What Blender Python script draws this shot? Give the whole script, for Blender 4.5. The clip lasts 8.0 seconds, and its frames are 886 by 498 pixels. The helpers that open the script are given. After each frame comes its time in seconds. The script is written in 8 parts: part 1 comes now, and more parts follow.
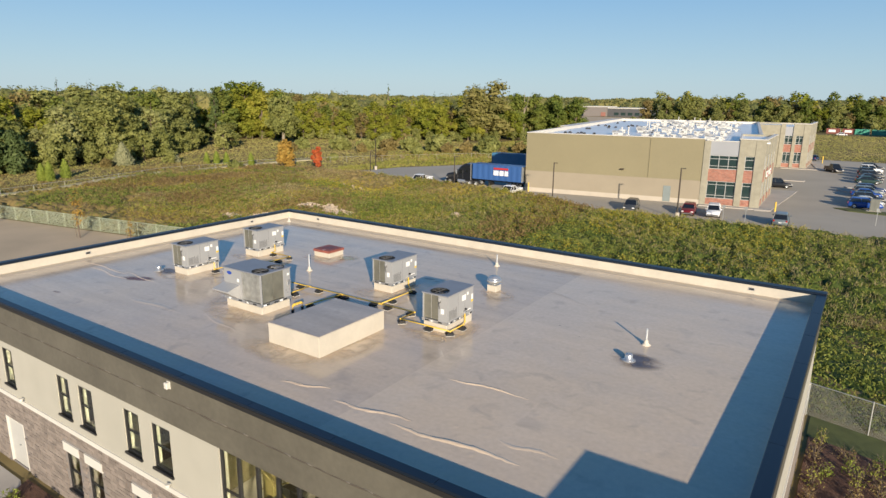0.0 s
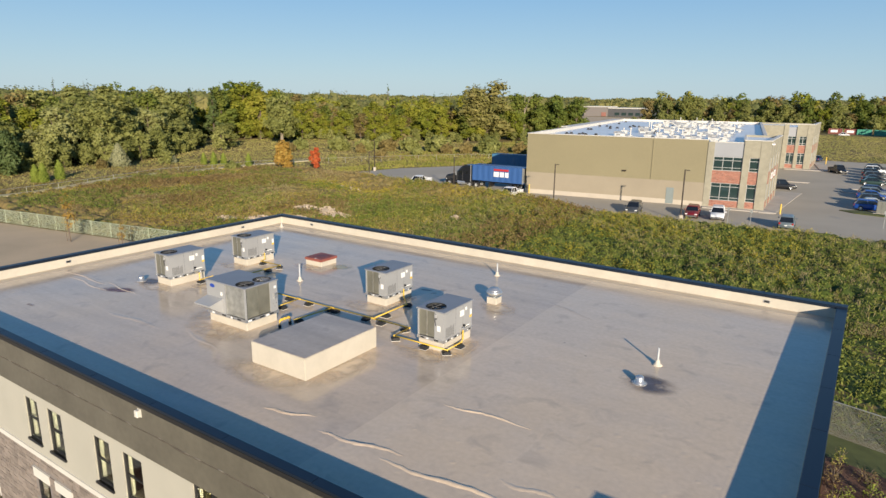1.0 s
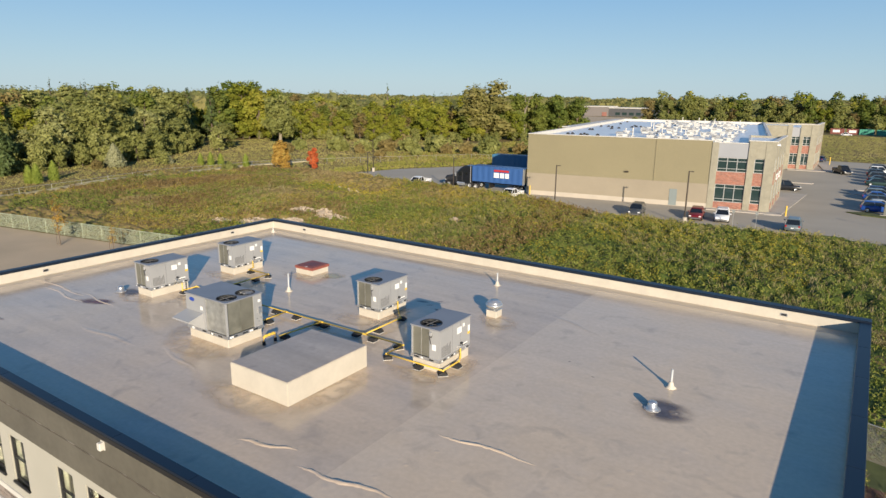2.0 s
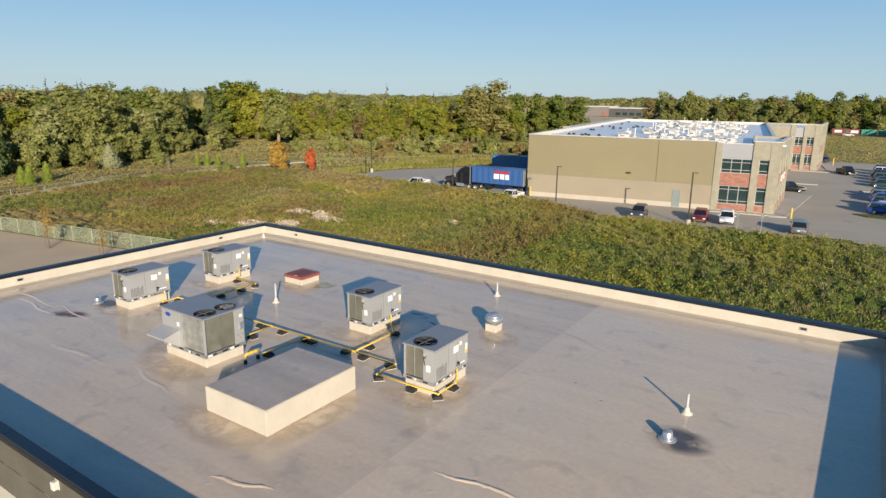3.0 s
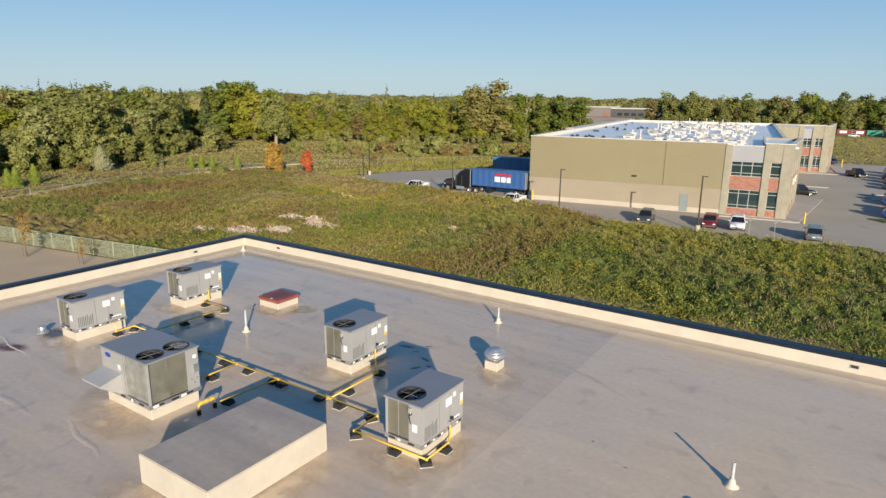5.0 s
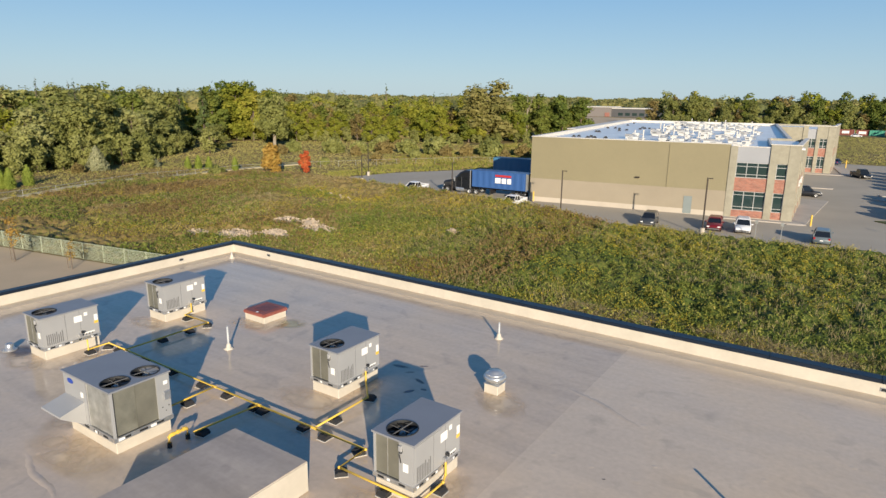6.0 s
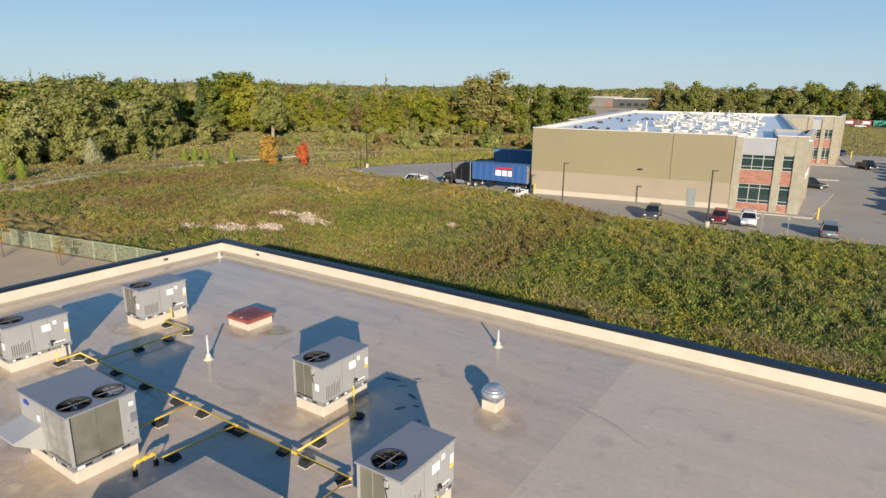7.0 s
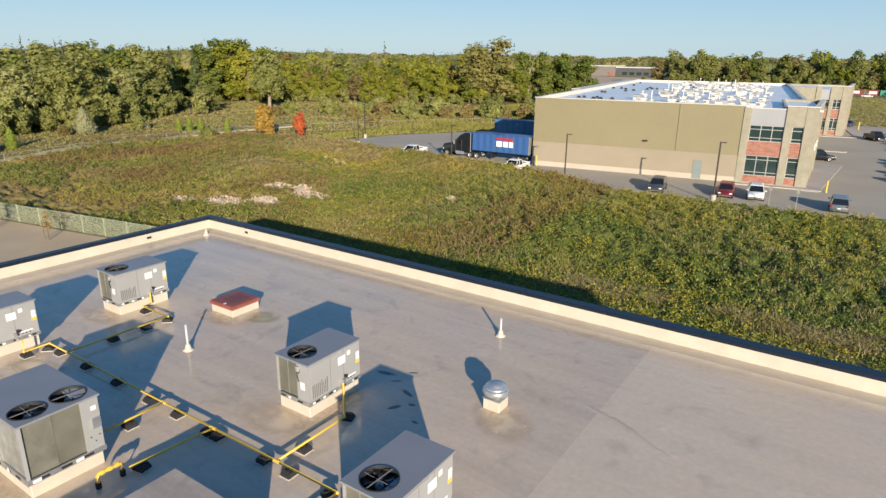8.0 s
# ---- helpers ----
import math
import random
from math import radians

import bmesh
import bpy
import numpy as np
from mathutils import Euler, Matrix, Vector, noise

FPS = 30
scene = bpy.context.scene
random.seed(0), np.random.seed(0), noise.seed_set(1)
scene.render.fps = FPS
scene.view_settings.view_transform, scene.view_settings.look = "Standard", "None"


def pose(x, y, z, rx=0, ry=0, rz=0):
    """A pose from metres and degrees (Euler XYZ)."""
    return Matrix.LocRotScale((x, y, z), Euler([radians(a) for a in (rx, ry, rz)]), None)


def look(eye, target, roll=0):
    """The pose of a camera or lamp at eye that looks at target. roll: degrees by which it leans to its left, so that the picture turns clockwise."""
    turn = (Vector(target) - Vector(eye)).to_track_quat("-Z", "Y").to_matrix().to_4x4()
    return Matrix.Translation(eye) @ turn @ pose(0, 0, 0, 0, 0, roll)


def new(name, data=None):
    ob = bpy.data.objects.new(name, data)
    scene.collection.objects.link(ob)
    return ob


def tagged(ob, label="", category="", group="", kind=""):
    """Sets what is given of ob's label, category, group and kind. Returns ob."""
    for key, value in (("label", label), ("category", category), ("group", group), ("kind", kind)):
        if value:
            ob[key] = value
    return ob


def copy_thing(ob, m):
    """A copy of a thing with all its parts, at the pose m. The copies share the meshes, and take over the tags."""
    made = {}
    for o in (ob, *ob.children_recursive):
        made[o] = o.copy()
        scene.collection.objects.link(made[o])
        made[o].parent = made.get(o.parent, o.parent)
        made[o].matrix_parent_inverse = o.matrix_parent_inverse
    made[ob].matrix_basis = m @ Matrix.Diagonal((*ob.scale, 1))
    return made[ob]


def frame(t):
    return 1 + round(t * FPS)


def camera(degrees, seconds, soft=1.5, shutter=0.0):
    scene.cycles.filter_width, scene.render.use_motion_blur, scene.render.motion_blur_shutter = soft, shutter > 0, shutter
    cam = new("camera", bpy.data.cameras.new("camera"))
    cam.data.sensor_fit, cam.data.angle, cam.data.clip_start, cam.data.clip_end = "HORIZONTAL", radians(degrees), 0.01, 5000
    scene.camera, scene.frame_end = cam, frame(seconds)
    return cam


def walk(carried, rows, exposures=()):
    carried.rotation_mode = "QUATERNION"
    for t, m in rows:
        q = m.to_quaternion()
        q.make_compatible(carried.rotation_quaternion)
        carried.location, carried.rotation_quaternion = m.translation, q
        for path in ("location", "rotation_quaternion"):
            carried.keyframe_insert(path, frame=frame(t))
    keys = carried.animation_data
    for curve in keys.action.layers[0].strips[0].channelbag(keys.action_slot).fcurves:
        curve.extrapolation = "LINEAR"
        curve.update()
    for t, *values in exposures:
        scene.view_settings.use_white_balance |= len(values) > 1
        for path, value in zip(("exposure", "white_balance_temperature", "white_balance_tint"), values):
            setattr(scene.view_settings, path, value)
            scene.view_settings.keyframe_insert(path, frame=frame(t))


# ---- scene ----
cam = camera(70.3, 8.0, 1.45)
PATH = [
    (0, (34.569, -31.244, 16.714), (33.485, -29.631, 16.241), 0.7),
    (0.5, (34.183, -30.526, 16.753), (33.098, -28.914, 16.28), 0.7),
    (1, (33.754, -29.807, 16.77), (32.67, -28.195, 16.297), 0.7),
    (1.5, (33.342, -29.066, 16.785), (32.257, -27.454, 16.311), 0.7),
    (3, (32.102, -26.836, 16.754), (31.017, -25.224, 16.28), 0.7),
    (3.5, (31.697, -26.088, 16.737), (30.612, -24.477, 16.263), 0.7),
    (4, (31.284, -25.325, 16.744), (30.198, -23.713, 16.27), 0.7),
    (4.5, (30.848, -24.576, 16.742), (29.761, -22.965, 16.269), 0.7),
    (6, (29.578, -22.386, 16.769), (28.49, -20.777, 16.296), 0.7),
    (6.5, (29.226, -21.692, 16.783), (28.138, -20.084, 16.303), 0.7),
    (7, (28.851, -20.971, 16.795), (27.765, -19.369, 16.294), 0.6),
    (7.5, (28.464, -20.279, 16.781), (27.384, -18.687, 16.235), 0.6),
    (8, (27.914, -19.522, 16.716), (26.843, -17.939, 16.125), 0.7),
]
walk(cam, [(t, look(eye, target, roll)) for t, eye, target, roll in PATH], [(0, 0.58, 6450, 9), (4.5, 0.56, 6450, 9), (6.5, 0.58, 6450, 9), (8, 0.69, 6450, 9)])

# ---- light ----
GZ = 0.75          # ground level
RZ = 8.0           # roof deck level
SUN_EL, SUN_DIR = 14.5, (0.707, -0.707)      # elevation, way to the sun over the ground
world = bpy.data.worlds.new("sky")
scene.world = world
world.use_nodes = True
wn = world.node_tree.nodes
sky = wn.new("ShaderNodeTexSky")
sky.sky_type = 'NISHITA'
sky.sun_disc = False
sky.sun_elevation = radians(SUN_EL)
sky.sun_rotation = math.atan2(SUN_DIR[0], SUN_DIR[1])
sky.air_density, sky.dust_density, sky.ozone_density = 1.0, 0.3, 2.2
wn["Background"].inputs[1].default_value = 0.062
# clear autumn air: paler towards the horizon, deep blue overhead
way = wn.new("ShaderNodeTexCoord")
split = wn.new("ShaderNodeSeparateXYZ")
world.node_tree.links.new(way.outputs["Generated"], split.inputs[0])
air = wn.new("ShaderNodeValToRGB")
ae = air.color_ramp.elements
ae[0].position, ae[0].color = 0.0, (0.52, 0.72, 0.86, 1)
ae[1].position, ae[1].color = 1.0, (0.014, 0.11, 0.34, 1)
for at_, col_ in ((0.17, (0.24, 0.50, 0.84)), (0.5, (0.045, 0.20, 0.50))):
    k_ = ae.new(at_)
    k_.color = (*col_, 1)
world.node_tree.links.new(split.outputs[2], air.inputs[0])
gain = wn.new("ShaderNodeMix")
gain.data_type, gain.blend_type, gain.inputs[0].default_value = 'RGBA', 'MULTIPLY', 1.0
world.node_tree.links.new(air.outputs[0], gain.inputs[6])
gain.inputs[7].default_value = (10, 10, 10, 1)
haze = wn.new("ShaderNodeMix")
haze.data_type, haze.inputs[0].default_value = 'RGBA', 0.75
world.node_tree.links.new(sky.outputs[0], haze.inputs[6])
world.node_tree.links.new(gain.outputs[2], haze.inputs[7])
world.node_tree.links.new(haze.outputs[2], wn["Background"].inputs[0])
sun_data = bpy.data.lights.new("sun", 'SUN')
sun_data.energy, sun_data.angle, sun_data.color = 5.0, radians(0.55), (1.0, 0.85, 0.66)
sun = new("sun", sun_data)
ce, se = math.cos(radians(SUN_EL)), math.sin(radians(SUN_EL))
sun.matrix_world = look((SUN_DIR[0] * ce * 100, SUN_DIR[1] * ce * 100, se * 100), (0, 0, 0))


# ---- materials ----
def mat(name, col, rough=0.6, metal=0.0, var=0.12, scale=3.0, fine=40.0, bump=0.15, second=None, spec=0.5, island=0.0, rand=0.0, bumpd=0.02):
    """A surface with large stains (scale) and fine grain (fine), towards a second colour."""
    m = bpy.data.materials.new(name)
    m.use_nodes = True
    nt = m.node_tree
    n, l = nt.nodes, nt.links
    b = n["Principled BSDF"]
    b.inputs["Roughness"].default_value = rough
    b.inputs["Metallic"].default_value = metal
    b.inputs["Specular IOR Level"].default_value = spec
    geo = n.new("ShaderNodeNewGeometry")
    big = n.new("ShaderNodeTexNoise")
    big.inputs["Scale"].default_value, big.inputs["Detail"].default_value = 1.0 / scale, 5.0
    l.new(geo.outputs["Position"], big.inputs["Vector"])
    small = n.new("ShaderNodeTexNoise")
    small.inputs["Scale"].default_value, small.inputs["Detail"].default_value = fine, 3.0
    l.new(geo.outputs["Position"], small.inputs["Vector"])
    add = n.new("ShaderNodeMath"); add.operation = 'MULTIPLY_ADD'
    l.new(small.outputs[0], add.inputs[0]); add.inputs[1].default_value = 0.45
    l.new(big.outputs[0], add.inputs[2])
    val = add.outputs[0]
    if island or rand:
        if island:
            src = geo.outputs["Random Per Island"]
        else:
            info = n.new("ShaderNodeObjectInfo"); src = info.outputs["Random"]
        sh = n.new("ShaderNodeMath"); sh.operation = 'MULTIPLY_ADD'
        l.new(src, sh.inputs[0]); sh.inputs[1].default_value = island or rand
        l.new(val, sh.inputs[2])
        off = n.new("ShaderNodeMath"); off.operation = 'SUBTRACT'
        l.new(sh.outputs[0], off.inputs[0]); off.inputs[1].default_value = (island or rand) / 2
        val = off.outputs[0]
    ramp = n.new("ShaderNodeValToRGB")
    ramp.color_ramp.elements[0].position, ramp.color_ramp.elements[1].position = 0.45, 1.0
    lo = second if second else tuple(c * (1 - var) for c in col)
    hi = col if second else tuple(min(1, c * (1 + var)) for c in col)
    ramp.color_ramp.elements[0].color, ramp.color_ramp.elements[1].color = (*lo, 1), (*hi, 1)
    l.new(val, ramp.inputs[0])
    l.new(ramp.outputs[0], b.inputs["Base Color"])
    if bump:
        bp = n.new("ShaderNodeBump")
        bp.inputs["Strength"].default_value, bp.inputs["Distance"].default_value = bump, bumpd
        l.new(small.outputs[0], bp.inputs["Height"])
        l.new(bp.outputs[0], b.inputs["Normal"])
    return m


def leafy(name, a, b_col, c_col, spots=6.0, island=0.5, rough=0.65, thin=0.25, info=0.0, grain=0.0, drift=0.0, half=0.38):
    """Leaves: three colours mixed by patches in space and leaf by leaf, with a little light let through."""
    m = bpy.data.materials.new(name)
    m.use_nodes = True
    nt = m.node_tree
    n, l = nt.nodes, nt.links
    b = n["Principled BSDF"]
    b.inputs["Roughness"].default_value = rough
    b.inputs["Specular IOR Level"].default_value = 0.25
    geo = n.new("ShaderNodeNewGeometry")
    big = n.new("ShaderNodeTexNoise")
    big.inputs["Scale"].default_value, big.inputs["Detail"].default_value = 1.0 / spots, 4.0
    l.new(geo.outputs["Position"], big.inputs["Vector"])
    ma = n.new("ShaderNodeMath"); ma.operation = 'MULTIPLY_ADD'
    l.new(geo.outputs["Random Per Island"], ma.inputs[0]); ma.inputs[1].default_value = island
    l.new(big.outputs[0], ma.inputs[2])
    last = ma.outputs[0]
    if info:
        oi = n.new("ShaderNodeObjectInfo")
        mb = n.new("ShaderNodeMath"); mb.operation = 'MULTIPLY_ADD'
        l.new(oi.outputs["Random"], mb.inputs[0]); mb.inputs[1].default_value = info
        l.new(last, mb.inputs[2]); last = mb.outputs[0]
    rng = n.new("ShaderNodeMapRange")
    if grain:
        fn = n.new("ShaderNodeTexNoise")
        fn.inputs["Scale"].default_value, fn.inputs["Detail"].default_value = grain, 4.0
        l.new(geo.outputs["Position"], fn.inputs["Vector"])
        mc = n.new("ShaderNodeMath"); mc.operation = 'MULTIPLY_ADD'
        l.new(fn.outputs[0], mc.inputs[0]); mc.inputs[1].default_value = 0.9
        l.new(last, mc.inputs[2]); last = mc.outputs[0]
        bp = n.new("ShaderNodeBump"); bp.inputs["Strength"].default_value, bp.inputs["Distance"].default_value = 0.5, 0.5 / grain
        l.new(fn.outputs[0], bp.inputs["Height"]); l.new(bp.outputs[0], b.inputs["Normal"])
    if drift:
        sx = n.new("ShaderNodeSeparateXYZ"); l.new(geo.outputs["Position"], sx.inputs[0])
        mr = n.new("ShaderNodeMapRange")
        mr.inputs[1].default_value, mr.inputs[2].default_value = 18.0, -38.0
        mr.inputs[3].default_value, mr.inputs[4].default_value = -drift, drift
        l.new(sx.outputs[0], mr.inputs[0])
        md = n.new("ShaderNodeMath"); md.operation = 'ADD'
        l.new(mr.outputs[0], md.inputs[0]); l.new(last, md.inputs[1]); last = md.outputs[0]
    mid = 0.5 + island / 2 + info / 2 + (0.45 if grain else 0.0)
    rng.inputs[1].default_value, rng.inputs[2].default_value = mid - half - info * 0.3, mid + half + info * 0.3
    l.new(last, rng.inputs[0])
    ramp = n.new("ShaderNodeValToRGB")
    e = ramp.color_ramp.elements
    e[0].color, e[1].color = (*a, 1), (*c_col, 1)
    k = e.new(0.5); k.color = (*b_col, 1)
    l.new(rng.outputs[0], ramp.inputs[0])
    l.new(ramp.outputs[0], b.inputs["Base Color"])
    if thin:
        tr = n.new("ShaderNodeBsdfTranslucent")
        l.new(ramp.outputs[0], tr.inputs[0])
        mx = n.new("ShaderNodeMixShader"); mx.inputs[0].default_value = thin
        l.new(b.outputs[0], mx.inputs[1]); l.new(tr.outputs[0], mx.inputs[2])
        l.new(mx.outputs[0], n["Material Output"].inputs[0])
    return m


M = {}
def membrane(name, hi, lo, r_lo, r_hi, film, streak=0.09):
    """Single-ply roofing: dusty patches, faint scuffs, gloss that varies with the dust."""
    m = mat(name, hi, 0.4, var=0.1, scale=2.2, fine=9, bump=0.05, second=lo, bumpd=0.004, spec=0.55)
    n, l = m.node_tree.nodes, m.node_tree.links
    geo = n.new("ShaderNodeNewGeometry")
    t = n.new("ShaderNodeTexNoise"); t.inputs["Scale"].default_value, t.inputs["Detail"].default_value = 0.35, 6.0
    l.new(geo.outputs["Position"], t.inputs["Vector"])
    mr = n.new("ShaderNodeMapRange"); mr.inputs[1].default_value, mr.inputs[2].default_value, mr.inputs[3].default_value, mr.inputs[4].default_value = 0.35, 0.65, r_lo, r_hi
    l.new(t.outputs[0], mr.inputs[0]); l.new(mr.outputs[0], n["Principled BSDF"].inputs["Roughness"])
    # tan dust film in soft uneven patches, dull where it lies
    du = n.new("ShaderNodeTexNoise"); du.inputs["Scale"].default_value, du.inputs["Detail"].default_value, du.inputs["Roughness"].default_value = 0.22, 9.0, 0.62
    l.new(geo.outputs["Position"], du.inputs["Vector"])
    rd = n.new("ShaderNodeMapRange"); rd.inputs[1].default_value, rd.inputs[2].default_value, rd.inputs[4].default_value = 0.40, 0.62, film
    l.new(du.outputs[0], rd.inputs[0])
    ramp = [q for q in n if q.type == 'VALTORGB'][0]
    md = n.new("ShaderNodeMix"); md.data_type = 'RGBA'
    l.new(rd.outputs[0], md.inputs[0]); l.new(ramp.outputs[0], md.inputs[6]); md.inputs[7].default_value = (hi[0] * 1.06, hi[1] * 0.99, hi[2] * 0.85, 1)
    ro = n.new("ShaderNodeMath"); ro.operation = 'MULTIPLY_ADD'
    l.new(rd.outputs[0], ro.inputs[0]); ro.inputs[1].default_value = 0.08; l.new(mr.outputs[0], ro.inputs[2])
    l.new(ro.outputs[0], n["Principled BSDF"].inputs["Roughness"])
    # fine speckle and dark scuffs
    sp = n.new("ShaderNodeTexNoise"); sp.inputs["Scale"].default_value, sp.inputs["Detail"].default_value = 6.0, 5.0
    l.new(geo.outputs["Position"], sp.inputs["Vector"])
    rs = n.new("ShaderNodeMapRange"); rs.inputs[1].default_value, rs.inputs[2].default_value, rs.inputs[3].default_value, rs.inputs[4].default_value = 0.3, 0.7, 0.94, 1.04
    l.new(sp.outputs[0], rs.inputs[0])
    ms = n.new("ShaderNodeMix"); ms.data_type, ms.blend_type, ms.inputs[0].default_value = 'RGBA', 'MULTIPLY', 1.0
    l.new(md.outputs[2], ms.inputs[6]); l.new(rs.outputs[0], ms.inputs[7])
    sc = n.new("ShaderNodeTexNoise"); sc.inputs["Scale"].default_value, sc.inputs["Detail"].default_value, sc.inputs["Distortion"].default_value = 1.1, 8.0, 0.6
    l.new(geo.outputs["Position"], sc.inputs["Vector"])
    r2 = n.new("ShaderNodeMapRange"); r2.inputs[1].default_value, r2.inputs[2].default_value, r2.inputs[3].default_value, r2.inputs[4].default_value = 0.58, 0.74, 0.0, 0.6
    l.new(sc.outputs[0], r2.inputs[0])
    mx = n.new("ShaderNodeMix"); mx.data_type = 'RGBA'
    l.new(r2.outputs[0], mx.inputs[0])
    l.new(ms.outputs[2], mx.inputs[6]); mx.inputs[7].default_value = (*[c * 0.72 for c in lo], 1)
    l.new(mx.outputs[2], n["Principled BSDF"].inputs["Base Color"])
    # long faint streaks where water has run and dried
    mp = n.new("ShaderNodeMapping"); mp.inputs["Rotation"].default_value, mp.inputs["Scale"].default_value = (0, 0, radians(14)), (0.16, 1.5, 1.0)
    l.new(geo.outputs["Position"], mp.inputs["Vector"])
    sn = n.new("ShaderNodeTexNoise"); sn.inputs["Scale"].default_value, sn.inputs["Detail"].default_value, sn.inputs["Roughness"].default_value = 1.0, 6.0, 0.6
    l.new(mp.outputs[0], sn.inputs["Vector"])
    rr = n.new("ShaderNodeMapRange"); rr.inputs[1].default_value, rr.inputs[2].default_value, rr.inputs[3].default_value, rr.inputs[4].default_value = 0.34, 0.66, 1.0 - streak, 1.0 + streak
    l.new(sn.outputs[0], rr.inputs[0])
    mk = n.new("ShaderNodeMix"); mk.data_type, mk.blend_type, mk.inputs[0].default_value = 'RGBA', 'MULTIPLY', 1.0
    l.new(mx.outputs[2], mk.inputs[6]); l.new(rr.outputs[0], mk.inputs[7])
    l.new(mk.outputs[2], n["Principled BSDF"].inputs["Base Color"])
    # shallow dents of the insulation boards under the sheet
    dn = n.new("ShaderNodeTexNoise"); dn.inputs["Scale"].default_value, dn.inputs["Detail"].default_value = 1.7, 2.0
    l.new(geo.outputs["Position"], dn.inputs["Vector"])
    b2 = n.new("ShaderNodeBump"); b2.inputs["Strength"].default_value, b2.inputs["Distance"].default_value = 0.10, 0.02
    l.new(dn.outputs[0], b2.inputs["Height"])
    old = [q for q in n if q.type == 'BUMP' and q != b2][0]
    l.new(b2.outputs[0], old.inputs["Normal"])
    return m


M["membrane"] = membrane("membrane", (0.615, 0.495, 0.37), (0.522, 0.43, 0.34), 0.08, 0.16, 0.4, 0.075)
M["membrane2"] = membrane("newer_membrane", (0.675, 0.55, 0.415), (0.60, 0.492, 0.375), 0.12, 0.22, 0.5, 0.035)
M["cream"] = mat("cream_membrane", (0.515, 0.475, 0.40), 0.55, var=0.09, scale=0.8, fine=7, bump=0.12)
M["coping"] = mat("navy_coping", (0.007, 0.014, 0.028), 0.38, 0.0, spec=0.45, var=0.15, scale=2, fine=30, bump=0.03)
M["fascia"] = mat("fascia", (0.108, 0.1, 0.079), 0.6, var=0.2, scale=1.6, fine=5, bump=0.05)
M["stucco"] = mat("stucco", (0.395, 0.38, 0.325), 0.85, var=0.06, scale=1.5, fine=120, bump=0.25)
M["stone"] = mat("stone", (0.225, 0.19, 0.165), 0.85, var=0.22, scale=0.4, fine=30, bump=0.4, island=0.45)
M["mortar"] = mat("mortar", (0.20, 0.18, 0.17), 0.9, var=0.1, scale=0.5, fine=50)
M["whitetrim"] = mat("white_trim", (0.60, 0.58, 0.53), 0.6, var=0.05, scale=1, fine=30, bump=0.08)
M["black"] = mat("black_frame", (0.018, 0.018, 0.02), 0.45, var=0.2, scale=1, fine=40, bump=0.03)
M["rubber"] = mat("black_rubber", (0.022, 0.022, 0.023), 0.8, var=0.3, scale=0.3, fine=50, bump=0.3)
M["grey"] = mat("grey_enamel", (0.33, 0.335, 0.34), 0.42, 0.1, var=0.05, scale=0.7, fine=60, bump=0.02)
# lid grey made darker and bluer than the cabinet: skylight put into its colour
M["greytop"] = mat("skylit_grey_lid", (0.235, 0.245, 0.27), 0.42, 0.1, var=0.06, scale=0.8, fine=30, bump=0.02)
M["galv"] = mat("galvanised", (0.55, 0.56, 0.57), 0.32, 0.75, var=0.18, scale=0.25, fine=20, bump=0.04)
M["coil"] = mat("coil", (0.19, 0.185, 0.15), 0.5, 0.35, var=0.22, scale=0.5, fine=160, bump=0.3)
# near-black with the shade of wells, slots and openings in it; also black parts
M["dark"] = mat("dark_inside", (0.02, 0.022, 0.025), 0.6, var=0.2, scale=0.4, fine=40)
M["white"] = mat("white_label", (0.78, 0.78, 0.76), 0.5, var=0.04, scale=0.2, fine=40, bump=0.0)
M["yellow"] = mat("yellow_paint", (0.70, 0.47, 0.07), 0.45, var=0.12, scale=0.5, fine=30, bump=0.04)
M["redtop"] = mat("worn_maroon_panel", (0.17, 0.062, 0.062), 0.6, var=0.3, scale=0.3, fine=12, bump=0.1)
M["red"] = mat("red_lid", (0.25, 0.078, 0.06), 0.6, var=0.25, scale=0.5, fine=20, bump=0.1)
M["blue_logo"] = mat("blue_badge", (0.02, 0.06, 0.35), 0.4, var=0.05, scale=0.3, fine=40, bump=0)
M["asphalt"] = mat("asphalt", (0.43, 0.385, 0.31), 0.9, var=0.1, scale=9, fine=9, bump=0.2, second=(0.345, 0.31, 0.25))
M["gravel"] = mat("gravel_lot", (0.55, 0.42, 0.27), 0.95, var=0.1, scale=5, fine=12, bump=0.2, second=(0.44, 0.34, 0.22))
M["concrete"] = mat("concrete", (0.42, 0.385, 0.34), 0.85, var=0.12, scale=2, fine=20, bump=0.15)
M["clad"] = mat("tan_cladding", (0.235, 0.207, 0.125), 0.6, 0.0, var=0.06, scale=6, fine=3, bump=0.0)
M["precast"] = mat("tan_precast", (0.285, 0.247, 0.185), 0.85, var=0.07, scale=3, fine=9, bump=0.1)
M["block"] = mat("buff_block", (0.29, 0.272, 0.212), 0.85, var=0.16, scale=0.9, fine=5, bump=0.15)
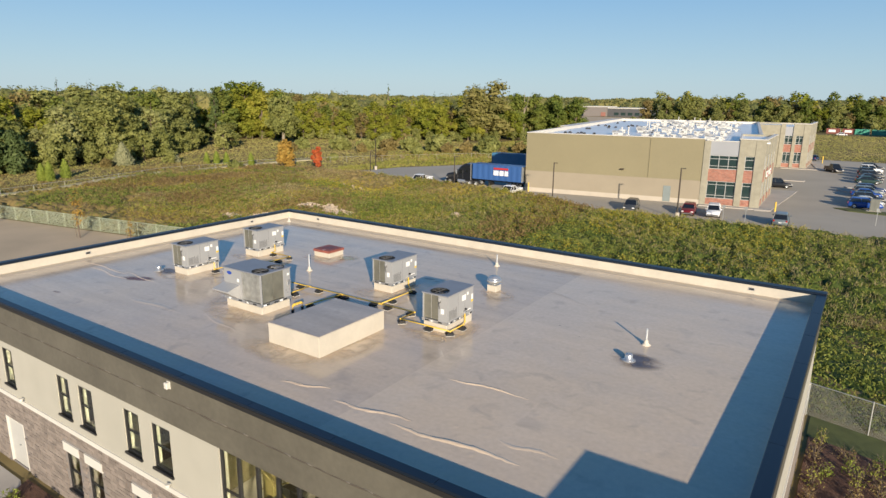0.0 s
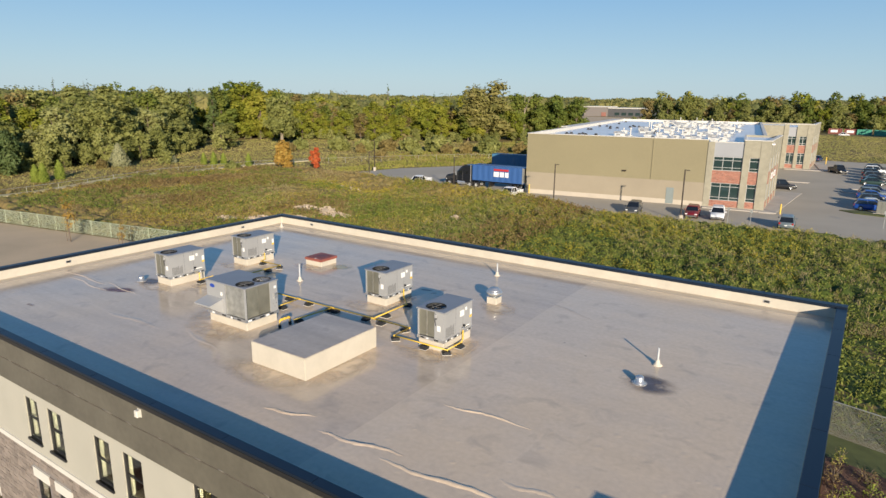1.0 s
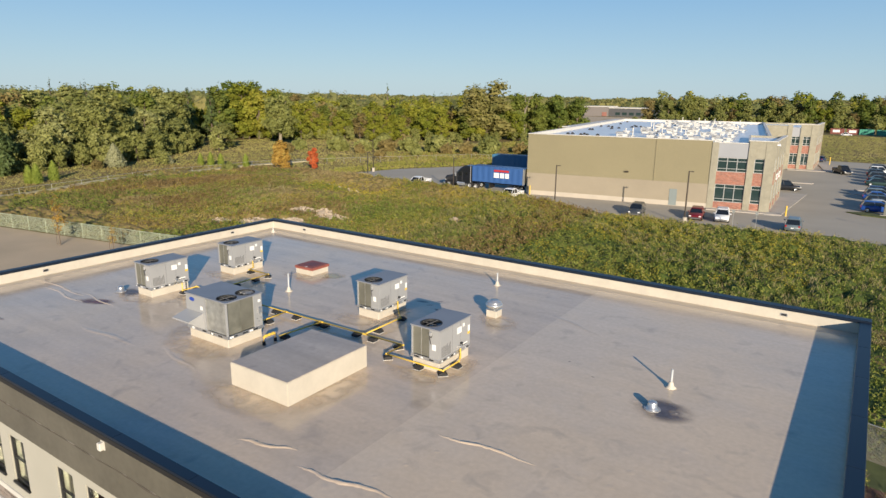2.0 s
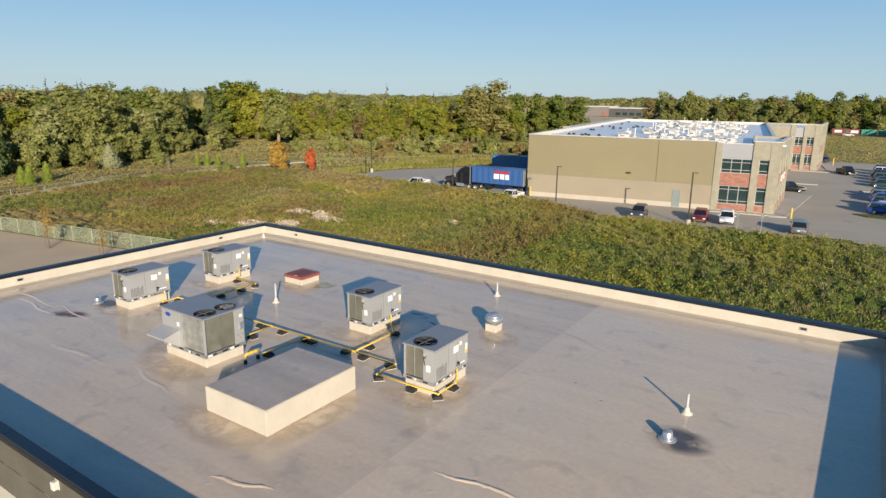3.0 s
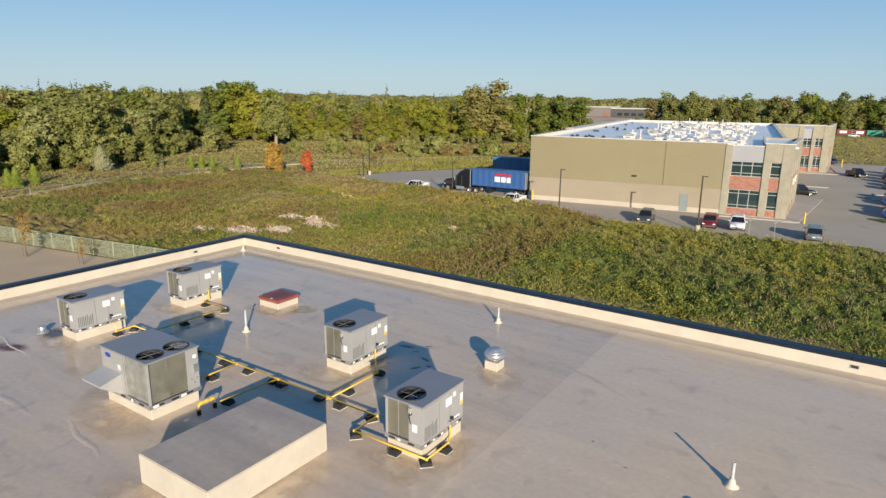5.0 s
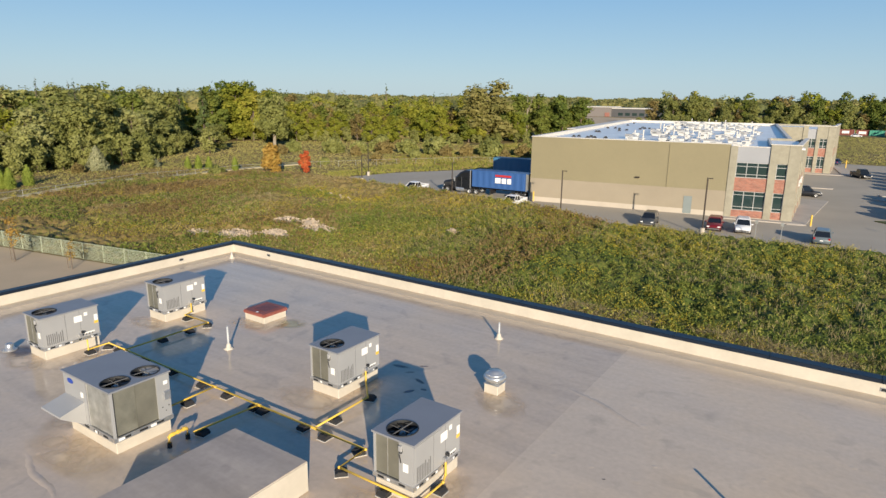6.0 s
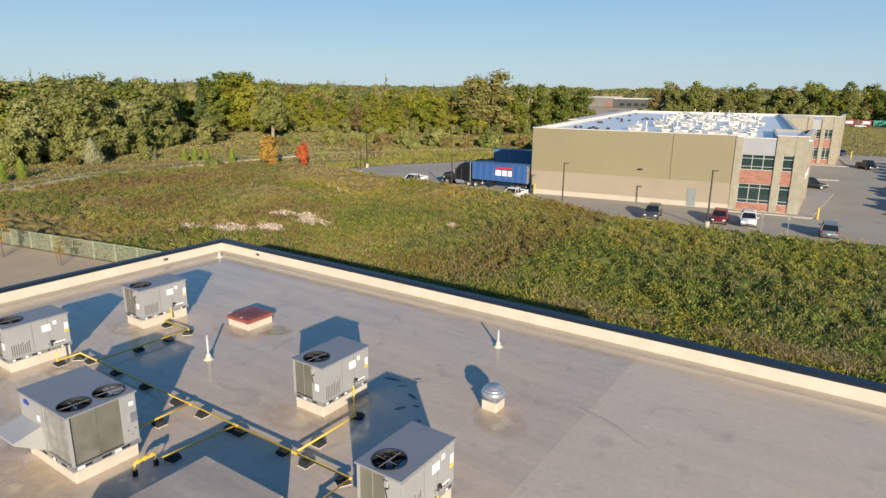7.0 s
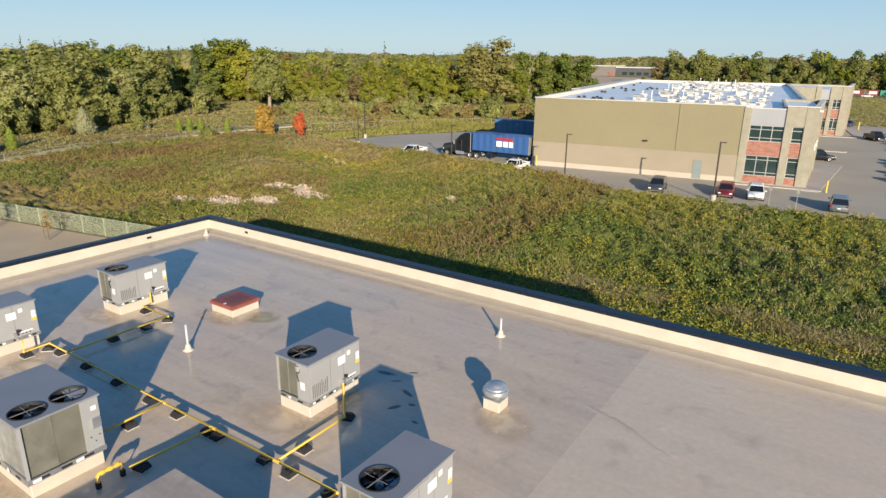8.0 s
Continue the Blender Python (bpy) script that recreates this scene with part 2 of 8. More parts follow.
def brickwork(name, a, b_, mortar, w, h):
    """Coursed brick for walls that stay far off."""
    m = mat(name, a, 0.85, var=0.1, bump=0.0)
    n, l = m.node_tree.nodes, m.node_tree.links
    tc = n.new("ShaderNodeTexCoord")
    sw = n.new("ShaderNodeSeparateXYZ"); l.new(tc.outputs["Object"], sw.inputs[0])
    ad = n.new("ShaderNodeMath"); l.new(sw.outputs[0], ad.inputs[0]); l.new(sw.outputs[1], ad.inputs[1])
    cm = n.new("ShaderNodeCombineXYZ"); l.new(ad.outputs[0], cm.inputs[0]); l.new(sw.outputs[2], cm.inputs[1])
    br = n.new("ShaderNodeTexBrick")
    br.inputs["Scale"].default_value, br.inputs["Brick Width"].default_value, br.inputs["Row Height"].default_value, br.inputs["Mortar Size"].default_value = 1.0, w, h, 0.012
    br.inputs["Color1"].default_value, br.inputs["Color2"].default_value, br.inputs["Mortar"].default_value = (*a, 1), (*b_, 1), (*mortar, 1)
    l.new(cm.outputs[0], br.inputs["Vector"])
    no = n.new("ShaderNodeTexNoise"); no.inputs["Scale"].default_value = 1.3
    l.new(tc.outputs["Object"], no.inputs["Vector"])
    mx = n.new("ShaderNodeMix"); mx.data_type = 'RGBA'; mx.blend_type = 'MULTIPLY'; mx.inputs[0].default_value = 0.5
    l.new(br.outputs[0], mx.inputs[6]); l.new(no.outputs[0], mx.inputs[7])
    l.new(mx.outputs[2], n["Principled BSDF"].inputs["Base Color"])
    return m


M["brickwall"] = brickwork("coursed_red_brick", (0.50, 0.20, 0.135), (0.32, 0.12, 0.085), (0.42, 0.33, 0.27), 0.4, 0.13)
M["brick"] = mat("red_brick", (0.42, 0.19, 0.145), 0.85, var=0.25, scale=0.8, fine=6, bump=0.2, rand=0.9, second=(0.27, 0.12, 0.095))
M["panel"] = mat("grey_panel", (0.35, 0.36, 0.385), 0.4, 0.2, var=0.04, scale=3, fine=5, bump=0.0)
M["whiteroof"] = mat("white_roof", (0.74, 0.75, 0.77), 0.3, var=0.10, scale=8, fine=2, bump=0.05)
M["mull"] = mat("mullion", (0.55, 0.55, 0.54), 0.4, 0.6, var=0.05, scale=1, fine=30, bump=0)
M["steel"] = mat("galvanised_wire", (0.46, 0.47, 0.45), 0.45, 0.6, var=0.1, scale=1, fine=30, bump=0)
M["greenwire"] = mat("green_wire", (0.36, 0.40, 0.29), 0.55, 0.1, var=0.1, scale=1, fine=30, bump=0)
M["pole"] = mat("bronze_pole", (0.045, 0.035, 0.028), 0.5, 0.3, var=0.1, scale=1, fine=30, bump=0)
M["bark"] = mat("bark", (0.13, 0.10, 0.075), 0.9, var=0.25, scale=0.5, fine=18, bump=0.5)
M["soil"] = mat("mulch", (0.12, 0.062, 0.04), 0.95, var=0.35, scale=0.4, fine=25, bump=0.8, bumpd=0.05)
M["rock"] = mat("rubble", (0.42, 0.34, 0.25), 0.9, var=0.3, scale=0.7, fine=8, bump=0.4)
M["lawn"] = mat("lawn", (0.08, 0.095, 0.027), 0.9, var=0.3, scale=0.8, fine=30, bump=0.4, bumpd=0.02)
M["door"] = mat("grey_door", (0.20, 0.235, 0.235), 0.5, var=0.06, scale=1, fine=20, bump=0.02)


def ground_mat():
    m = bpy.data.materials.new("meadow_soil")
    m.use_nodes = True
    nt = m.node_tree
    n, l = nt.nodes, nt.links
    b = n["Principled BSDF"]
    b.inputs["Roughness"].default_value = 0.95
    b.inputs["Specular IOR Level"].default_value = 0.1
    geo = n.new("ShaderNodeNewGeometry")
    vals = []
    for s, d in ((0.035, 5), (0.6, 4), (7.0, 2)):
        t = n.new("ShaderNodeTexNoise")
        t.inputs["Scale"].default_value, t.inputs["Detail"].default_value = s, d
        l.new(geo.outputs["Position"], t.inputs["Vector"])
        vals.append(t.outputs[0])
    a = n.new("ShaderNodeMath"); a.operation = 'MULTIPLY_ADD'
    l.new(vals[1], a.inputs[0]); a.inputs[1].default_value = 0.7; l.new(vals[0], a.inputs[2])
    c = n.new("ShaderNodeMath"); c.operation = 'MULTIPLY_ADD'
    l.new(vals[2], c.inputs[0]); c.inputs[1].default_value = 0.4; l.new(a.outputs[0], c.inputs[2])
    ramp = n.new("ShaderNodeValToRGB")
    e = ramp.color_ramp.elements
    e[0].position, e[0].color = 0.75, (0.12, 0.125, 0.036, 1)
    e[1].position, e[1].color = 1.0, (0.225, 0.175, 0.08, 1)
    k = e.new(0.88); k.color = (0.17, 0.155, 0.053, 1)
    l.new(c.outputs[0], ramp.inputs[0])
    l.new(ramp.outputs[0], b.inputs["Base Color"])
    bp = n.new("ShaderNodeBump"); bp.inputs["Strength"].default_value, bp.inputs["Distance"].default_value = 0.3, 0.05
    l.new(c.outputs[0], bp.inputs["Height"]); l.new(bp.outputs[0], b.inputs["Normal"])
    return m


M["ground"] = ground_mat()


def glass(name, col=(0.03, 0.05, 0.05), rough=0.04):
    m = bpy.data.materials.new(name)
    m.use_nodes = True
    b = m.node_tree.nodes["Principled BSDF"]
    b.inputs["Base Color"].default_value = (*col, 1)
    b.inputs["Roughness"].default_value = rough
    b.inputs["Specular IOR Level"].default_value = 0.8
    return m


M["glass"] = glass("window_glass", (0.025, 0.045, 0.045))
M["carglass"] = glass("car_glass", (0.012, 0.014, 0.016))


def paint(name, col, rough=0.3):
    m = mat(name, col, rough, 0.0, var=0.06, scale=1.0, fine=12, bump=0.0)
    m.node_tree.nodes["Principled BSDF"].inputs["Coat Weight"].default_value = 0.2
    return m


# ---- building helpers ----
def quadbox(bm, x0, x1, y0, y1, z0, z1):
    v = [bm.verts.new(p) for p in ((x0, y0, z0), (x1, y0, z0), (x1, y1, z0), (x0, y1, z0), (x0, y0, z1), (x1, y0, z1), (x1, y1, z1), (x0, y1, z1))]
    for f in ((3, 2, 1, 0), (4, 5, 6, 7), (0, 1, 5, 4), (1, 2, 6, 5), (2, 3, 7, 6), (3, 0, 4, 7)):
        bm.faces.new([v[i] for i in f])
    return v


def box(x0, x1, y0, y1, z0, z1, bevel=0.0, seg=1):
    bm = bmesh.new()
    quadbox(bm, x0, x1, y0, y1, z0, z1)
    if bevel:
        bmesh.ops.bevel(bm, geom=bm.edges[:], offset=bevel, segments=seg, affect='EDGES', clamp_overlap=True)
    return bm


def boxes(rows):
    bm = bmesh.new()
    for r in rows:
        quadbox(bm, *r)
    return bm


def tube(bm, pts, r, sides=8, cap=True):
    """A round bar along the points."""
    pts = [Vector(p) for p in pts]
    radii = r if isinstance(r, (list, tuple)) else [r] * len(pts)
    rings = []
    for i, p in enumerate(pts):
        d = (pts[min(i + 1, len(pts) - 1)] - pts[max(i - 1, 0)]).normalized()
        q = d.to_track_quat('Z', 'Y')
        rings.append([bm.verts.new(p + q @ Vector((radii[i] * math.cos(2 * math.pi * k / sides), radii[i] * math.sin(2 * math.pi * k / sides), 0))) for k in range(sides)])
    for a, b in zip(rings, rings[1:]):
        for k in range(sides):
            bm.faces.new((a[k], a[(k + 1) % sides], b[(k + 1) % sides], b[k]))
    if cap:
        bm.faces.new(rings[0][::-1]); bm.faces.new(rings[-1])
    return bm


def turned(profile, sides=20):
    """A shape turned round the z axis from (radius, z) pairs."""
    bm = bmesh.new()
    rings = []
    for r, z in profile:
        if r < 1e-4:
            rings.append([bm.verts.new((0, 0, z))])
        else:
            rings.append([bm.verts.new((r * math.cos(2 * math.pi * k / sides), r * math.sin(2 * math.pi * k / sides), z)) for k in range(sides)])
    for a, b in zip(rings, rings[1:]):
        for k in range(sides):
            j = (k + 1) % sides
            if len(a) == 1 and len(b) == 1:
                continue
            if len(a) == 1:
                bm.faces.new((a[0], b[j], b[k]))
            elif len(b) == 1:
                bm.faces.new((a[k], a[j], b[0]))
            else:
                bm.faces.new((a[k], a[j], b[j], b[k]))
    return bm


def mesh_of(name, bm, material, smooth=False):
    me = bpy.data.meshes.new(name)
    bmesh.ops.recalc_face_normals(bm, faces=bm.faces[:])
    bm.to_mesh(me)
    bm.free()
    me.materials.append(material)
    if smooth:
        me.shade_smooth()
    return me


def part(name, bm, material, parent, label="", smooth=False, at=None):
    ob = new(name, mesh_of(name, bm, material, smooth))
    ob.parent = parent
    if at is not None:
        ob.matrix_basis = at
    return tagged(ob, label)


def piece(name, me, parent, at):
    ob = new(name, me)
    ob.parent = parent
    ob.matrix_basis = at
    return ob


def thing(name, m, label, category, group="", kind=""):
    ob = new(name)
    ob.empty_display_size = 0.2
    ob.matrix_basis = m
    return tagged(ob, label, category, group, kind)


def solid(name, bm, material, label, category, group="", kind="", m=None, smooth=False):
    ob = new(name, mesh_of(name, bm, material, smooth))
    if m is not None:
        ob.matrix_basis = m
    return tagged(ob, label, category, group, kind)


def soup(name, verts, faces, material):
    me = bpy.data.meshes.new(name)
    me.from_pydata(verts, [], faces)
    me.materials.append(material)
    return me


# ---- ground ----
def smooth01(a, b, x):
    t = min(1.0, max(0.0, (x - a) / (b - a)))
    return t * t * (3 - 2 * t)


def gh(x, y):
    """Ground height: a level site with a low swell in the meadow."""
    w = smooth01(17, 33, y) * (1 - smooth01(46, 56, y - 0.05 * x)) * smooth01(-140, -60, x) * (1 - smooth01(30, 60, x))
    swell = 0.55 + 0.5 * math.sin(x * 0.09 + 0.6) * math.cos(y * 0.11) + 0.35 * noise.noise((x * 0.12, y * 0.12, 0.3))
    edge = 64.5 - (x + 58) * 6.7 / 47                       # near kerb of the car park
    berm = 1.0 * smooth01(9, 3, edge - y) * smooth01(0.4, 2.2, edge - y) * smooth01(-58, -46, x) * (1 - smooth01(-8, 2, x))
    return GZ + w * max(-0.15, swell) * 0.75 + berm


def spread(lo, hi, step, far, grow):
    mid = list(np.arange(lo, hi + 0.1, step))
    out, d, a = [], step, lo
    left, right = [], []
    a, d = lo, step
    while a > -far:
        d *= grow; a -= d; left.append(a)
    a, d = hi, step
    while a < far:
        d *= grow; a += d; right.append(a)
    return left[::-1] + mid + right


gx, gy = spread(-130, 62, 1.6, 4600, 1.3), spread(-40, 110, 1.2, 4600, 1.3)
gv = [(x, y, gh(x, y)) for y in gy for x in gx]
nx = len(gx)
gf = [(j * nx + i, j * nx + i + 1, (j + 1) * nx + i + 1, (j + 1) * nx + i) for j in range(len(gy) - 1) for i in range(nx - 1)]
ground_me = soup("ground", gv, gf, M["ground"])
ground_me.shade_smooth()
tagged(new("ground", ground_me), "rough meadow ground of dry grass and soil", "ground", kind="structure")


def sheet(name, pts, z, thick, material, label, category):
    bm = bmesh.new()
    lo = [bm.verts.new((x, y, z - thick)) for x, y in pts]
    hi = [bm.verts.new((x, y, z)) for x, y in pts]
    bm.faces.new(hi); bm.faces.new(lo[::-1])
    for i in range(len(pts)):
        j = (i + 1) % len(pts)
        bm.faces.new((lo[i], lo[j], hi[j], hi[i]))
    return solid(name, bm, material, label, category, kind="structure")


LOT = [(-58, 64.5), (-30, 61.0), (-11, 57.8), (5, 54.6), (19, 54.4), (34, 56.4), (110, 66.4), (110, 172), (20, 172), (-22, 112), (-42, 102), (-54, 82)]
sheet("road", LOT, GZ + 0.03, 0.3, M["asphalt"], "worn grey asphalt car park round the warehouse", "parking lot")
sheet("pavement", [(-16.5, 10.2), (-33, 7), (-57, 2.6), (-95, -5), (-95, -70), (-3, -70), (-3, 6)], GZ + 0.03, 0.3, M["gravel"], "dusty brown gravel yard beside the fence", "gravel yard")
sheet("pavement", [(-3, -60), (9.2, -60), (9.2, -22.6), (6.9, -21.7), (-3, -21.7)], GZ + 0.06, 0.3, M["concrete"], "pale concrete walk at the side door", "walkway")
sheet("planting_bed", [(9.3, -25.5), (33, -25.5), (33, -21.5), (7.1, -21.5)], GZ + 0.07, 0.3, M["soil"], "brown mulch planting bed along the wall", "planting bed")
sheet("planting_bed", [(34.0, -30), (60, -30), (60, -5.0), (34.0, 1.75)], GZ + 0.07, 0.3, M["soil"], "brown mulch planting bed with young shrubs", "planting bed")
sheet("lawn", [(33.9, 1.8), (60, -4.95), (60, -2.3), (33.9, 4.15)], GZ + 0.05, 0.3, M["lawn"], "short mown grass strip beside the fence", "lawn")


def strip(name, pts, w, z, material, label, category):
    """A narrow way along the points."""
    left, right = [], []
    for i, (x, y) in enumerate(pts):
        a, b = pts[max(0, i - 1)], pts[min(len(pts) - 1, i + 1)]
        d = Vector((b[0] - a[0], b[1] - a[1])).normalized()
        left.append((x - d.y * w / 2, y + d.x * w / 2)); right.append((x + d.y * w / 2, y - d.x * w / 2))
    v, f = [], []
    for (xa, ya), (xb, yb) in zip(left, right):
        v += [(xa, ya, gh(xa, ya) - 0.4), (xa, ya, gh(xa, ya) + z), (xb, yb, gh(xb, yb) + z), (xb, yb, gh(xb, yb) - 0.4)]
    for i in range(len(pts) - 1):
        for k in range(4):
            f.append((4 * i + k, 4 * i + (k + 1) % 4, 4 * i + 4 + (k + 1) % 4, 4 * i + 4 + k))
    f += [(0, 1, 2, 3), tuple(4 * len(pts) - 4 + k for k in (3, 2, 1, 0))]
    return tagged(new(name, soup(name, v, f, material)), label, category, kind="structure")


PATHWAY = [(-77.0 - 6.6 * smooth01(8, 58, y) + 2.5 * smooth01(64, 84, y), y) for y in range(-30, 84, 3)]
M["pathgravel"] = mat("pale_path_gravel", (0.50, 0.42, 0.25), 0.95, var=0.12, scale=3, fine=12, bump=0.1, second=(0.40, 0.36, 0.22))
strip("path", PATHWAY, 1.9, 0.2, M["pathgravel"], "pale gravel path along the wood", "path")

# ---- the office building ----
BX, BY = 33.86, -21.28          # outer right edge, outer near edge of the coping
office = thing("office_building", pose(0, 0, 0), "two-storey cream and grey office building with a flat membrane roof", "building", kind="structure")
T = 0.34                        # parapet thickness
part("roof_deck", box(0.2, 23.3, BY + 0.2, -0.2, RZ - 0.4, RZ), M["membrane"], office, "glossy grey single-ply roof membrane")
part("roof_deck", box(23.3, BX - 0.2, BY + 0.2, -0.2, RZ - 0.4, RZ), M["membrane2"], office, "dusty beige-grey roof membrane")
part("seam", box(32.0, 32.06, BY + 0.6, -0.5, RZ, RZ + 0.001), M["membrane2"], office)


def wrinkle(x0, y0, x1, y1, w, h, seed):
    """A long loose fold in the membrane."""
    r = random.Random(seed)
    bm = bmesh.new()
    n = 26
    rings = []
    for i in range(n + 1):
        t = i / n
        fade = math.sin(math.pi * t) ** 0.6
        x, y = x0 + (x1 - x0) * t, y0 + (y1 - y0) * t + 0.06 * math.sin(t * 9 + seed) + r.uniform(-0.02, 0.02)
        ww, hh = 0.6 * w * (0.4 + 0.6 * fade) * r.uniform(0.85, 1.15), 0.65 * h * fade * r.uniform(0.8, 1.2)
        rings.append([bm.verts.new((x, y + k * ww, RZ - 0.004 + hh * z)) for k, z in ((-1, 0), (-0.5, 0.55), (0, 1), (0.5, 0.55), (1, 0))])
    for a, b in zip(rings, rings[1:]):
        for k in range(4):
            bm.faces.new((a[k], b[k], b[k + 1], a[k + 1]))
    return part("fold", bm, M["membrane2"] if x0 > 23 else M["membrane"], office, "loose fold in the roof membrane", smooth=True)


for k, q in enumerate(((20.2, -19.05, 22.0, -18.5, 0.14, 0.05), (22.4, -19.05, 25.2, -18.62, 0.14, 0.06), (24.6, -19.1, 28.7, -18.8, 0.16, 0.06), (24.3, -15.78, 27.3, -15.55, 0.12, 0.05), (0.7, -15.15, 5.2, -15.2, 0.13, 0.05), (2.2, -15.5, 6.0, -15.75, 0.13, 0.05), (4.6, -15.0, 7.6, -15.25, 0.10, 0.04), (13.0, -16.6, 15.8, -17.1, 0.2, 0.03), (27.5, -18.2, 29.3, -18.0, 0.2, 0.03), (8.5, -17.2, 12.4, -17.0, 0.3, 0.03), (22.6, -5.2, 25.5, -6.4, 0.25, 0.025))):
    wrinkle(*q, k)


def fastener_bumps(x0, x1, seed):
    """Shallow rises where fixing plates show through the sheet, one joined mesh."""
    r = random.Random(seed)
    v, f = [], []
    y = BY + 1.2
    while y < -1.2:
        x = x0 + r.uniform(0.2, 0.9)
        while x < x1 - 0.3:
            q, h_ = r.uniform(0.08, 0.15), r.uniform(0.001, 0.0045)
            cx, cy, o = x + r.uniform(-0.15, 0.15), y + r.uniform(-0.12, 0.12), len(v)
            v.append((cx, cy, RZ + h_))
            for rad, k_ in ((0.5, 0.72), (1.0, -0.15)):
                v += [(cx + q * rad * math.cos(a * 0.7854), cy + q * rad * math.sin(a * 0.7854), RZ + h_ * k_) for a in range(8)]
            for a in range(8):
                b = (a + 1) % 8
                f += [(o, o + 1 + a, o + 1 + b), (o + 1 + a, o + 9 + a, o + 9 + b, o + 1 + b)]
            x += r.choice((0.6, 0.9, 1.2, 1.2, 1.8))
        y += 0.92
    me = soup("fastener_bumps", v, f, M["membrane"] if x0 < 20 else M["membrane2"])
    me.shade_smooth()
    ob = new("fastener_bumps", me)
    ob.parent = office
    return tagged(ob, "shallow bumps of fixing plates under the membrane", kind="stuff")


fastener_bumps(1.0, 23.2, 31)
fastener_bumps(23.4, BX - 0.6, 32)
# cream flashing that laps down from the parapets onto the deck
M["flashing"] = mat("dusty_flashing", (0.56, 0.475, 0.365), 0.45, var=0.08, scale=0.9, fine=8, bump=0.05, second=(0.48, 0.40, 0.30))
FW = 0.62
for rows in ([(0.26, BX - 0.34, -0.26 - FW, -0.26, RZ - 0.01, RZ + 0.004)], [(0.26, 0.26 + FW, BY + 0.22, -0.26 - FW - 0.001, RZ - 0.01, RZ + 0.004)]):
    part("flashing_sheet", boxes(rows), M["flashing"], office, "dusty cream flashing lapped onto the deck")
# parapet cores with cream inner faces
PT = 0.26                       # far and left parapet face
part("parapet", boxes([(0.15, BX - 0.15, -PT, -0.15, RZ - 0.1, RZ + 0.43)]), M["cream"], office, "cream membrane parapet")
part("parapet", boxes([(0.15, PT, BY + PT, -PT, RZ - 0.1, RZ + 0.43)]), M["cream"], office)
part("parapet", boxes([(0.15, BX - 0.15, BY + 0.15, BY + 0.22, RZ - 0.1, RZ + 0.40)]), M["cream"], office)
part("parapet", boxes([(BX - T, BX - 0.15, BY + 0.22, -PT, RZ - 0.1, RZ + 0.40)]), M["cream"], office)


def coping(x0, x1, y0, y1, drop=0.40, top=0.50):
    """Metal cap in short lengths with thin joints."""
    along_x = x1 - x0 > y1 - y0
    a, b = (x0, x1) if along_x else (y0, y1)
    n = max(1, round((b - a) / 3.0))
    for i in range(n):
        s, e = a + (b - a) * i / n, a + (b - a) * (i + 1) / n - (0.008 if i < n - 1 else 0)
        bm = box(s, e, y0, y1, RZ + drop, RZ + top, 0.012) if along_x else box(x0, x1, s, e, RZ + drop, RZ + top, 0.012)
        part("coping", bm, M["coping"], office, "dark navy metal coping")


coping(-0.06, BX, -PT - 0.04, 0.10, 0.43, 0.57)
coping(-0.06, PT + 0.04, BY + 0.27, -PT - 0.042, 0.43, 0.57)
coping(BX - T - 0.05, BX, BY + 0.27, -PT - 0.042)
coping(-0.06, BX, BY, BY + 0.268)
M["drip_edge"] = mat("dark_drip_edge", (0.02, 0.02, 0.021), 0.5, 0.0, spec=0.3, var=0.2, scale=1.5, fine=30, bump=0.03)
for rows in ([(0.0, BX, BY, BY + 0.045, RZ + 0.26, RZ + 0.398)], [(0.0, BX, -0.045, 0, RZ + 0.26, RZ + 0.428)], [(BX - 0.045, BX, BY + 0.05, -0.05, RZ + 0.26, RZ + 0.398)], [(0, 0.045, BY + 0.05, -0.05, RZ + 0.26, RZ + 0.428)]):
    part("drip_edge", boxes(rows), M["drip_edge"], office, "black metal drip edge")
part("coping_lip", box(-0.06, BX, BY - 0.012, BY - 0.001, RZ + 0.44, RZ + 0.495), M["coping"], office)

# raised corner tower at the entrance
part("tower_wall", box(33.32, 36.6, -24.6, -20.95, GZ - 0.3, RZ + 1.24), M["stucco"], office, "cream stucco corner tower")
part("tower_coping", box(33.27, 36.65, -24.65, -20.90, RZ + 1.24, RZ + 1.34, 0.01), M["coping"], office)
# outer walls: fascia band, stucco, white band, stone base
WY = BY + 0.10                   # near wall plane
Z_F, Z_B1, Z_B0 = 6.65, 4.28, 4.10
PAIRS = [(4.0, 4.95), (5.6, 6.55), (10.2, 11.15), (11.8, 12.8), (14.8, 15.75), (16.45, 17.5)]
UP = (4.72, 6.35)
LOWW = [(10.2, 11.15), (11.8, 12.8), (15.0, 15.9), (16.5, 17.4)]
LO = (1.45, 3.12)
CURT = (19.95, 27.4)
DOOR = (4.95, 6.55, 0.82, 3.0)


def wall_with_holes(axis, plane, thick, a0, a1, z0, z1, holes):
    """A wall in slabs round its openings. axis 'y': the wall lies in y=plane and runs along x."""
    cuts = sorted({a0, a1, *[h for q in holes for h in q[:2]]})
    bm = bmesh.new()
    for s, e in zip(cuts, cuts[1:]):
        hs = sorted((q[2], q[3]) for q in holes if q[0] <= s + 1e-6 and q[1] >= e - 1e-6)
        z = z0
        spans = []
        for lo, hi in hs:
            if lo > z:
                spans.append((z, lo))
            z = max(z, hi)
        if z < z1:
            spans.append((z, z1))
        for lo, hi in spans:
            if axis == 'y':
                quadbox(bm, s, e, plane, plane + thick, lo, hi)
            else:
                quadbox(bm, plane - thick, plane, s, e, lo, hi)
    return bm


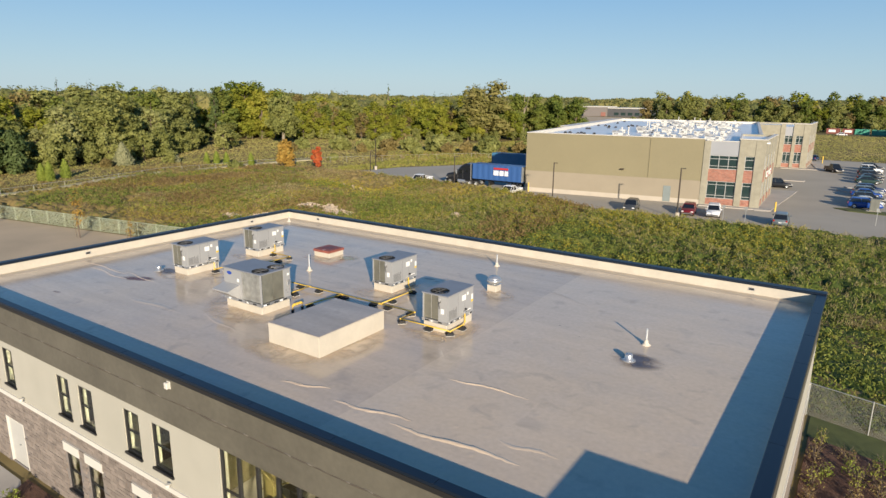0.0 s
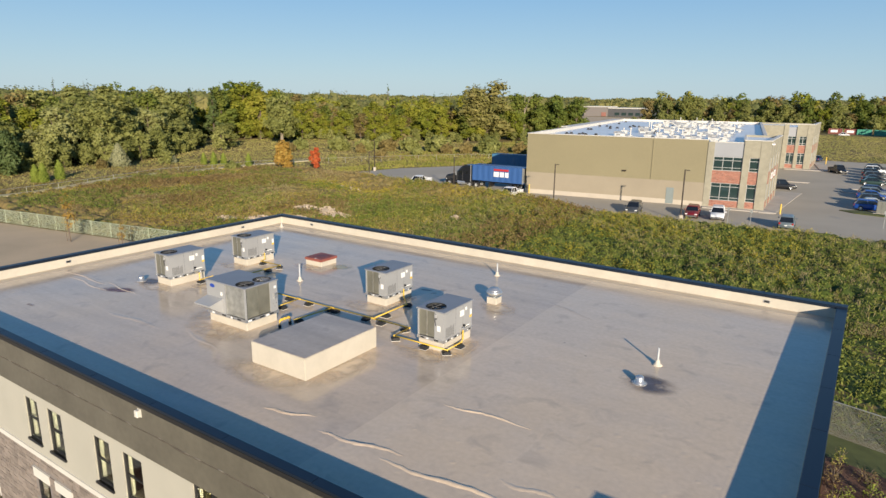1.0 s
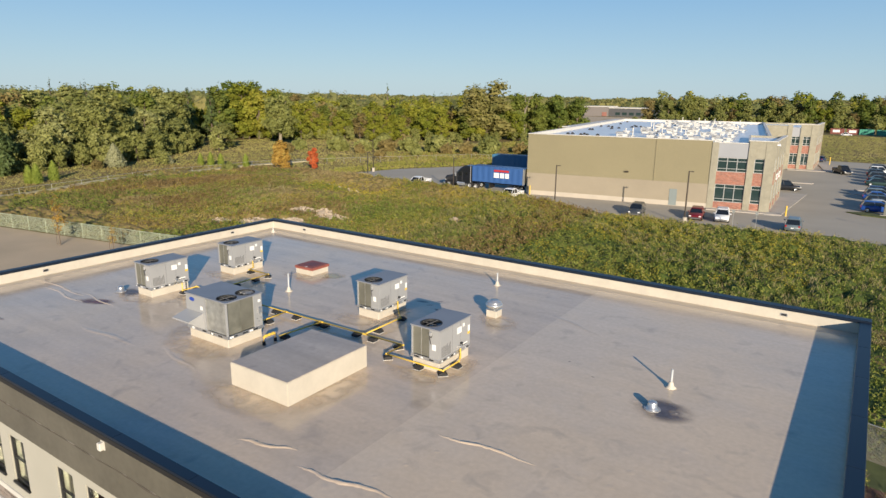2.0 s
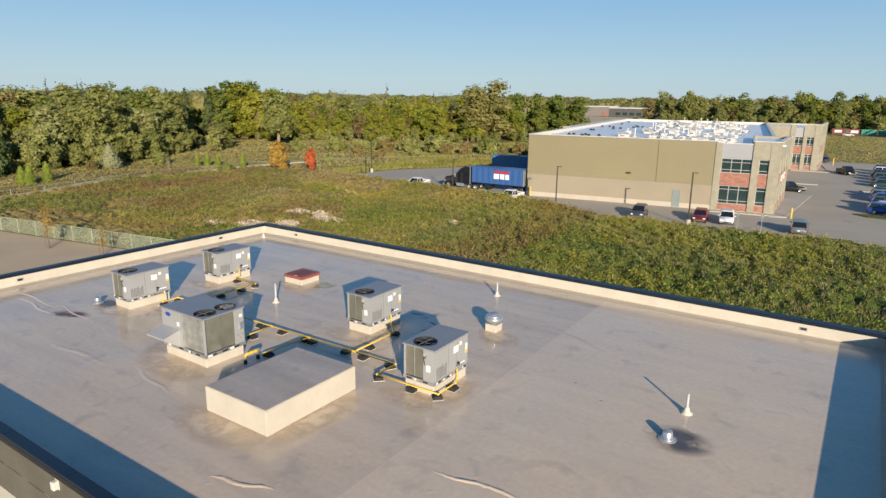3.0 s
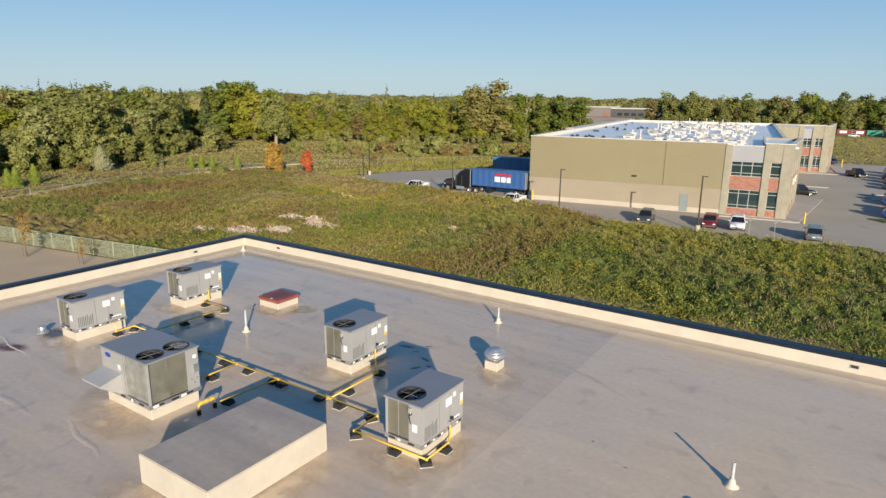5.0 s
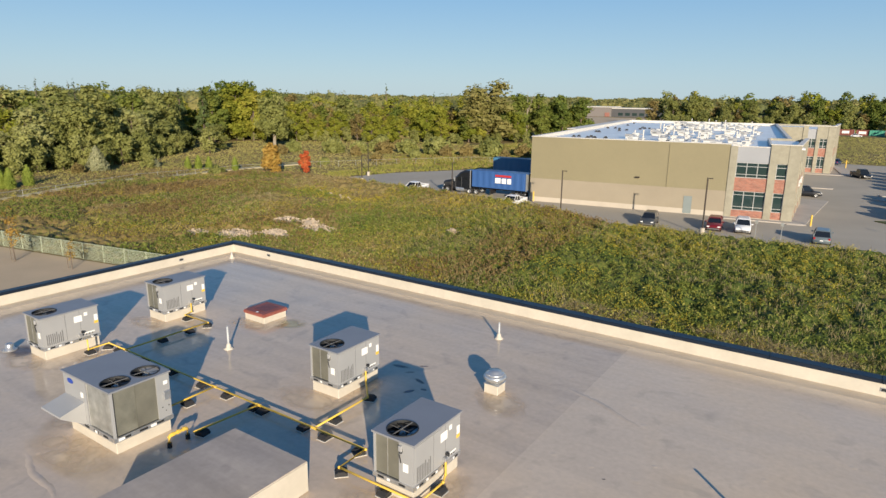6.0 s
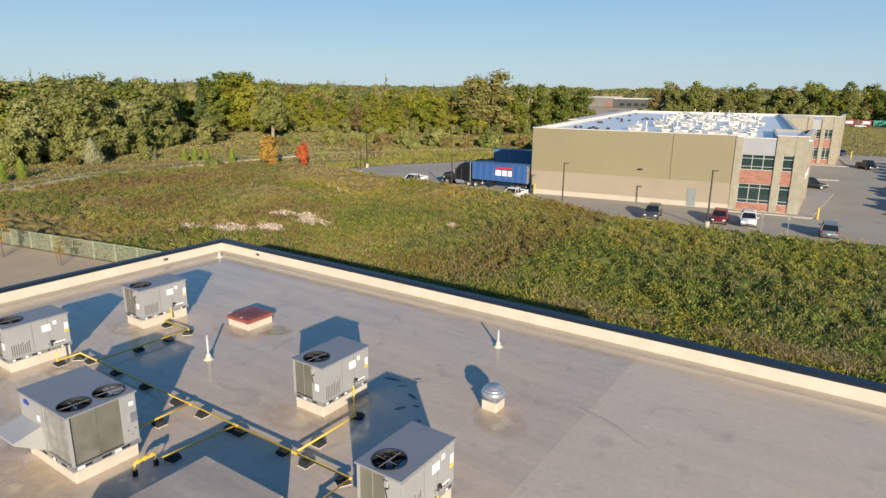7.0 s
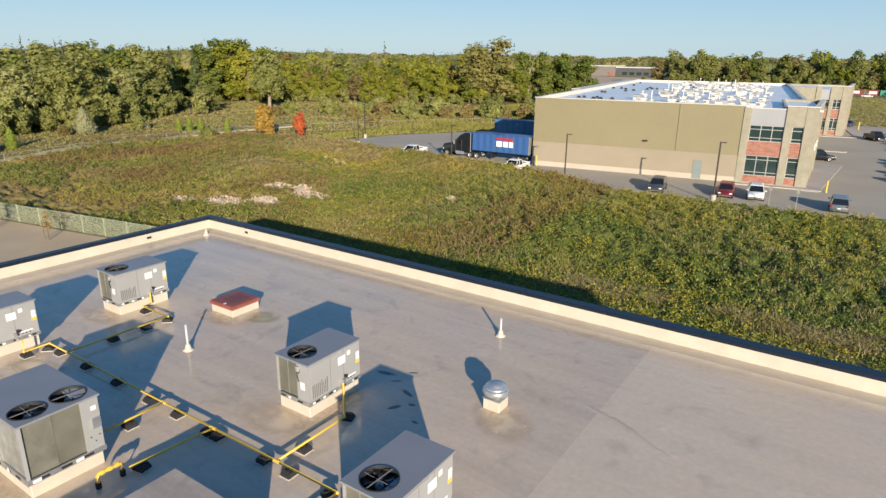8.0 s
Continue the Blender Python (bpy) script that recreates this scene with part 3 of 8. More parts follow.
part("fascia", boxes([(0.06, BX - 0.06, WY - 0.03, WY + 0.2, Z_F, RZ + 0.27)]), M["fascia"], office, "dark grey weathered fascia band")
part("fascia_seam", boxes([(0.06, BX - 0.06, WY - 0.036, WY - 0.028, 7.47, 7.5)]), M["fascia"], office)
M["drip"] = mat("drip_mark", (0.15, 0.138, 0.115), 0.7, var=0.25, scale=0.3, fine=20, bump=0.1)
rf = random.Random(9)
M["mark"] = mat("brown_seam", (0.088, 0.074, 0.058), 0.8, var=0.3, scale=0.3, fine=20, bump=0.1)
sag = [(0.3 + k * 0.16, WY - 0.03, 7.485 + 0.035 * noise.noise((k * 0.11, 2.0, 0.0)) + 0.02 * noise.noise((k * 0.5, 5.0, 0.0))) for k in range(208)]
part("lap_joint", tube(bmesh.new(), sag, [0.018 + 0.03 * abs(noise.noise((k * 0.17, 8.0, 0.0))) for k in range(208)], 6), M["mark"], office, "wavy brown lap joint", smooth=True)
for k in range(30):
    x = 0.8 + k * 1.09 + rf.uniform(-0.45, 0.45)
    z = 7.5 + 0.035 * noise.noise(((x - 0.3) / 0.16 * 0.11, 2.0, 0.0))
    w_ = rf.uniform(0.2, 0.75)
    bm = bmesh.new()
    tube(bm, [(x, WY - 0.029, z), (x + w_ * 0.3, WY - 0.031, z + rf.uniform(0.0, 0.02)), (x + w_ * 0.7, WY - 0.031, z + rf.uniform(-0.03, 0.01)), (x + w_, WY - 0.029, z - rf.uniform(0.0, 0.03))], [0.006, rf.uniform(0.015, 0.03), rf.uniform(0.012, 0.025), 0.005], 6)
    part("drip_mark", bm, M["drip"], office, smooth=True)
up_holes = [(a, b, *UP) for a, b in PAIRS] + [(*CURT, Z_B1, Z_F)]
part("wall", wall_with_holes('y', WY, 0.3, 0.06, BX - 0.06, Z_B1, Z_F, up_holes), M["stucco"], office, "cream stucco upper wall")
part("band", boxes([(0.06, CURT[0], WY - 0.05, WY + 0.25, Z_B0, Z_B1), (CURT[1], BX - 0.06, WY - 0.05, WY + 0.25, Z_B0, Z_B1)]), M["whitetrim"], office, "white stone band")
lo_holes = [(a, b, *LO) for a, b in LOWW] + [DOOR, (*CURT, 0.9, Z_B0)]
part("wall", wall_with_holes('y', WY + 0.02, 0.3, 0.06, BX - 0.06, GZ - 0.3, Z_B0, lo_holes), M["mortar"], office, "grey stone lower wall")
def stone_courses():
    """The stone base laid in courses of uneven blocks, one joined mesh."""
    r = random.Random(4)
    bm = bmesh.new()
    z = GZ - 0.1
    hole = [(a - 0.02, b + 0.02, LO[0] - 0.1, LO[1] + 0.4) for a, b in LOWW] + [(DOOR[0] - 0.02, DOOR[1] + 0.02, 0, DOOR[3] + 0.02), (CURT[0] - 0.02, CURT[1] + 0.02, 0, 9)]
    while z < Z_B0 - 0.1:
        h_ = min(0.15, Z_B0 - 0.01 - z)
        x = 0.1 - r.uniform(0, 0.3)
        while x < BX - 0.2:
            w = r.uniform(0.2, 0.46)
            x0, x1 = max(0.08, x), min(BX - 0.08, x + w - 0.012)
            if x1 - x0 > 0.05 and not any(x1 > q[0] and x0 < q[1] and z + h_ > q[2] and z < q[3] for q in hole):
                quadbox(bm, x0, x1, WY - 0.005 - r.uniform(0, 0.02), WY + 0.03, z, z + h_ - 0.012)
            x += w
        z += h_
    return bm


tagged(part("stone_facing", stone_courses(), M["stone"], office, "grey split-face stone facing"), kind="stuff")
for nm, m_, z0, z1 in (("fascia", "fascia", Z_F, RZ + 0.27), ("wall", "stucco", Z_B1, Z_F), ("band", "whitetrim", Z_B0, Z_B1), ("wall", "stone", GZ - 0.3, Z_B0)):
    o = 0.03 if nm == "fascia" else (0.05 if nm == "band" else 0.0)
    part(nm, boxes([(BX - 0.3, BX - 0.1 + o, WY + 0.32, -0.32, z0, z1)]), M[m_], office)
    part(nm, boxes([(0.06, BX - 0.1 + o, -0.2, -0.1 + o, z0, z1)]), M[m_], office)
    part(nm, boxes([(0.1 - o, 0.2, WY + 0.32, -0.22, z0, z1)]), M[m_], office)
part("floor_slab", boxes([(0.45, BX - 0.45, WY + 0.35, -0.5, 4.0, 4.25)]), M["concrete"], office)
M["inside"] = mat("inside_paint", (0.14, 0.118, 0.06), 0.8, var=0.08, scale=1.5, fine=20, bump=0.05)
part("inner_wall", boxes([(0.45, BX - 0.45, WY + 3.4, WY + 3.5, GZ, 3.99), (0.45, BX - 0.45, WY + 3.4, WY + 3.5, 4.26, 7.5), (9.3, 9.4, WY + 0.35, WY + 3.4, 4.26, 7.5), (14.0, 14.1, WY + 0.35, WY + 3.4, 4.26, 7.5), (18.9, 19.0, WY + 0.35, WY + 3.4, 4.26, 7.5), (9.3, 9.4, WY + 0.35, WY + 3.4, GZ, 3.99), (14.0, 14.1, WY + 0.35, WY + 3.4, GZ, 3.99), (18.9, 19.0, WY + 0.35, WY + 3.4, GZ, 3.99)]), M["inside"], office)
part("inner_ceiling", boxes([(0.45, BX - 0.45, WY + 0.35, WY + 3.4, 7.0, 7.1)]), M["inside"], office)
part("ground_slab", boxes([(0.4, BX - 0.4, WY + 0.3, -0.45, GZ - 0.3, GZ + 0.08)]), M["concrete"], office)
for k, x in enumerate((10.4, 12.1, 15.2, 16.8, 5.9, 21.5, 23.5)):
    part("desk", boxes([(x - 0.5, x + 0.5, WY + 0.7, WY + 1.4, 4.92, 4.97), (x - 0.48, x - 0.42, WY + 0.75, WY + 1.35, 4.26, 4.92), (x + 0.42, x + 0.48, WY + 0.75, WY + 1.35, 4.26, 4.92), (x - 0.25, x + 0.25, WY + 1.0, WY + 1.04, 5.05, 5.38)]), M["black"], office)
lx = thing("wall_lamp", pose(17.78, WY - 0.03, 7.9), "small white lamp box on the fascia", "wall lamp")
part("housing", box(-0.075, 0.075, -0.13, 0, 0.02, 0.23, 0.02), M["whitetrim"], lx)
part("back_plate", box(-0.085, 0.085, -0.012, 0, 0.0, 0.25), M["whitetrim"], lx)
lx = thing("wall_lamp", pose(4.7, WY, 4.62), "black cylinder wall lamp", "wall lamp")
part("housing", tube(bmesh.new(), [(-0.1, -0.25, 0), (0.35, -0.25, 0)], 0.12, 12), M["black"], lx)
part("arm", box(0.05, 0.15, -0.25, 0, -0.04, 0.04), M["black"], lx)
for x in (7.2, 17.35):
    cmx = thing("security_camera", pose(x, WY - 0.05, 4.42), "small white dome camera on the wall", "security camera", "wall cameras")
    part("dome", turned([(0.0, -0.1), (0.06, -0.07), (0.08, 0.0), (0.08, 0.06), (0, 0.06)], 12), M["whitetrim"], cmx, at=pose(0, -0.1, 0))
    part("bracket", box(-0.03, 0.03, -0.1, 0, 0, 0.05), M["whitetrim"], cmx)


def window(x0, x1, z0, z1, nv=1, nh=1, sill=True):
    w = new("window")
    w.parent = office
    y = WY + 0.05
    f = 0.07
    bm = boxes([(x0, x1, y, y + 0.1, z0, z0 + f), (x0, x1, y, y + 0.1, z1 - f, z1), (x0, x0 + f, y, y + 0.1, z0 + f, z1 - f), (x1 - f, x1, y, y + 0.1, z0 + f, z1 - f)])
    for i in range(1, nv):
        x = x0 + (x1 - x0) * i / nv
        quadbox(bm, x - 0.04, x + 0.04, y - 0.03, y + 0.09, z0 + f, z1 - f)
    for i in range(1, nh):
        z = z0 + (z1 - z0) * i / nh
        quadbox(bm, x0 + f, x1 - f, y + 0.02, y + 0.08, z - 0.03, z + 0.03)
    part("frame", bm, M["black"], w)
    part("pane", box(x0 + f, x1 - f, y + 0.045, y + 0.055, z0 + f, z1 - f), M["pane"], w).visible_shadow = False
    if sill:
        part("sill", box(x0 - 0.04, x1 + 0.04, WY - 0.06, y + 0.02, z0 - 0.08, z0), M["black"], w)
    return w


M["pane"] = glass("clear_pane", (0.72, 0.76, 0.66), 0.02)
pn = M["pane"].node_tree.nodes["Principled BSDF"]
pn.inputs["Transmission Weight"].default_value, pn.inputs["IOR"].default_value = 1.0, 1.45
for a, b in PAIRS:
    window(a, b, *UP, 1, 2)
for a, b in LOWW:
    window(a, b, *LO, 1, 2)
    part("lintel", box(a - 0.12, b + 0.12, WY - 0.03, WY + 0.1, LO[1] + 0.003, LO[1] + 0.38), M["whitetrim"], office, "white stone lintel")
window(CURT[0], CURT[1], 0.95, Z_F - 0.005, 9, 4, False)
M["ochre"] = mat("ochre_paint", (0.17, 0.135, 0.045), 0.8, var=0.1, scale=1.2, fine=15, bump=0.05)
part("stair_wall", boxes([(19.2, CURT[1] + 0.4, WY + 2.7, WY + 2.8, 4.26, 6.95), (20.75, 21.2, WY + 0.9, WY + 1.25, 4.26, 6.95), (23.4, 23.8, WY + 0.9, WY + 1.25, 4.26, 6.95)]), M["ochre"], office, "ochre stair hall wall")
part("stair_flight", boxes([(20.3 + 0.28 * k, 20.6 + 0.28 * k, WY + 1.3, WY + 2.5, 4.3 + 0.18 * k, 4.36 + 0.18 * k) for k in range(13)]), M["black"], office, "dark stair flight")
for zz in (0.35, 0.9):
    part("stair_rail", tube(bmesh.new(), [(20.2, WY + 1.25, 4.3 + zz), (24.0, WY + 1.25, 6.75 + zz * 0.1)], 0.025, 6), M["ochre"], office, "ochre stair rail")
part("stair_rail", tube(bmesh.new(), [(24.2, WY + 0.8, 5.3), (27.2, WY + 0.8, 5.3)], 0.025, 6), M["ochre"], office)
part("stair_rail", tube(bmesh.new(), [(20.2, WY + 0.7, 6.3), (22.6, WY + 0.7, 5.0)], 0.025, 6), M["ochre"], office)
M["doorpaint"] = mat("off_white_door", (0.46, 0.455, 0.43), 0.5, var=0.05, scale=0.8, fine=30, bump=0.02)
sd = new("door")
sd.parent = office
part("leaf", box(DOOR[0] + 0.05, (DOOR[0] + DOOR[1]) / 2 - 0.005, WY + 0.08, WY + 0.13, DOOR[2], DOOR[3] - 0.05), M["doorpaint"], sd)
part("leaf", box((DOOR[0] + DOOR[1]) / 2 + 0.005, DOOR[1] - 0.05, WY + 0.08, WY + 0.13, DOOR[2], DOOR[3] - 0.05), M["doorpaint"], sd)
part("door_frame", boxes([(DOOR[0], DOOR[0] + 0.05, WY, WY + 0.16, DOOR[2], DOOR[3]), (DOOR[1] - 0.05, DOOR[1], WY, WY + 0.16, DOOR[2], DOOR[3]), (DOOR[0] + 0.05, DOOR[1] - 0.05, WY, WY + 0.16, DOOR[3] - 0.05, DOOR[3])]), M["whitetrim"], sd)
part("handle", box((DOOR[0] + DOOR[1]) / 2 + 0.06, (DOOR[0] + DOOR[1]) / 2 + 0.20, WY + 0.03, WY + 0.08, 1.8, 1.84), M["steel"], sd)


# ---- things on the roof ----
def plate_with_hole(bm, x0, x1, y0, y1, z, cx, cy, r, n=32):
    """A flat plate with a round hole."""
    ring = [bm.verts.new((cx + r * math.cos(2 * math.pi * k / n), cy + r * math.sin(2 * math.pi * k / n), z)) for k in range(n)]
    outer = []
    for k in range(n):
        a = 2 * math.pi * k / n
        dx, dy = math.cos(a), math.sin(a)
        t = min((x1 - cx) / dx if dx > 1e-9 else 1e9, (x0 - cx) / dx if dx < -1e-9 else 1e9, (y1 - cy) / dy if dy > 1e-9 else 1e9, (y0 - cy) / dy if dy < -1e-9 else 1e9)
        outer.append((cx + dx * t, cy + dy * t))
    corners = [(x1, y1), (x0, y1), (x0, y0), (x1, y0)]
    ov = [bm.verts.new((x, y, z)) for x, y in outer]
    for k in range(n):
        j = (k + 1) % n
        a, b = outer[k], outer[j]
        extra = [c for c in corners if (abs(a[0] - c[0]) < 1e-6 or abs(a[1] - c[1]) < 1e-6) and (abs(b[0] - c[0]) < 1e-6 or abs(b[1] - c[1]) < 1e-6) and not (abs(a[0] - b[0]) < 1e-6 or abs(a[1] - b[1]) < 1e-6)]
        mid = [bm.verts.new((*extra[0], z))] if extra else []
        bm.faces.new([ring[k], ov[k], *mid, ov[j], ring[j]])
    return ring


def fan(parent, cx, cy, z, r):
    """A condenser fan in its well: ring, blades, hub and a wire guard."""
    bm = bmesh.new()
    n = 32
    a = [bm.verts.new((cx + r * math.cos(2 * math.pi * k / n), cy + r * math.sin(2 * math.pi * k / n), z)) for k in range(n)]
    b = [bm.verts.new((v.co.x, v.co.y, z - 0.28)) for v in a]
    for k in range(n):
        bm.faces.new((a[k], b[k], b[(k + 1) % n], a[(k + 1) % n]))
    bm.faces.new(b)
    # the well's shade is put into its near-black colour
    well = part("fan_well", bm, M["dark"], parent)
    for i in range(4):
        bm = bmesh.new()
        a0 = i * math.pi / 2 + 0.5
        rows = []
        for rr, tw in ((0.08, 0.34), (r * 0.5, 0.46), (r * 0.94, 0.58)):
            line = []
            for s in (-1, -0.33, 0.33, 1):
                an = a0 + s * tw
                line.append(bm.verts.new((cx + rr * math.cos(an), cy + rr * math.sin(an), z - 0.07 + s * 0.05 - 0.012 * s * s)))
            rows.append(line)
        for p, q in zip(rows, rows[1:]):
            for k in range(3):
                bm.faces.new((p[k], p[k + 1], q[k + 1], q[k]))
        ret = bmesh.ops.extrude_face_region(bm, geom=bm.faces[:])
        for g in ret["geom"]:
            if isinstance(g, bmesh.types.BMVert):
                g.co.z -= 0.008
        part("fan_blade", bm, M["blade"], well, smooth=True)
    part("fan_hub", turned([(0.0, 0.06), (0.06, 0.06), (0.09, 0.02), (0.09, -0.08), (0, -0.08)], 14), M["grey"], well, at=pose(cx, cy, z - 0.14))
    bm = bmesh.new()
    tube(bm, [(cx - 0.02, cy - r, z + 0.006), (cx + 0.02, cy + r, z + 0.006)], 0.011, 5)
    tube(bm, [(cx - r, cy + 0.02, z - 0.03), (cx + r, cy - 0.02, z - 0.03)], 0.008, 4)
    part("fan_guard", bm, M["slot"], well)
    rim = bmesh.new()
    pts = [(cx + r * math.cos(2 * math.pi * k / 28), cy + r * math.sin(2 * math.pi * k / 28), z + 0.008) for k in range(29)]
    tube(rim, pts, 0.014, 5)
    part("fan_ring", rim, M["dark"], well)


def roof_unit(x0, y0, w, d, top):
    """A single-fan packaged unit on its curb. Coil and fan at the -y end, service side on +x."""
    u = thing("rooftop_unit", pose(x0, y0, RZ), "grey packaged air-conditioning unit with one fan on a cream curb", "air conditioner", "rooftop units")
    h = top - RZ
    c = 0.34
    part("curb", box(0.05, w - 0.05, 0.05, d - 0.05, 0, c, 0.01), M["cream"], u, "cream membrane-wrapped curb")
    bm = boxes([(0, w, 0, 0.05, c, c + 0.11), (0, w, d - 0.05, d, c, c + 0.11), (0, 0.05, 0.05, d - 0.05, c, c + 0.11), (w - 0.05, w, 0.05, d - 0.05, c, c + 0.11)])
    rail = part("base_rail", bm, M["galv"], u, "galvanised base rail")
    # thin black plates on the rail, painted shade instead of cut slots
    for k in range(4):
        y = 0.2 + k * (d - 0.4) / 3.2
        part("rail_slot", box(w - 0.002, w + 0.004, y, y + 0.16, c + 0.03, c + 0.085), M["dark"], rail)
    for k in range(2):
        x = 0.15 + k * 0.6
        part("rail_slot", box(x, x + 0.18, -0.004, 0.002, c + 0.03, c + 0.085), M["dark"], rail)
    z0, z1 = c + 0.11, h - 0.04
    # cabinet with a recessed coil at the -y end and on the back
    part("cabinet", boxes([(0.02, w - 0.02, d * 0.42, d - 0.02, z0, z1), (w - 0.42, w - 0.02, 0.02, d * 0.42, z0, z1)]), M["grey"], u, "grey enamelled sheet-metal cabinet")
    part("coil", boxes([(0.07, w - 0.42, 0.05, 0.12, z0 + 0.02, z1), (0.05, 0.12, 0.12, d * 0.42, z0 + 0.02, z1)]), M["coil"], u, "olive-grey finned condenser coil")
    part("corner_post", box(0.02, 0.075, 0.02, 0.075, z0, z1), M["grey"], u)
    part("coil_divider", box((w - 0.36) / 2, (w - 0.36) / 2 + 0.015, 0.043, 0.052, z0 + 0.02, z1), M["galv"], u)
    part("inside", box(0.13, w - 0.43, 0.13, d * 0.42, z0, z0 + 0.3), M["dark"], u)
    # lid with the fan well
    bm = bmesh.new()
    r = 0.36
    cx, cy = w * 0.46, 0.43
    plate_with_hole(bm, -0.015, w + 0.015, -0.015, cy * 2, h, cx, cy, r)
    quadbox(bm, -0.015, w + 0.015, cy * 2, d + 0.015, h - 0.045, h)
    for q in ((-0.015, w + 0.015, -0.015, 0.0, h - 0.045, h - 0.001), (-0.015, 0.0, 0.0, cy * 2, h - 0.045, h - 0.001), (w, w + 0.015, 0.0, cy * 2, h - 0.045, h - 0.001)):
        quadbox(bm, *q)
    part("lid", bm, M["greytop"], u, "flat grey lid")
    fan(u, cx, cy, h, r)
    # service side
    lou = part("louver_panel", box(w - 0.022, w - 0.014, 0.10, d * 0.40, z0 + 0.02, z1 - 0.08), M["grey"], u, "louvred panel")
    for k in range(9):
        y = 0.14 + k * 0.062
        # raised strips, with the shade of the louvre slots put into their grey
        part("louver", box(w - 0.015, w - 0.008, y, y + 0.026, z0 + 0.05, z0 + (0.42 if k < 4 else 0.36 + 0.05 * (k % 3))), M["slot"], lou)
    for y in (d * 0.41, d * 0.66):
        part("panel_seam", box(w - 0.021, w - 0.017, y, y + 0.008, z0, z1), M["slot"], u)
    part("label", box(w - 0.019, w - 0.014, d * 0.56, d * 0.70, z1 - 0.42, z1 - 0.2), M["white"], u, "white data label")
    part("label", box(w - 0.019, w - 0.014, d * 0.74, d * 0.80, z1 - 0.26, z1 - 0.14), M["white"], u)
    part("label", box(w - 0.019, w - 0.014, d * 0.915, d * 0.975, z1 - 0.52, z1 - 0.30), M["white"], u)
    part("warning_sticker", box(w - 0.019, w - 0.0135, d * 0.905, d * 0.98, z1 - 0.62, z1 - 0.525), M["yellow"], u, "yellow warning sticker")
    part("label", box(w - 0.019, w - 0.014, d * 0.72, d * 0.90, z0 + 0.10, z0 + 0.145), M["white"], u)
    part("gas_valve", box(w - 0.02, w + 0.07, d * 0.60, d * 0.655, z0 + 0.06, z0 + 0.16, 0.01), M["galv"], u)
    part("vent_cap", tube(bmesh.new(), [(w - 0.02, d * 0.68, z0 + 0.2), (w + 0.06, d * 0.68, z0 + 0.2)], 0.045, 10), M["dark"], u)
    part("label", box(w - 0.30, w - 0.16, 0.012, 0.0195, z0 + 0.30, z0 + 0.50), M["white"], u)
    part("ring_handle", tube(bmesh.new(), [(w - 0.36 + 0.045 * math.cos(k * math.pi / 6), 0.008, z1 - 0.2 + 0.08 * math.sin(k * math.pi / 6)) for k in range(13)], 0.012, 5), M["dark"], u)
    for k in range(5):
        part("sticker", box(w + 0.0005, w + 0.004, 0.12 + k * 0.36, 0.2 + k * 0.36, c + 0.025, c + 0.08), M["white"], rail)
    part("sticker", box(0.42, 0.5, -0.004, -0.0005, c + 0.025, c + 0.085), M["white"], rail)
    part("drip_trim", box(w - 0.021, w - 0.008, 0.03, d * 0.56, z1 - 0.075, z1 - 0.06), M["grey"], u)
    for k in range(4):
        part("knockout", box(w - 0.02, w - 0.013, d * (0.68 + 0.055 * k), d * (0.70 + 0.055 * k), z0 + 0.055, z0 + 0.095), M["dark"], u)
    part("disconnect_switch", box(w - 0.4, w - 0.31, -0.035, 0.02, z1 - 0.22, z1 - 0.08, 0.01), M["grey"], u)
    part("cable", tube(bmesh.new(), [(w - 0.355, -0.02, z1 - 0.22), (w - 0.36, -0.03, z1 - 0.3), (w - 0.35, 0.0, z0 + 0.5)], 0.012, 6), M["black"], u)
    return u


M["hood"] = mat("pale_hood", (0.36, 0.365, 0.37), 0.45, 0.1, var=0.06, scale=0.6, fine=30, bump=0.02)
M["guard"] = mat("coil_guard", (0.38, 0.38, 0.355), 0.4, 0.5, var=0.4, scale=0.3, fine=120, bump=0.25)
M["dented"] = mat("dented_guard", (0.25, 0.245, 0.20), 0.4, 0.45, var=0.28, scale=0.35, fine=120, bump=0.25)
M["blade"] = mat("fan_blade", (0.022, 0.024, 0.027), 0.38, 0.0, var=0.1, scale=0.3, fine=30, bump=0)
# grey that paints in the shade of slots and seams; also plain dark trim
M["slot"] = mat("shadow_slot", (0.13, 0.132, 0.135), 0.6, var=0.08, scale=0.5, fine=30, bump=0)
unit = roof_unit(16.40, -10.01, 1.165, 1.9, 9.49)
for x, y in ((21.17, -12.705), (6.56, -13.66), (6.44, -9.22)):
    copy_thing(unit, pose(x, y, RZ))


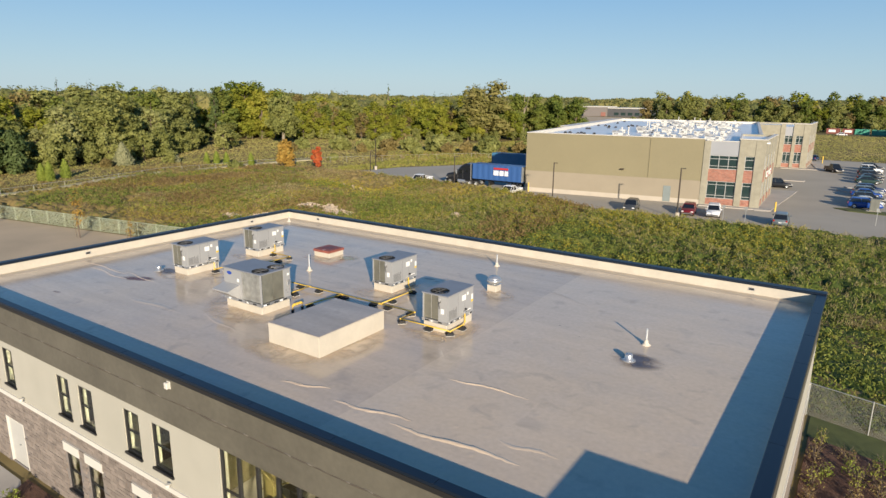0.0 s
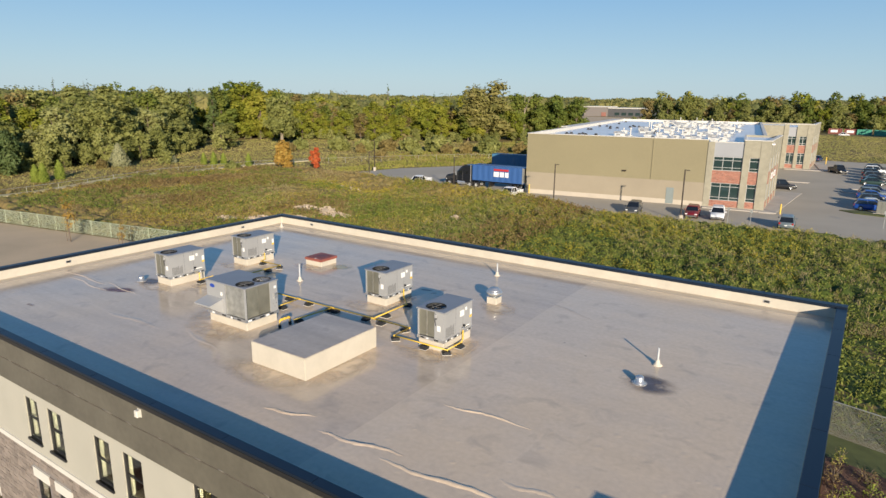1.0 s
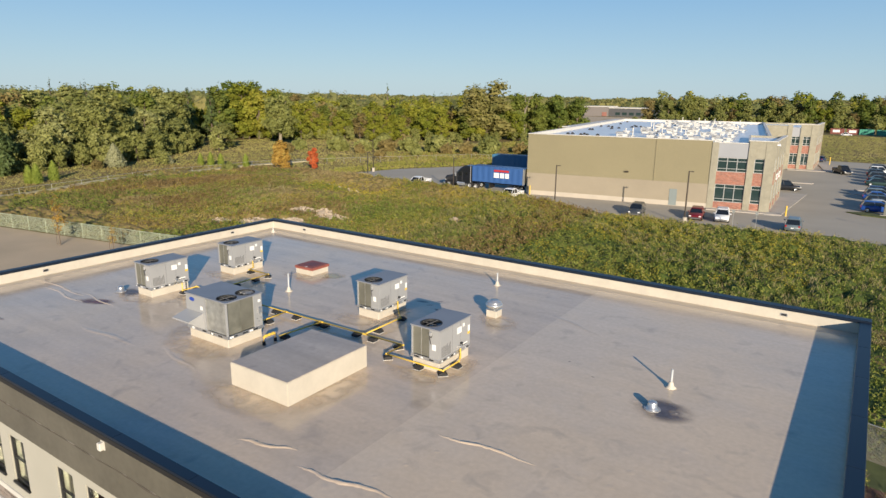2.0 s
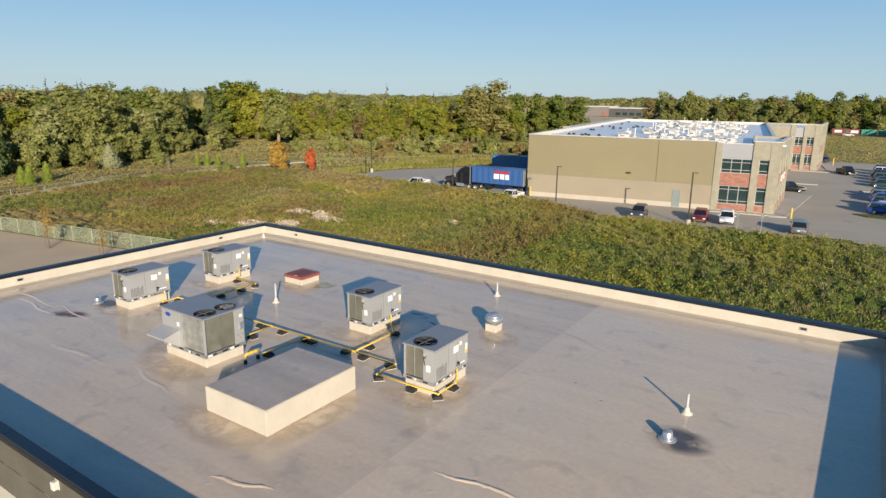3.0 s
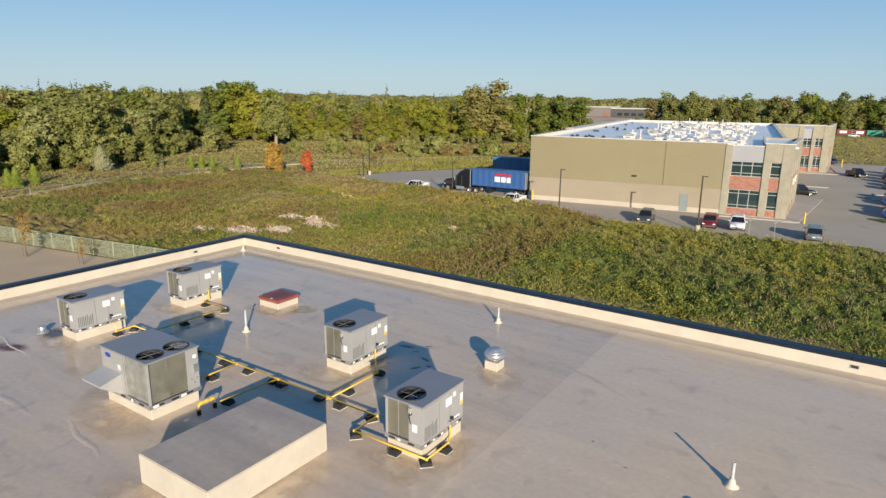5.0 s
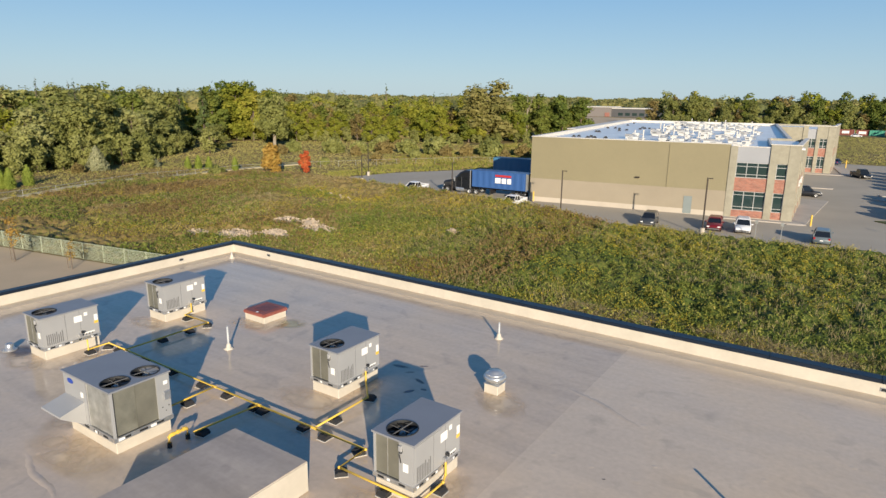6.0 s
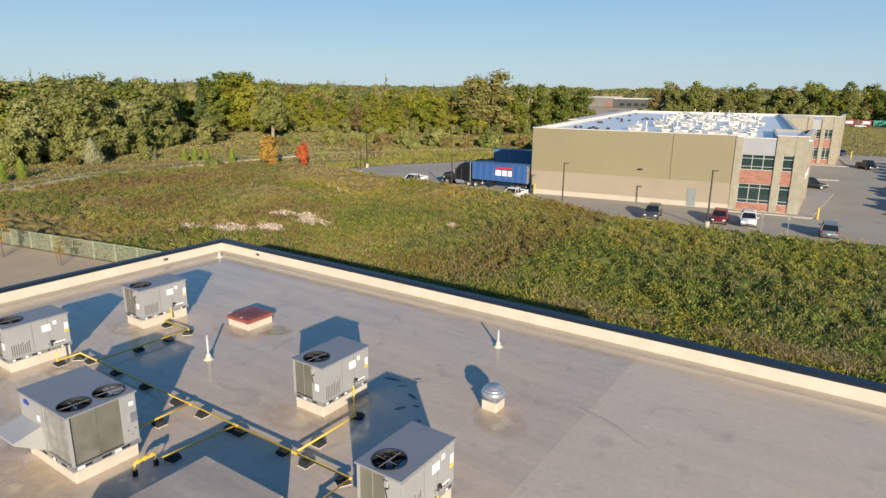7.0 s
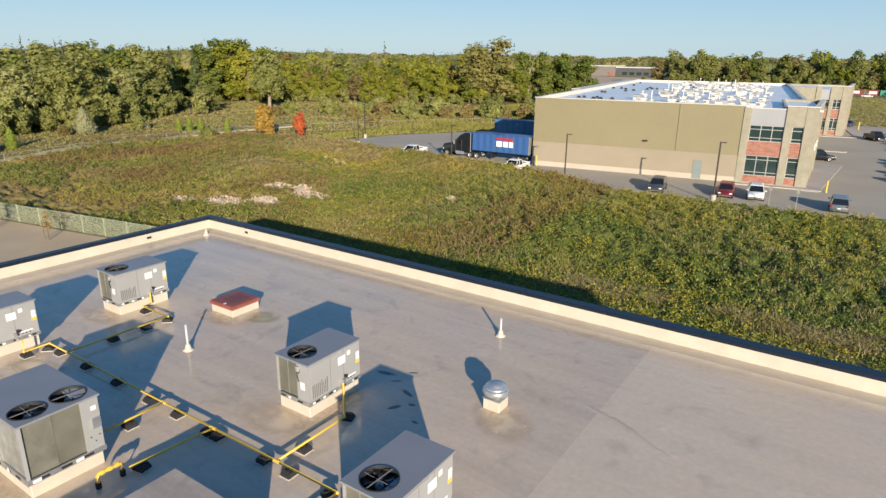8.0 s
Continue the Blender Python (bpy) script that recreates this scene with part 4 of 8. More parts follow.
def big_unit(x0, y0, w, d, top):
    u = thing("rooftop_unit", pose(x0, y0, RZ), "large grey air-conditioning unit with two fans and an intake hood", "air conditioner", "rooftop units")
    h, c = top - RZ, 0.34
    part("curb", box(0.06, w - 0.06, 0.06, d - 0.06, 0, c, 0.01), M["cream"], u, "cream membrane-wrapped curb")
    rail = part("base_rail", boxes([(0, w, 0, 0.05, c, c + 0.12), (0, w, d - 0.05, d, c, c + 0.12), (0, 0.05, 0.05, d - 0.05, c, c + 0.12), (w - 0.05, w, 0.05, d - 0.05, c, c + 0.12)]), M["galv"], u, "galvanised base rail")
    for y_, x_ in ((0.1, 1.4), (0.95, 0.3)):
        part("sticker", box(w + 0.0005, w + 0.005, y_, y_ + 0.16, c + 0.02, c + 0.09), M["white"], rail)
        part("sticker", box(x_, x_ + 0.12, -0.005, -0.0005, c + 0.02, c + 0.09), M["white"], rail)
    for k in range(3):
        part("rail_slot", box(w - 0.002, w + 0.004, 0.2 + k * 0.45, 0.42 + k * 0.45, c + 0.03, c + 0.09), M["dark"], rail)
        part("rail_slot", box(0.9 + k * 0.45, 1.12 + k * 0.45, -0.004, 0.002, c + 0.03, c + 0.09), M["dark"], rail)
    z0, z1 = c + 0.12, h - 0.04
    part("cabinet", boxes([(0.02, w * 0.50, 0.02, d - 0.02, z0, z1), (w * 0.5, w - 0.02, d * 0.78, d - 0.02, z0, z1)]), M["grey"], u, "grey enamelled sheet-metal cabinet")
    part("coil", boxes([(w * 0.5, w - 0.07, 0.04, 0.11, z0 + 0.02, z1)]), M["guard"], u, "bright mesh coil guard")
    part("coil", box(w - 0.11, w - 0.04, 0.11, d * 0.40, z0 + 0.02, z1), M["dented"], u, "dented olive-silver coil guard")
    part("corner_gap", box(w - 0.04, w - 0.032, 0.076, 0.105, z0 + 0.02, z1), M["dark"], u)
    part("coil", box(w - 0.115, w - 0.045, d * 0.40, d * 0.76, z0 + 0.02, z1), M["coil"], u, "olive-grey finned condenser coil")
    part("corner_post", box(w - 0.075, w - 0.015, 0.015, 0.075, z0, z1), M["grey"], u)
    part("corner_post", box(w - 0.05, w - 0.018, d * 0.755, d * 0.785, z0, z1), M["grey"], u)
    part("coil_divider", box(w - 0.042, w - 0.036, d * 0.40, d * 0.404, z0 + 0.02, z1), M["coil"], u)
    r = 0.345
    bm = bmesh.new()
    half = d / 2
    xa = w - 0.92
    plate_with_hole(bm, xa, w + 0.015, -0.015, half, h, w - 0.45, half * 0.5, r)
    plate_with_hole(bm, xa, w + 0.015, half, d + 0.015, h, w - 0.45, half * 1.5, r)
    quadbox(bm, -0.015, xa, -0.015, d + 0.015, h - 0.045, h)
    for q in ((xa, w + 0.015, -0.015, 0.0, h - 0.045, h - 0.001), (w, w + 0.015, 0.0, d + 0.015, h - 0.045, h - 0.001), (xa, w, d, d + 0.015, h - 0.045, h - 0.001)):
        quadbox(bm, *q)
    part("lid", bm, M["greytop"], u, "flat grey lid")
    for k in (0.5, 1.5):
        fan(u, w - 0.45, half * k, h, r)
    # fresh-air hood on the -y side
    bm = bmesh.new()
    hx0, hx1, top_, out = 0.03, 1.0, z0 + 0.60, -0.6
    low = top_ - 0.16
    vs = [bm.verts.new(p) for p in ((hx0, 0.018, top_), (hx1, 0.018, top_), (hx1, out, low), (hx0, out, low), (hx0, 0.018, z0 - 0.02), (hx1, 0.018, z0 - 0.02), (hx1, out, low - 0.05), (hx0, out, low - 0.05))]
    for q in ((0, 1, 2, 3), (1, 5, 6, 2), (0, 3, 7, 4), (3, 2, 6, 7), (4, 7, 6, 5), (0, 4, 5, 1)):
        bm.faces.new([vs[k] for k in q])
    part("intake_hood", bm, M["hood"], u, "sloped fresh-air hood")
    part("hood_filter", box(hx0 + 0.04, hx1 - 0.04, 0.0, 0.017, z0 + 0.02, top_ - 0.05), M["galv"], u)
    part("badge", turned([(0.0, 0.006), (0.09, 0.006), (0.10, 0.0), (0, 0)], 20), M["blue_logo"], u, "small blue oval badge", at=Matrix.Translation((0.38, 0.015, z1 - 0.18)) @ Matrix.Rotation(radians(90), 4, 'X') @ Matrix.Diagonal((1.5, 0.75, 1, 1)))
    part("label", box(0.86, 0.98, 0.010, 0.0185, z1 - 0.5, z1 - 0.36), M["white"], u)
    part("label", box(w - 0.019, w - 0.014, d * 0.88, d * 0.95, z1 - 0.3, z1 - 0.2), M["white"], u)
    part("junction_box", box(w - 0.02, w + 0.03, d * 0.86, d * 0.98, z1 - 0.72, z1 - 0.48, 0.01), M["galv"], u)
    part("panel_seam", box(w * 0.5 - 0.004, w * 0.5 + 0.004, 0.014, 0.019, z0, z1), M["slot"], u)
    for k in range(3):
        part("knockout", tube(bmesh.new(), [(w - 0.021, d * 0.83 + k * 0.09, z0 + 0.3 - 0.12 * (k % 2)), (w - 0.012, d * 0.83 + k * 0.09, z0 + 0.3 - 0.12 * (k % 2))], 0.016, 8), M["dark"], u)
    return u


big_unit(12.84, -15.37, 2.32, 1.6, 9.71)

# covered duct box with a grey membrane top
db = thing("covered_roof_opening", pose(17.53, -17.08, RZ), "low cream box with a grey membrane top on the roof", "roof curb")
part("sides", box(0, 2.53, 0, 3.46, 0, 0.755, 0.02, 2), M["cream"], db, "cream membrane sides")
M["cover"] = membrane("dusty_cover_membrane", (0.46, 0.385, 0.31), (0.385, 0.325, 0.27), 0.14, 0.24, 0.3, 0.12)
part("cover", box(0.015, 2.515, 0.015, 3.445, 0.75, 0.762, 0.004), M["cover"], db, "grey membrane cover")

# hatch
ht = thing("roof_hatch", pose(9.70, -7.07, RZ), "roof hatch with a worn red lid on a cream curb", "roof hatch")
part("curb", box(0, 1.13, 0, 1.13, 0, 0.26, 0.012), M["cream"], ht)
part("lid", box(-0.05, 1.18, -0.05, 1.18, 0.262, 0.40, 0.03, 2), M["red"], ht, "faded red metal lid")
part("lid_panel", box(0.25, 0.95, 0.25, 0.95, 0.401, 0.412, 0.005), M["redtop"], ht)
part("label", box(0.62, 0.72, 0.02, 0.12, 0.401, 0.404), M["white"], ht)

# gravity vent
gv_ = thing("roof_vent", pose(21.02, -6.82, RZ), "round galvanised roof vent on a cream curb", "roof vent")
part("curb", box(-0.24, 0.24, -0.24, 0.24, 0, 0.30, 0.015), M["cream"], gv_)
part("base_plate", box(-0.26, 0.26, -0.26, 0.26, 0.301, 0.325, 0.008), M["galv"], gv_)
part("drum", turned([(0.17, 0.325), (0.20, 0.36), (0.31, 0.41), (0.345, 0.46), (0.34, 0.53), (0.29, 0.58), (0.0, 0.59)], 32), M["galv"], gv_, "bulging spun-metal drum", smooth=True)
part("cap", turned([(0.295, 0.582), (0.30, 0.60), (0.27, 0.635), (0.20, 0.66), (0.195, 0.69), (0.0, 0.70)], 32), M["galv"], gv_, "shiny flat-topped cap", smooth=True)
part("band", turned([(0.348, 0.485), (0.356, 0.49), (0.356, 0.505), (0.346, 0.51)], 32), M["steel"], gv_)


M["plastic"] = mat("grey_plastic", (0.42, 0.44, 0.45), 0.45, var=0.06, scale=0.5, fine=30, bump=0.02)


def vent_pipe(x, y, h, r=0.038):
    p = thing("vent_pipe", pose(x, y, RZ), "white plumbing vent pipe with a flared boot", "vent pipe", "vent pipes")
    part("boot", turned([(0.17, 0), (0.17, 0.015), (0.10, 0.06), (0.07, 0.17), (0.055, 0.2), (0.0, 0.2)], 18), M["cream"], p, smooth=True)
    part("pipe", turned([(r, 0.19), (r, h), (r * 0.8, h), (r * 0.8, h - 0.05), (0, h - 0.05)], 14), M["plastic"], p, smooth=True)
    return p


vent_pipe(11.73, -9.42, 0.84)
vent_pipe(19.0, -2.95, 0.62)
vent_pipe(28.77, -9.3, 0.62)
vent_pipe(1.35, -1.25, 0.32)


def roof_drain(x, y, s=1.0):
    d = thing("roof_drain", pose(x, y, RZ), "grey domed roof drain with a dirt-stained ring", "roof drain", "roof drains")
    part("bowl", turned([(0.19 * s, 0.0), (0.19 * s, 0.03), (0.14 * s, 0.05), (0.13 * s, 0.2 * s), (0.11 * s, 0.24 * s), (0, 0.25 * s)], 18), M["galv"], d, smooth=True)
    part("clamp_ring", turned([(0.24 * s, 0.002), (0.24 * s, 0.02), (0.18 * s, 0.022), (0.18 * s, 0.002)], 18), M["grey"], d)
    return d


roof_drain(28.7, -11.05)
roof_drain(5.7, -13.9)


# dirt stains and painted reflections on the membrane
def stain(x, y, rx, ry, seed, material, label, turn=0.0):
    r = random.Random(seed)
    bm = bmesh.new()
    n = 40
    c = bm.verts.new((0, 0, 0.004))
    ph = [r.uniform(0, 6.28) for _ in range(4)]
    ring = []
    for k in range(n):
        a = 2 * math.pi * k / n
        q = 1 + 0.14 * math.sin(3 * a + ph[0]) + 0.09 * math.sin(5 * a + ph[1]) + 0.06 * math.sin(9 * a + ph[2])
        ring.append(bm.verts.new((q * math.cos(a), q * math.sin(a), 0.002)))
    for k in range(n):
        bm.faces.new((c, ring[k], ring[(k + 1) % n]))
    return part("stain", bm, material, office, label, at=pose(x, y, RZ, 0, 0, turn) @ Matrix.Diagonal((rx, ry, 1, 1)))


def stain_mat(name, dark, lift=2.2, rough=0.35):
    m = mat(name, dark, rough, var=0.35, scale=0.5, fine=6, bump=0.05, second=tuple(c * lift for c in dark), spec=0.5)
    n, l = m.node_tree.nodes, m.node_tree.links
    tr_ = n.new("ShaderNodeBsdfTransparent"); mx = n.new("ShaderNodeMixShader")
    tc = n.new("ShaderNodeNewGeometry")
    oc = n.new("ShaderNodeTexCoord")
    ln = n.new("ShaderNodeVectorMath"); ln.operation = 'LENGTH'
    l.new(oc.outputs["Object"], ln.inputs[0])
    fade = n.new("ShaderNodeMapRange"); fade.interpolation_type = 'SMOOTHSTEP'
    fade.inputs[1].default_value, fade.inputs[2].default_value, fade.inputs[3].default_value, fade.inputs[4].default_value = 0.25, 1.0, 1.0, 0.0
    l.new(ln.outputs["Value"], fade.inputs[0])
    no = n.new("ShaderNodeTexNoise"); no.inputs["Scale"].default_value, no.inputs["Detail"].default_value = 1.6, 6.0
    l.new(tc.outputs["Position"], no.inputs["Vector"])
    mr = n.new("ShaderNodeMapRange"); mr.inputs[1].default_value, mr.inputs[2].default_value, mr.inputs[3].default_value, mr.inputs[4].default_value = 0.36, 0.58, 0.25, 1.0
    l.new(no.outputs[0], mr.inputs[0])
    mu = n.new("ShaderNodeMath"); mu.operation = 'MULTIPLY'
    l.new(mr.outputs[0], mu.inputs[0]); l.new(fade.outputs[0], mu.inputs[1]); l.new(mu.outputs[0], mx.inputs[0])
    l.new(tr_.outputs[0], mx.inputs[1]); l.new(n["Principled BSDF"].outputs[0], mx.inputs[2])
    l.new(mx.outputs[0], n["Material Output"].inputs[0])
    return m


M["dirt"] = stain_mat("dirt_ring", (0.07, 0.06, 0.065))
M["rust"] = stain_mat("red_brown_mark", (0.09, 0.03, 0.03))
stain(28.95, -10.95, 1.05, 0.85, 1, M["dirt"], "dark dirt ring round a drain")
stain(6.15, -13.75, 0.9, 0.6, 2, M["dirt"], "dark dirt ring round a drain")
stain(6.2, -15.3, 1.1, 0.45, 3, M["rust"], "dark red-brown stain", 20)
stain(5.3, -18.6, 0.35, 0.13, 4, M["rust"], "small red-brown stain")
M["tan"] = stain_mat("tan_silt_and_reflection", (0.60, 0.48, 0.34), 1.12, 0.12)
for k, (x, y, a, b, t_) in enumerate(((17.6, -7.05, 0.42, 0.12, 12), (18.1, -7.25, 0.22, 0.09, 40), (18.75, -7.6, 0.3, 0.1, -20), (19.2, -8.0, 0.14, 0.08, 10), (18.9, -8.35, 0.24, 0.1, 60), (19.75, -8.6, 0.16, 0.07, 0), (18.2, -6.6, 0.18, 0.06, 30), (25.4, -9.3, 0.06, 0.03, 30), (26.5, -10.0, 0.07, 0.03, 10))):
    stain(x, y, a, b, 20 + k, M["dirt"], "dark dried puddle mark", t_)
M["silt"] = stain_mat("olive_silt", (0.42, 0.36, 0.20), 1.2, 0.12)
stain(11.6, -6.45, 0.8, 0.62, 40, M["silt"], "olive-tan silt patch beside the hatch", 30)
# tan ellipses: some silt, plus reflections of sunlit curbs painted on the deck
for k, (x, y, a, b, t_) in enumerate(((21.5, -7.3, 1.2, 0.8, -30), (16.8, -10.5, 1.5, 0.7, 0), (17.7, -9.2, 0.5, 1.3, 0), (14.2, -15.9, 2.0, 0.9, 4), (12.4, -14.8, 0.8, 1.2, 0), (21.7, -13.2, 1.3, 0.7, 0), (22.6, -12.0, 0.6, 1.2, 0), (18.6, -17.5, 2.2, 0.9, 0), (20.4, -15.6, 0.7, 2.0, 0), (9.2, -12.6, 1.4, 0.5, 15), (7.2, -14.1, 1.2, 0.6, 0), (7.0, -9.6, 1.2, 0.6, 0), (10.3, -7.4, 1.2, 0.6, 0))):
    stain(x, y, a, b, 50 + k, M["tan"], "tan silt and painted curb reflection", t_)
for x, y, ax in ((30.9, -PT - 0.004, 0), (3.2, -PT - 0.004, 0), (PT + 0.004, -3.6, 90), (PT + 0.004, -14.6, 90)):
    sc_ = part("scupper", boxes([(-0.13, 0.13, -0.012, 0.002, 0.17, 0.30)]), M["galv"], office, "overflow scupper", at=pose(x, y, RZ, 0, 0, ax))
    # black plate on the scupper, shade of the opening given as colour
    part("opening", box(-0.10, 0.10, -0.016, -0.013, 0.19, 0.28), M["dark"], sc_)
# gas piping
GP = RZ + 0.17


def gas_pipe(runs, r=0.028):
    g = thing("gas_pipe", pose(0, 0, 0), "yellow painted steel gas pipe on black rubber blocks", "gas pipe", kind="")
    for pts in runs:
        part("pipe", tube(bmesh.new(), pts, r, 8), M["yellow"], g, smooth=True)
        for p in pts[1:-1] if len(pts) > 2 else []:
            bm = bmesh.new()
            bmesh.ops.create_uvsphere(bm, u_segments=10, v_segments=8, radius=r * 1.45)
            part("elbow", bm, M["yellow"], g, at=pose(*p), smooth=True)
    for p in ((14.15, -11.78, GP), (16.14, -11.78, GP), (18.35, -11.78, GP), (9.3, -11.78, GP)):
        part("tee", tube(bmesh.new(), [(p[0] - 0.09, p[1], p[2]), (p[0] + 0.09, p[1], p[2])], r * 1.4, 10), M["yellow"], g)
    return g


gas_pipe([
    [(8.25, -12.5, RZ + 0.52), (8.25, -12.5, GP), (8.25, -11.78, GP), (20.15, -11.78, GP), (20.15, -12.73, GP), (22.5, -12.73, GP), (22.5, -11.8, GP), (22.38, -11.52, GP), (22.38, -11.52, RZ + 0.52)],
    [(18.35, -11.78, GP), (18.35, -9.62, GP), (17.62, -8.86, GP), (17.62, -8.86, RZ + 0.52)],
    [(14.15, -11.78, GP), (14.2, -13.72, GP)],
    [(16.14, -11.78, GP), (15.95, -13.75, GP)],
    [(9.3, -11.78, GP), (9.3, -8.5, GP), (7.85, -8.5, GP), (7.68, -8.1, GP), (7.68, -8.1, RZ + 0.52)],
])


gas_loop = thing("gas_riser", pose(15.83, -14.1, RZ), "thick yellow gas riser loop beside a unit", "gas pipe")
part("loop", tube(bmesh.new(), [(0.02, 0.25, 0.12), (0.02, 0.25, 0.28), (0.02, 0.235, 0.32), (0.02, -0.235, 0.32), (0.02, -0.27, 0.28), (0.02, -0.27, 0.12)], 0.04, 10), M["yellow"], gas_loop, smooth=True)
for y_ in (0.16, 0.0, -0.16):
    part("union", tube(bmesh.new(), [(0.02, y_ - 0.035, 0.32), (0.02, y_ + 0.035, 0.32)], 0.055, 10), M["yellow"], gas_loop)
part("flange", tube(bmesh.new(), [(0.02, 0.25, 0.0), (0.02, 0.25, 0.13)], 0.06, 10), M["rubber"], gas_loop)
part("flange", tube(bmesh.new(), [(0.02, -0.27, 0.0), (0.02, -0.27, 0.13)], 0.06, 10), M["rubber"], gas_loop)


def pipe_block(x, y, rz):
    b = thing("pipe_support", pose(x, y, RZ, 0, 0, rz), "black rubber pipe block on a white pad", "pipe support", "pipe supports")
    part("pad", box(-0.17, 0.17, -0.15, 0.15, 0.0, 0.012), M["whitetrim"], b)
    bm = bmesh.new()
    prof = [(-0.15, 0.012), (0.15, 0.012), (0.15, 0.07), (0.07, 0.125), (-0.07, 0.125), (-0.15, 0.07)]
    a = [bm.verts.new((u, -0.13, v)) for u, v in prof]
    c = [bm.verts.new((u, 0.13, v)) for u, v in prof]
    bm.faces.new(a); bm.faces.new(c[::-1])
    for i in range(6):
        bm.faces.new((a[i], c[i], c[(i + 1) % 6], a[(i + 1) % 6]))
    part("block", bm, M["rubber"], b)
    part("strut", box(-0.10, 0.10, -0.014, 0.014, 0.126, 0.142), M["dark"], b)
    return b


first = pipe_block(10.4, -11.78, 90)
for x, y, r in ((12.0, -11.78, 90), (13.55, -11.78, 90), (14.75, -11.78, 90), (16.0, -11.82, 90), (16.35, -11.82, 90), (17.95, -11.78, 90), (18.75, -11.78, 90), (19.95, -11.82, 60), (20.2, -12.72, 45), (21.55, -12.74, 90), (22.45, -12.7, 45), (22.5, -11.95, 0), (18.36, -11.0, 0), (18.3, -9.45, 20), (14.22, -12.75, 0), (15.98, -13.5, 10), (9.3, -10.4, 0), (9.3, -9.3, 0), (9.28, -8.52, 45), (8.0, -8.52, 90), (8.3, -11.85, 45), (8.9, -11.78, 90), (8.25, -12.45, 0)):
    copy_thing(first, pose(x, y, RZ, 0, 0, r))


# ---- the warehouse across the meadow ----
WH = Matrix.Translation((-14.6, 67.3, GZ)) @ Matrix.Rotation(radians(8.51), 4, 'Z')
H = 10.14
TRUCK = pose(-25.15, 68.2, GZ + 0.03, 0, 0, 1.4)
TRAILER2 = pose(-33.5, 89.6, GZ + 0.03, 0, 0, 8)
ware = thing("warehouse", WH, "tan clad warehouse with brick and glass corner offices", "building", kind="structure")
M["strip"] = mat("plinth", (0.43, 0.385, 0.32), 0.85, var=0.08, scale=2, fine=10, bump=0.1)
part("wall", box(0, 28.3, 0.0, 0.4, 3.65, H - 0.1), M["clad"], ware, "tan ribbed metal cladding")
ribs = bmesh.new()
for i in range(94):
    quadbox(ribs, 0.05 + i * 0.3, 0.17 + i * 0.3, -0.012, 0.0, 3.66, H - 0.12)
part("cladding_ribs", ribs, M["clad"], ware)
part("wall", box(0, 28.3, -0.05, 0.4, 0.75, 3.65), M["precast"], ware, "beige precast lower wall")
part("plinth", box(0, 28.3, -0.07, 0.4, -0.2, 0.75), M["strip"], ware, "pale concrete plinth")
part("wall", boxes([(0, 0.4, 0.4, 88, -0.2, H - 0.1), (0.4, 36, 87.6, 88, -0.2, H - 0.1), (36.0, 36.4, 18, 87.6, -0.2, H - 0.1)]), M["clad"], ware)
part("wall", box(-2.4, -0.002, 30, 88, -0.2, H - 0.2), M["clad"], ware)
part("roof", box(0.4, 36.0, 0.4, 87.6, H - 0.9, H - 0.55), M["whiteroof"], ware, "white roof membrane")
part("roof_edge", boxes([(-0.06, 28.4, -0.1, 0.5, H - 0.1, H), (-0.06, 0.5, 0.5, 88, H - 0.1, H), (0.5, 36.4, 87.5, 88.06, H - 0.1, H), (35.9, 36.46, 18, 87.5, H - 0.1, H), (-2.46, -0.06, 29.9, 88.06, H - 0.2, H - 0.08)]), M["whitetrim"], ware, "white metal roof edge")
part("downspout", box(20.38, 20.48, -0.10, -0.036, 3.7, H - 0.3), M["clad"], ware)
part("wall_light", box(16.0, 16.6, -0.3, -0.03, 4.7, 4.9, 0.02), M["pole"], ware)
bdr = new("door")
bdr.parent = ware
part("leaf", box(22.98, 23.93, -0.085, -0.06, 0.1, 2.5), M["door"], bdr)
part("door_frame", boxes([(22.9, 22.98, -0.1, -0.05, 0.1, 2.58), (23.93, 24.01, -0.1, -0.05, 0.1, 2.58), (22.98, 23.93, -0.1, -0.05, 2.5, 2.58)]), M["door"], bdr)


